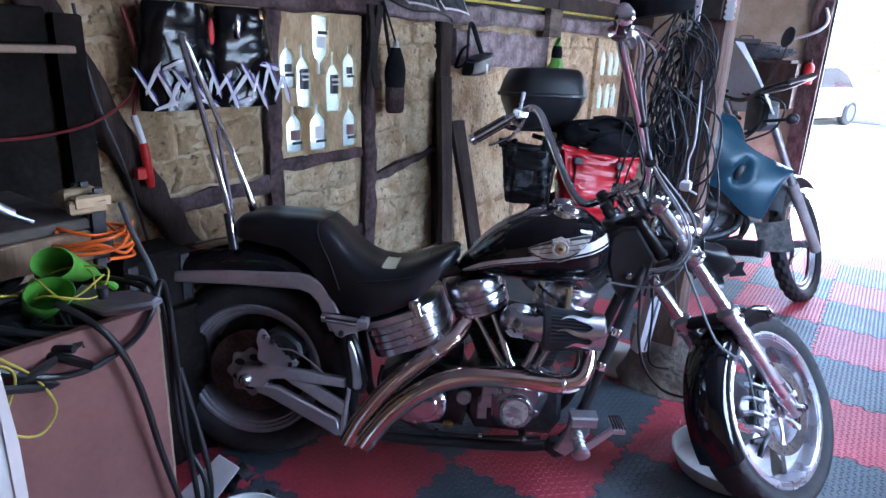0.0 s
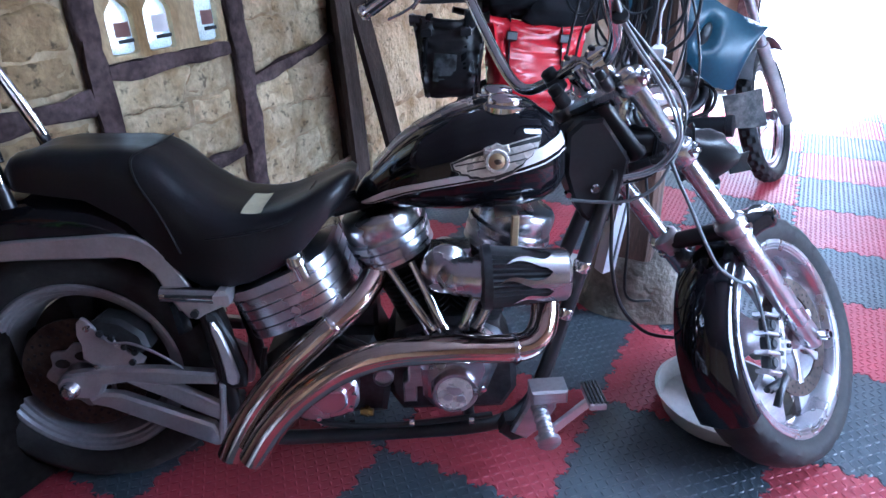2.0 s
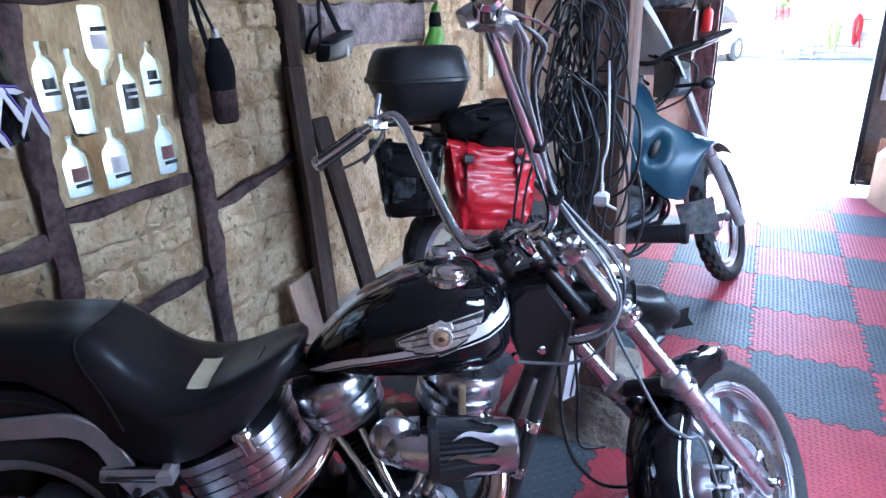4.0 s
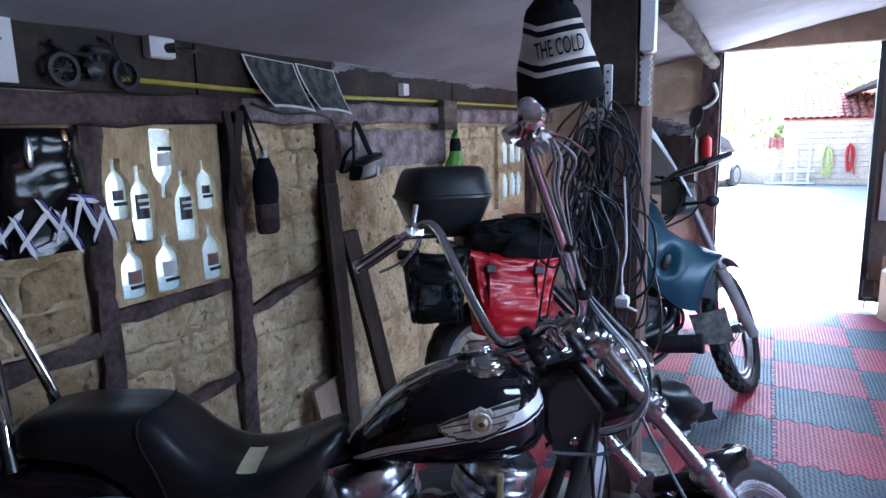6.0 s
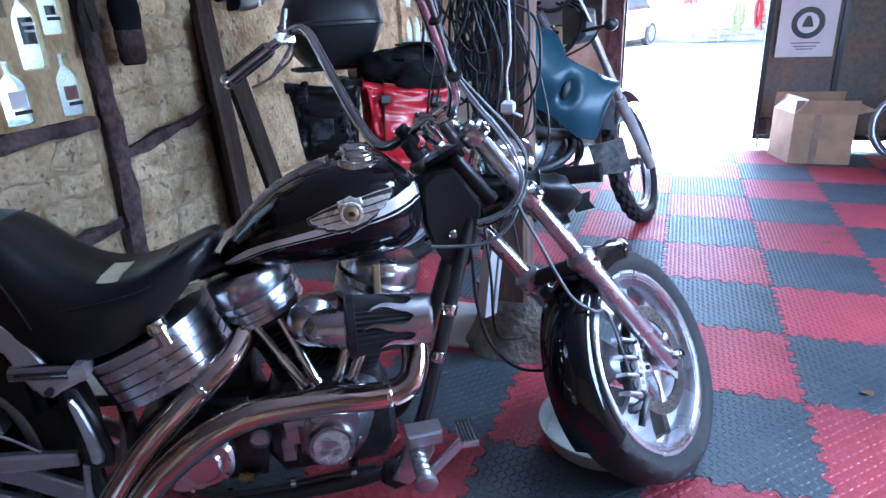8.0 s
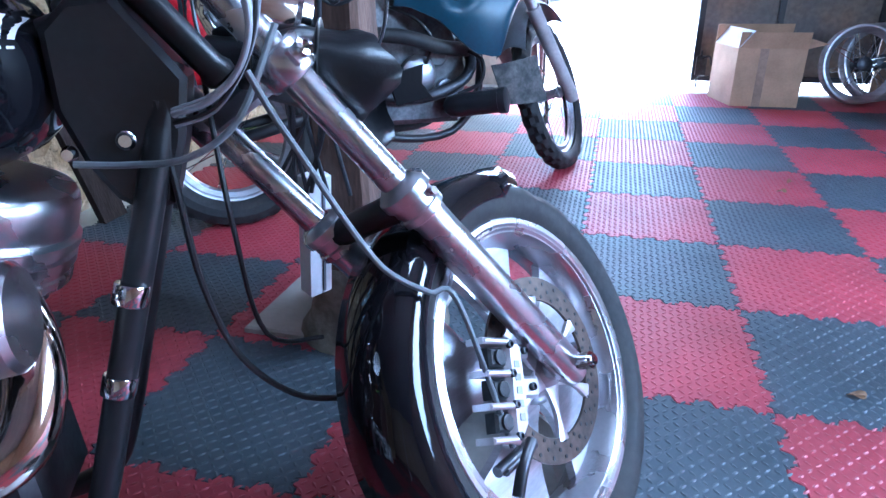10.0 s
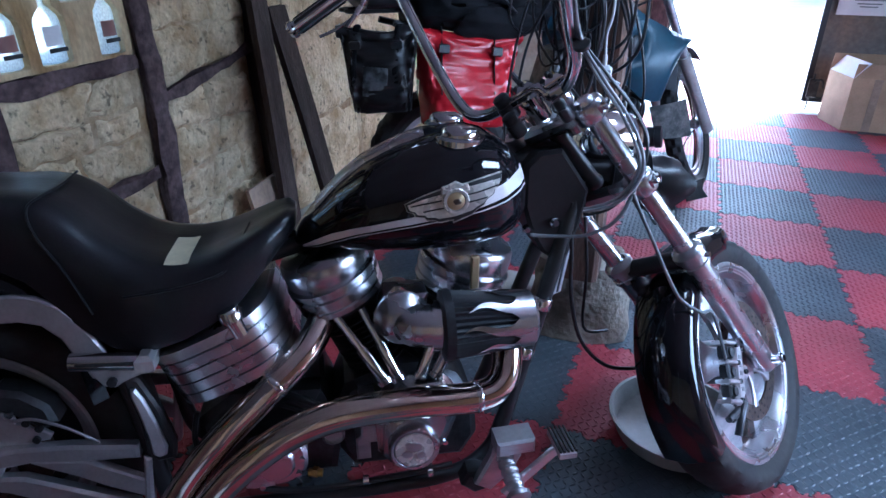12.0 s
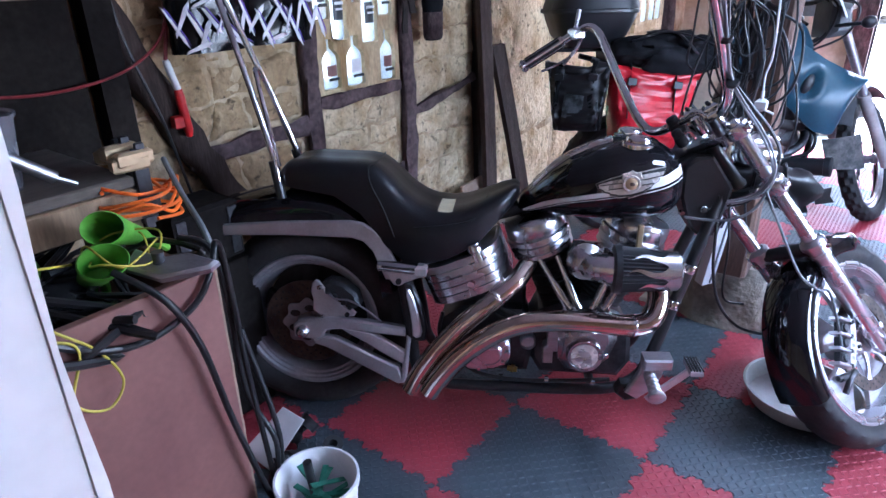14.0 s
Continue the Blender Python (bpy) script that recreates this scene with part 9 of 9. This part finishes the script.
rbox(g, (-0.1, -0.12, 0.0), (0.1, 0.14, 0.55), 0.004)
part("stand", g, SHADED_WOOD, sticks)

# floor clutter by the cabinet
bucket = thing("white_bucket", pose(-1.035, -1.685, 0.002), "white plastic bucket holding green scraps", "bucket")
g = Geo()
lathe(g, [(0.0, 0.003), (0.082, 0.003), (0.085, 0.0), (0.088, 0.004), (0.102, 0.19), (0.107, 0.192), (0.107, 0.21), (0.101, 0.211), (0.098, 0.205), (0.084, 0.012), (0.0, 0.01)], None, 36)
part("shell", g, PLASTIC_WHITE, bucket)
g = Geo()
for k in range(14):
    a = rnd.uniform(0, 6.28)
    rbox(g, (-0.05, -0.008, -0.002), (0.05, 0.008, 0.002), 0.001, Matrix.Translation((0.03 * math.cos(a), 0.03 * math.sin(a), 0.1 + 0.006 * k)) @ Matrix.Rotation(a, 4, "Z") @ Matrix.Rotation(rnd.uniform(-0.5, 0.5), 4, "Y"))
tagged(part("scrap", g, surface("green_scrap", (0.03, 0.16, 0.1), 0.6), bucket), kind="stuff")
g = Geo()
rod(g, (-0.01, 0.01, 0.03), (-0.03, 0.0, 0.24), 0.012, 10)
part("tool_shank", g, IRON, bucket)
can = thing("round_tin", pose(-0.985, -1.86, 0.002), "round open cream tin on the tiles", "tin")
g = Geo()
lathe(g, [(0.0, 0.002), (0.085, 0.002), (0.088, 0.2), (0.092, 0.204), (0.084, 0.206), (0.08, 0.01), (0.0, 0.008)], None, 32)
part("wall", g, PAPER, can)
g = Geo()
lathe(g, [(0.0, 0.16), (0.079, 0.16), (0.079, 0.165), (0.0, 0.166)], None, 24)
part("contents", g, IRON, can)
scrap = thing("engine_parts", pose(-1.3, -1.53, 0.003), "oily dark engine parts and a rag in a pile", "parts")
for k in range(7):
    g = Geo()
    x, y = rnd.uniform(-0.12, 0.1), rnd.uniform(-0.08, 0.08)
    if k % 2:
        lathe(g, [(0.014, 0), (0.03, 0), (0.032, 0.03), (0.014, 0.03)], pose(x, y, 0.02 + 0.012 * k, 60 * k, 20, 0), 16, ring=True)
    else:
        blob(g, pose(x, y, 0.03, 0, 0, 40 * k) @ Matrix.Diagonal((0.06, 0.03, 0.035, 1)), 10, 0.7, k)
    part("piece", g, STEEL_DARK if k % 3 else IRON, scrap, angle=60)
g = Geo()
slab(g, [(-0.06, -0.1), (0.05, -0.08), (0.03, 0.1), (-0.05, 0.08)], 0.004, pose(-0.06, -0.03, 0.075, 50, 25, 0), 0.001)
part("white_card", g, PAPER, scrap)


# ---- the courtyard outside ----
house = thing("stone_shed", pose(0.28, 17.0, -0.07), "low warm stone shed with a red tiled roof", "shed")
g = Geo()
rbox(g, (0, 0, 0), (3.6, 3.4, 1.68), 0.02)
part("wall", g, RUBBLE, house)
rnd = random.Random(9)
stones = Geo()
for r in range(11):
    x = 0.02
    while x < 3.5:
        w = rnd.uniform(0.16, 0.38)
        rbox(stones, (x + 0.008, -0.02 - rnd.uniform(0, 0.02), 0.03 + 0.148 * r), (min(x + w, 3.58) - 0.008, 0.01, 0.165 + 0.148 * r), 0.012)
        x += w
tagged(part("facing_stone", stones, RUBBLE, house), kind="stuff")
roof = Geo()
rbox(roof, (-0.1, -0.12, 0), (3.8, 2.4, 0.03), 0.004, Matrix.Translation((0, 0, 1.69)) @ Matrix.Rotation(radians(18), 4, "X"))
rf = part("roof", roof, TERRACOTTA, house)
tiles = Geo()
R18 = Matrix.Translation((0, 0, 1.72)) @ Matrix.Rotation(radians(18), 4, "X")
for i in range(22):
    for j in range(8):
        x, y = -0.06 + 0.172 * i, -0.16 + 0.3 * j
        rows = []
        for yy, up in ((y, 0.035), (y + 0.33, 0.015)):
            rows.append([(x + 0.085 + 0.085 * math.cos(a), yy, up + 0.06 * math.sin(a)) for a in [math.pi * k / 6 for k in range(7)]] + [(x + 0.085 - 0.07 * math.cos(a), yy, up + 0.045 * math.sin(a)) for a in [math.pi * k / 6 for k in range(7)]])
        loft(tiles, rows, R18)
tagged(part("roof_tiles", tiles, TERRACOTTA, rf), kind="stuff")
low = thing("courtyard_wall", pose(-6.5, 17.4, -0.07), "low rubble wall with a red tile coping", "wall")
g = Geo()
rbox(g, (0, 0, 0), (6.8, 0.35, 0.95), 0.02)
part("wall", g, RUBBLE, low)
cop = Geo()
for i in range(40):
    x = 0.17 * i
    rows = [[(x + 0.085 + 0.085 * math.cos(a), yy, up + 0.06 * math.sin(a)) for a in [math.pi * k / 6 for k in range(7)]] + [(x + 0.085 - 0.07 * math.cos(a), yy, up + 0.045 * math.sin(a)) for a in [math.pi * k / 6 for k in range(7)]] for yy, up in ((-0.15, 0.93), (0.25, 1.18))]
    loft(cop, rows)
tagged(part("coping_tiles", cop, TERRACOTTA, low), kind="stuff")
side = thing("side_building", pose(2.35, 12.5, -0.07, 0, 0, 0), "pale plastered side building with a dark eave", "building")
g = Geo()
rbox(g, (0, 0, 0), (3, 6, 2.5), 0.02)
part("wall", g, PLASTER, side)
g = Geo()
rbox(g, (-0.7, -0.3, 0), (3.3, 6.3, 0.09), 0.01, Matrix.Translation((0, 0, 2.45)) @ Matrix.Rotation(radians(-14), 4, "Y"))
part("roof", g, WOOD_DARK, side)
lad = thing("ladder", pose(0.55, 16.86, -0.065, -4, 0, 0), "pale wooden ladder leaning on the stone shed", "ladder", "ladders")
for x in (0.0, 0.3):
    g = Geo()
    rbox(g, (x, -0.025, 0), (x + 0.045, 0.025, 1.12), 0.004)
    part("stile", g, PAPER, lad)
for k in range(4):
    g = Geo()
    rbox(g, (0.046, -0.014, 0.14 + 0.27 * k), (0.299, 0.014, 0.18 + 0.27 * k), 0.003)
    part("rung", g, PAPER, lad)
copy_thing(lad, pose(-0.12, 16.7, 0.33, -4, 90, 0))
for nm, x, top, r, h, mt, lab in (("garden_hose", 1.25, 0.9, 0.1, 0.36, HOSE_LIME, "coiled lime-yellow garden hose on the wall"), ("red_hose", 1.74, 0.96, 0.07, 0.33, RED_PAINT, "coiled red hose hung on the stone wall")):
    g = Geo()
    pts = []
    for k in range(71):
        a, turn = 2 * math.pi * k / 10, k // 10
        wide, long = r * (0.6 + 0.09 * turn), h * (0.72 + 0.05 * ((turn * 3) % 7))
        pts.append((x + wide * math.sin(a) + 0.015 * math.sin(turn * 2.3), 16.93 - 0.008 * turn, top - long + long * math.cos(a)))
    pts.append((x + 0.12, 16.85, top - 2.3 * h))
    tube(g, pts, 0.016, 7, 3)
    single(nm, g, mt, lab, "hose")
car = thing("parked_car", pose(-2.0, 15.6, -0.07, 0, 0, 70), "white hatchback parked in the courtyard", "car")
g = Geo()
rings = []
for x, zt, zb, w in ((-1.75, 0.7, 0.35, 0.7), (-1.65, 0.8, 0.25, 0.78), (-0.9, 0.86, 0.22, 0.82), (0.9, 0.9, 0.22, 0.82), (1.6, 0.86, 0.25, 0.78), (1.75, 0.7, 0.35, 0.7)):
    rings.append([(x, -w, zb), (x, -w, zt - 0.1), (x, -w * 0.92, zt), (x, w * 0.92, zt), (x, w, zt - 0.1), (x, w, zb)])
loft(g, rings)
part("body", g, CAR_WHITE, car, angle=50)
g = Geo()
rings = []
for x, zt, w in ((-1.0, 0.86, 0.74), (-0.5, 1.32, 0.6), (0.7, 1.36, 0.62), (1.35, 1.2, 0.6), (1.62, 0.88, 0.7)):
    rings.append([(x, -w, 0.84), (x, -w * 0.88, zt), (x, w * 0.88, zt), (x, w, 0.84)])
loft(g, rings)
part("cabin", g, GLASS_DARK, car, angle=50)
g = Geo()
rbox(g, (-0.45, -0.52, 1.335), (1.2, 0.52, 1.385), 0.02)
part("roof", g, CAR_WHITE, car)
for x in (-1.1, 1.1):
    for y in (-0.8, 0.8):
        g = Geo()
        lathe(g, [(0.0, -0.09), (0.28, -0.09), (0.3, -0.06), (0.3, 0.06), (0.28, 0.09), (0.0, 0.09)], Matrix.Translation((x, y, 0.3)) @ Matrix.Rotation(radians(90), 4, "X"), 24)
        wl = part("wheel", g, RUBBER, car)
        g = Geo()
        lathe(g, [(0.0, -0.1), (0.19, -0.095), (0.19, 0.095), (0.0, 0.1)], Matrix.Translation((x, y, 0.3)) @ Matrix.Rotation(radians(90), 4, "X"), 20)
        part("rim", g, ALU_DULL, wl)


def tree(x, y, h, spread, seed, label, n=1500):
    rr = random.Random(seed)
    t = thing("tree", pose(x, y, -0.07), label, "tree", "trees behind the courtyard")
    g = Geo()
    tube(g, [(0, 0, 0), (0.05, 0.05, h * 0.3), (-0.05, 0.1, h * 0.6)], (0.16, 0.07), 9, 5)
    ends = []
    for k in range(7):
        a = k * 0.9 + rr.uniform(0, 0.5)
        e = (spread * 0.7 * math.cos(a), spread * 0.7 * math.sin(a), h * rr.uniform(0.6, 0.95))
        ends.append(e)
        tube(g, [(0, 0.05, h * rr.uniform(0.3, 0.5)), (e[0] * 0.5, e[1] * 0.5, e[2] * 0.75), e], (0.05, 0.012), 6, 4)
    part("trunk", g, BARK, t)
    g = Geo()
    for k in range(n):
        e = rr.choice(ends)
        c = Vector((e[0] + rr.gauss(0, spread * 0.26), e[1] + rr.gauss(0, spread * 0.26), e[2] + rr.gauss(0, h * 0.1)))
        s = rr.uniform(0.06, 0.14)
        q = Matrix.Translation(c) @ Euler((rr.uniform(0, 6.3), rr.uniform(0, 6.3), rr.uniform(0, 6.3))).to_matrix().to_4x4()
        g.add([(-s, 0, 0), (0, -s * 0.45, 0.01), (s, 0, 0), (0, s * 0.45, 0.01)], [(0, 1, 2, 3)], q)
    cr = bpy.data.meshes.new("crown")
    cr.from_pydata(g.v, [], g.f)
    cr.materials.append(LEAF)
    ob = new("crown", cr)
    ob.parent = t
    tagged(ob, kind="stuff")


tree(2.6, 22.5, 4.2, 2.4, 1, "loose leafy tree behind the stone shed", 800)
tree(4.4, 24.5, 5.6, 2.6, 2, "tall leafy tree behind the side building", 900)
tree(-3.2, 25.0, 2.2, 2.4, 3, "low bushy tree behind the courtyard wall", 900)
tree(-0.6, 27.0, 2.0, 2.2, 4, "low bushy tree behind the courtyard wall", 800)
hedge = Geo()
rr = random.Random(12)
for k in range(2600):
    x = rr.uniform(-9, 0.3)
    c = Vector((x, 18.6 + rr.uniform(0, 1.2), rr.uniform(0.4, 1.45 + 0.2 * math.sin(x * 2))))
    s = rr.uniform(0.05, 0.12)
    q = Matrix.Translation(c) @ Euler((rr.uniform(0, 6.3), rr.uniform(0, 6.3), rr.uniform(0, 6.3))).to_matrix().to_4x4()
    hedge.add([(-s, 0, 0), (0, -s * 0.45, 0.01), (s, 0, 0), (0, s * 0.45, 0.01)], [(0, 1, 2, 3)], q)
me = bpy.data.meshes.new("hedge")
me.from_pydata(hedge.v, [], hedge.f)
me.materials.append(LEAF)
tagged(new("hedge", me), "loose green hedge behind the courtyard wall", "hedge", kind="stuff")


# ---- floor tiles ----
tile_meshes = [mesh_of("floor_tile", tile_geo(), m, 30) for m in (MAT_RED, MAT_GREY)]
for i in range(-5, 6):
    for j in range(-8, 8):
        if not (-1.97 < (i + 0.5) * L < 2.6):
            continue
        ob = new("floor_tile", tile_meshes[(i + j) % 2])
        ob.matrix_world = pose(i * L, j * L, 0.0)
        ob.parent = floor
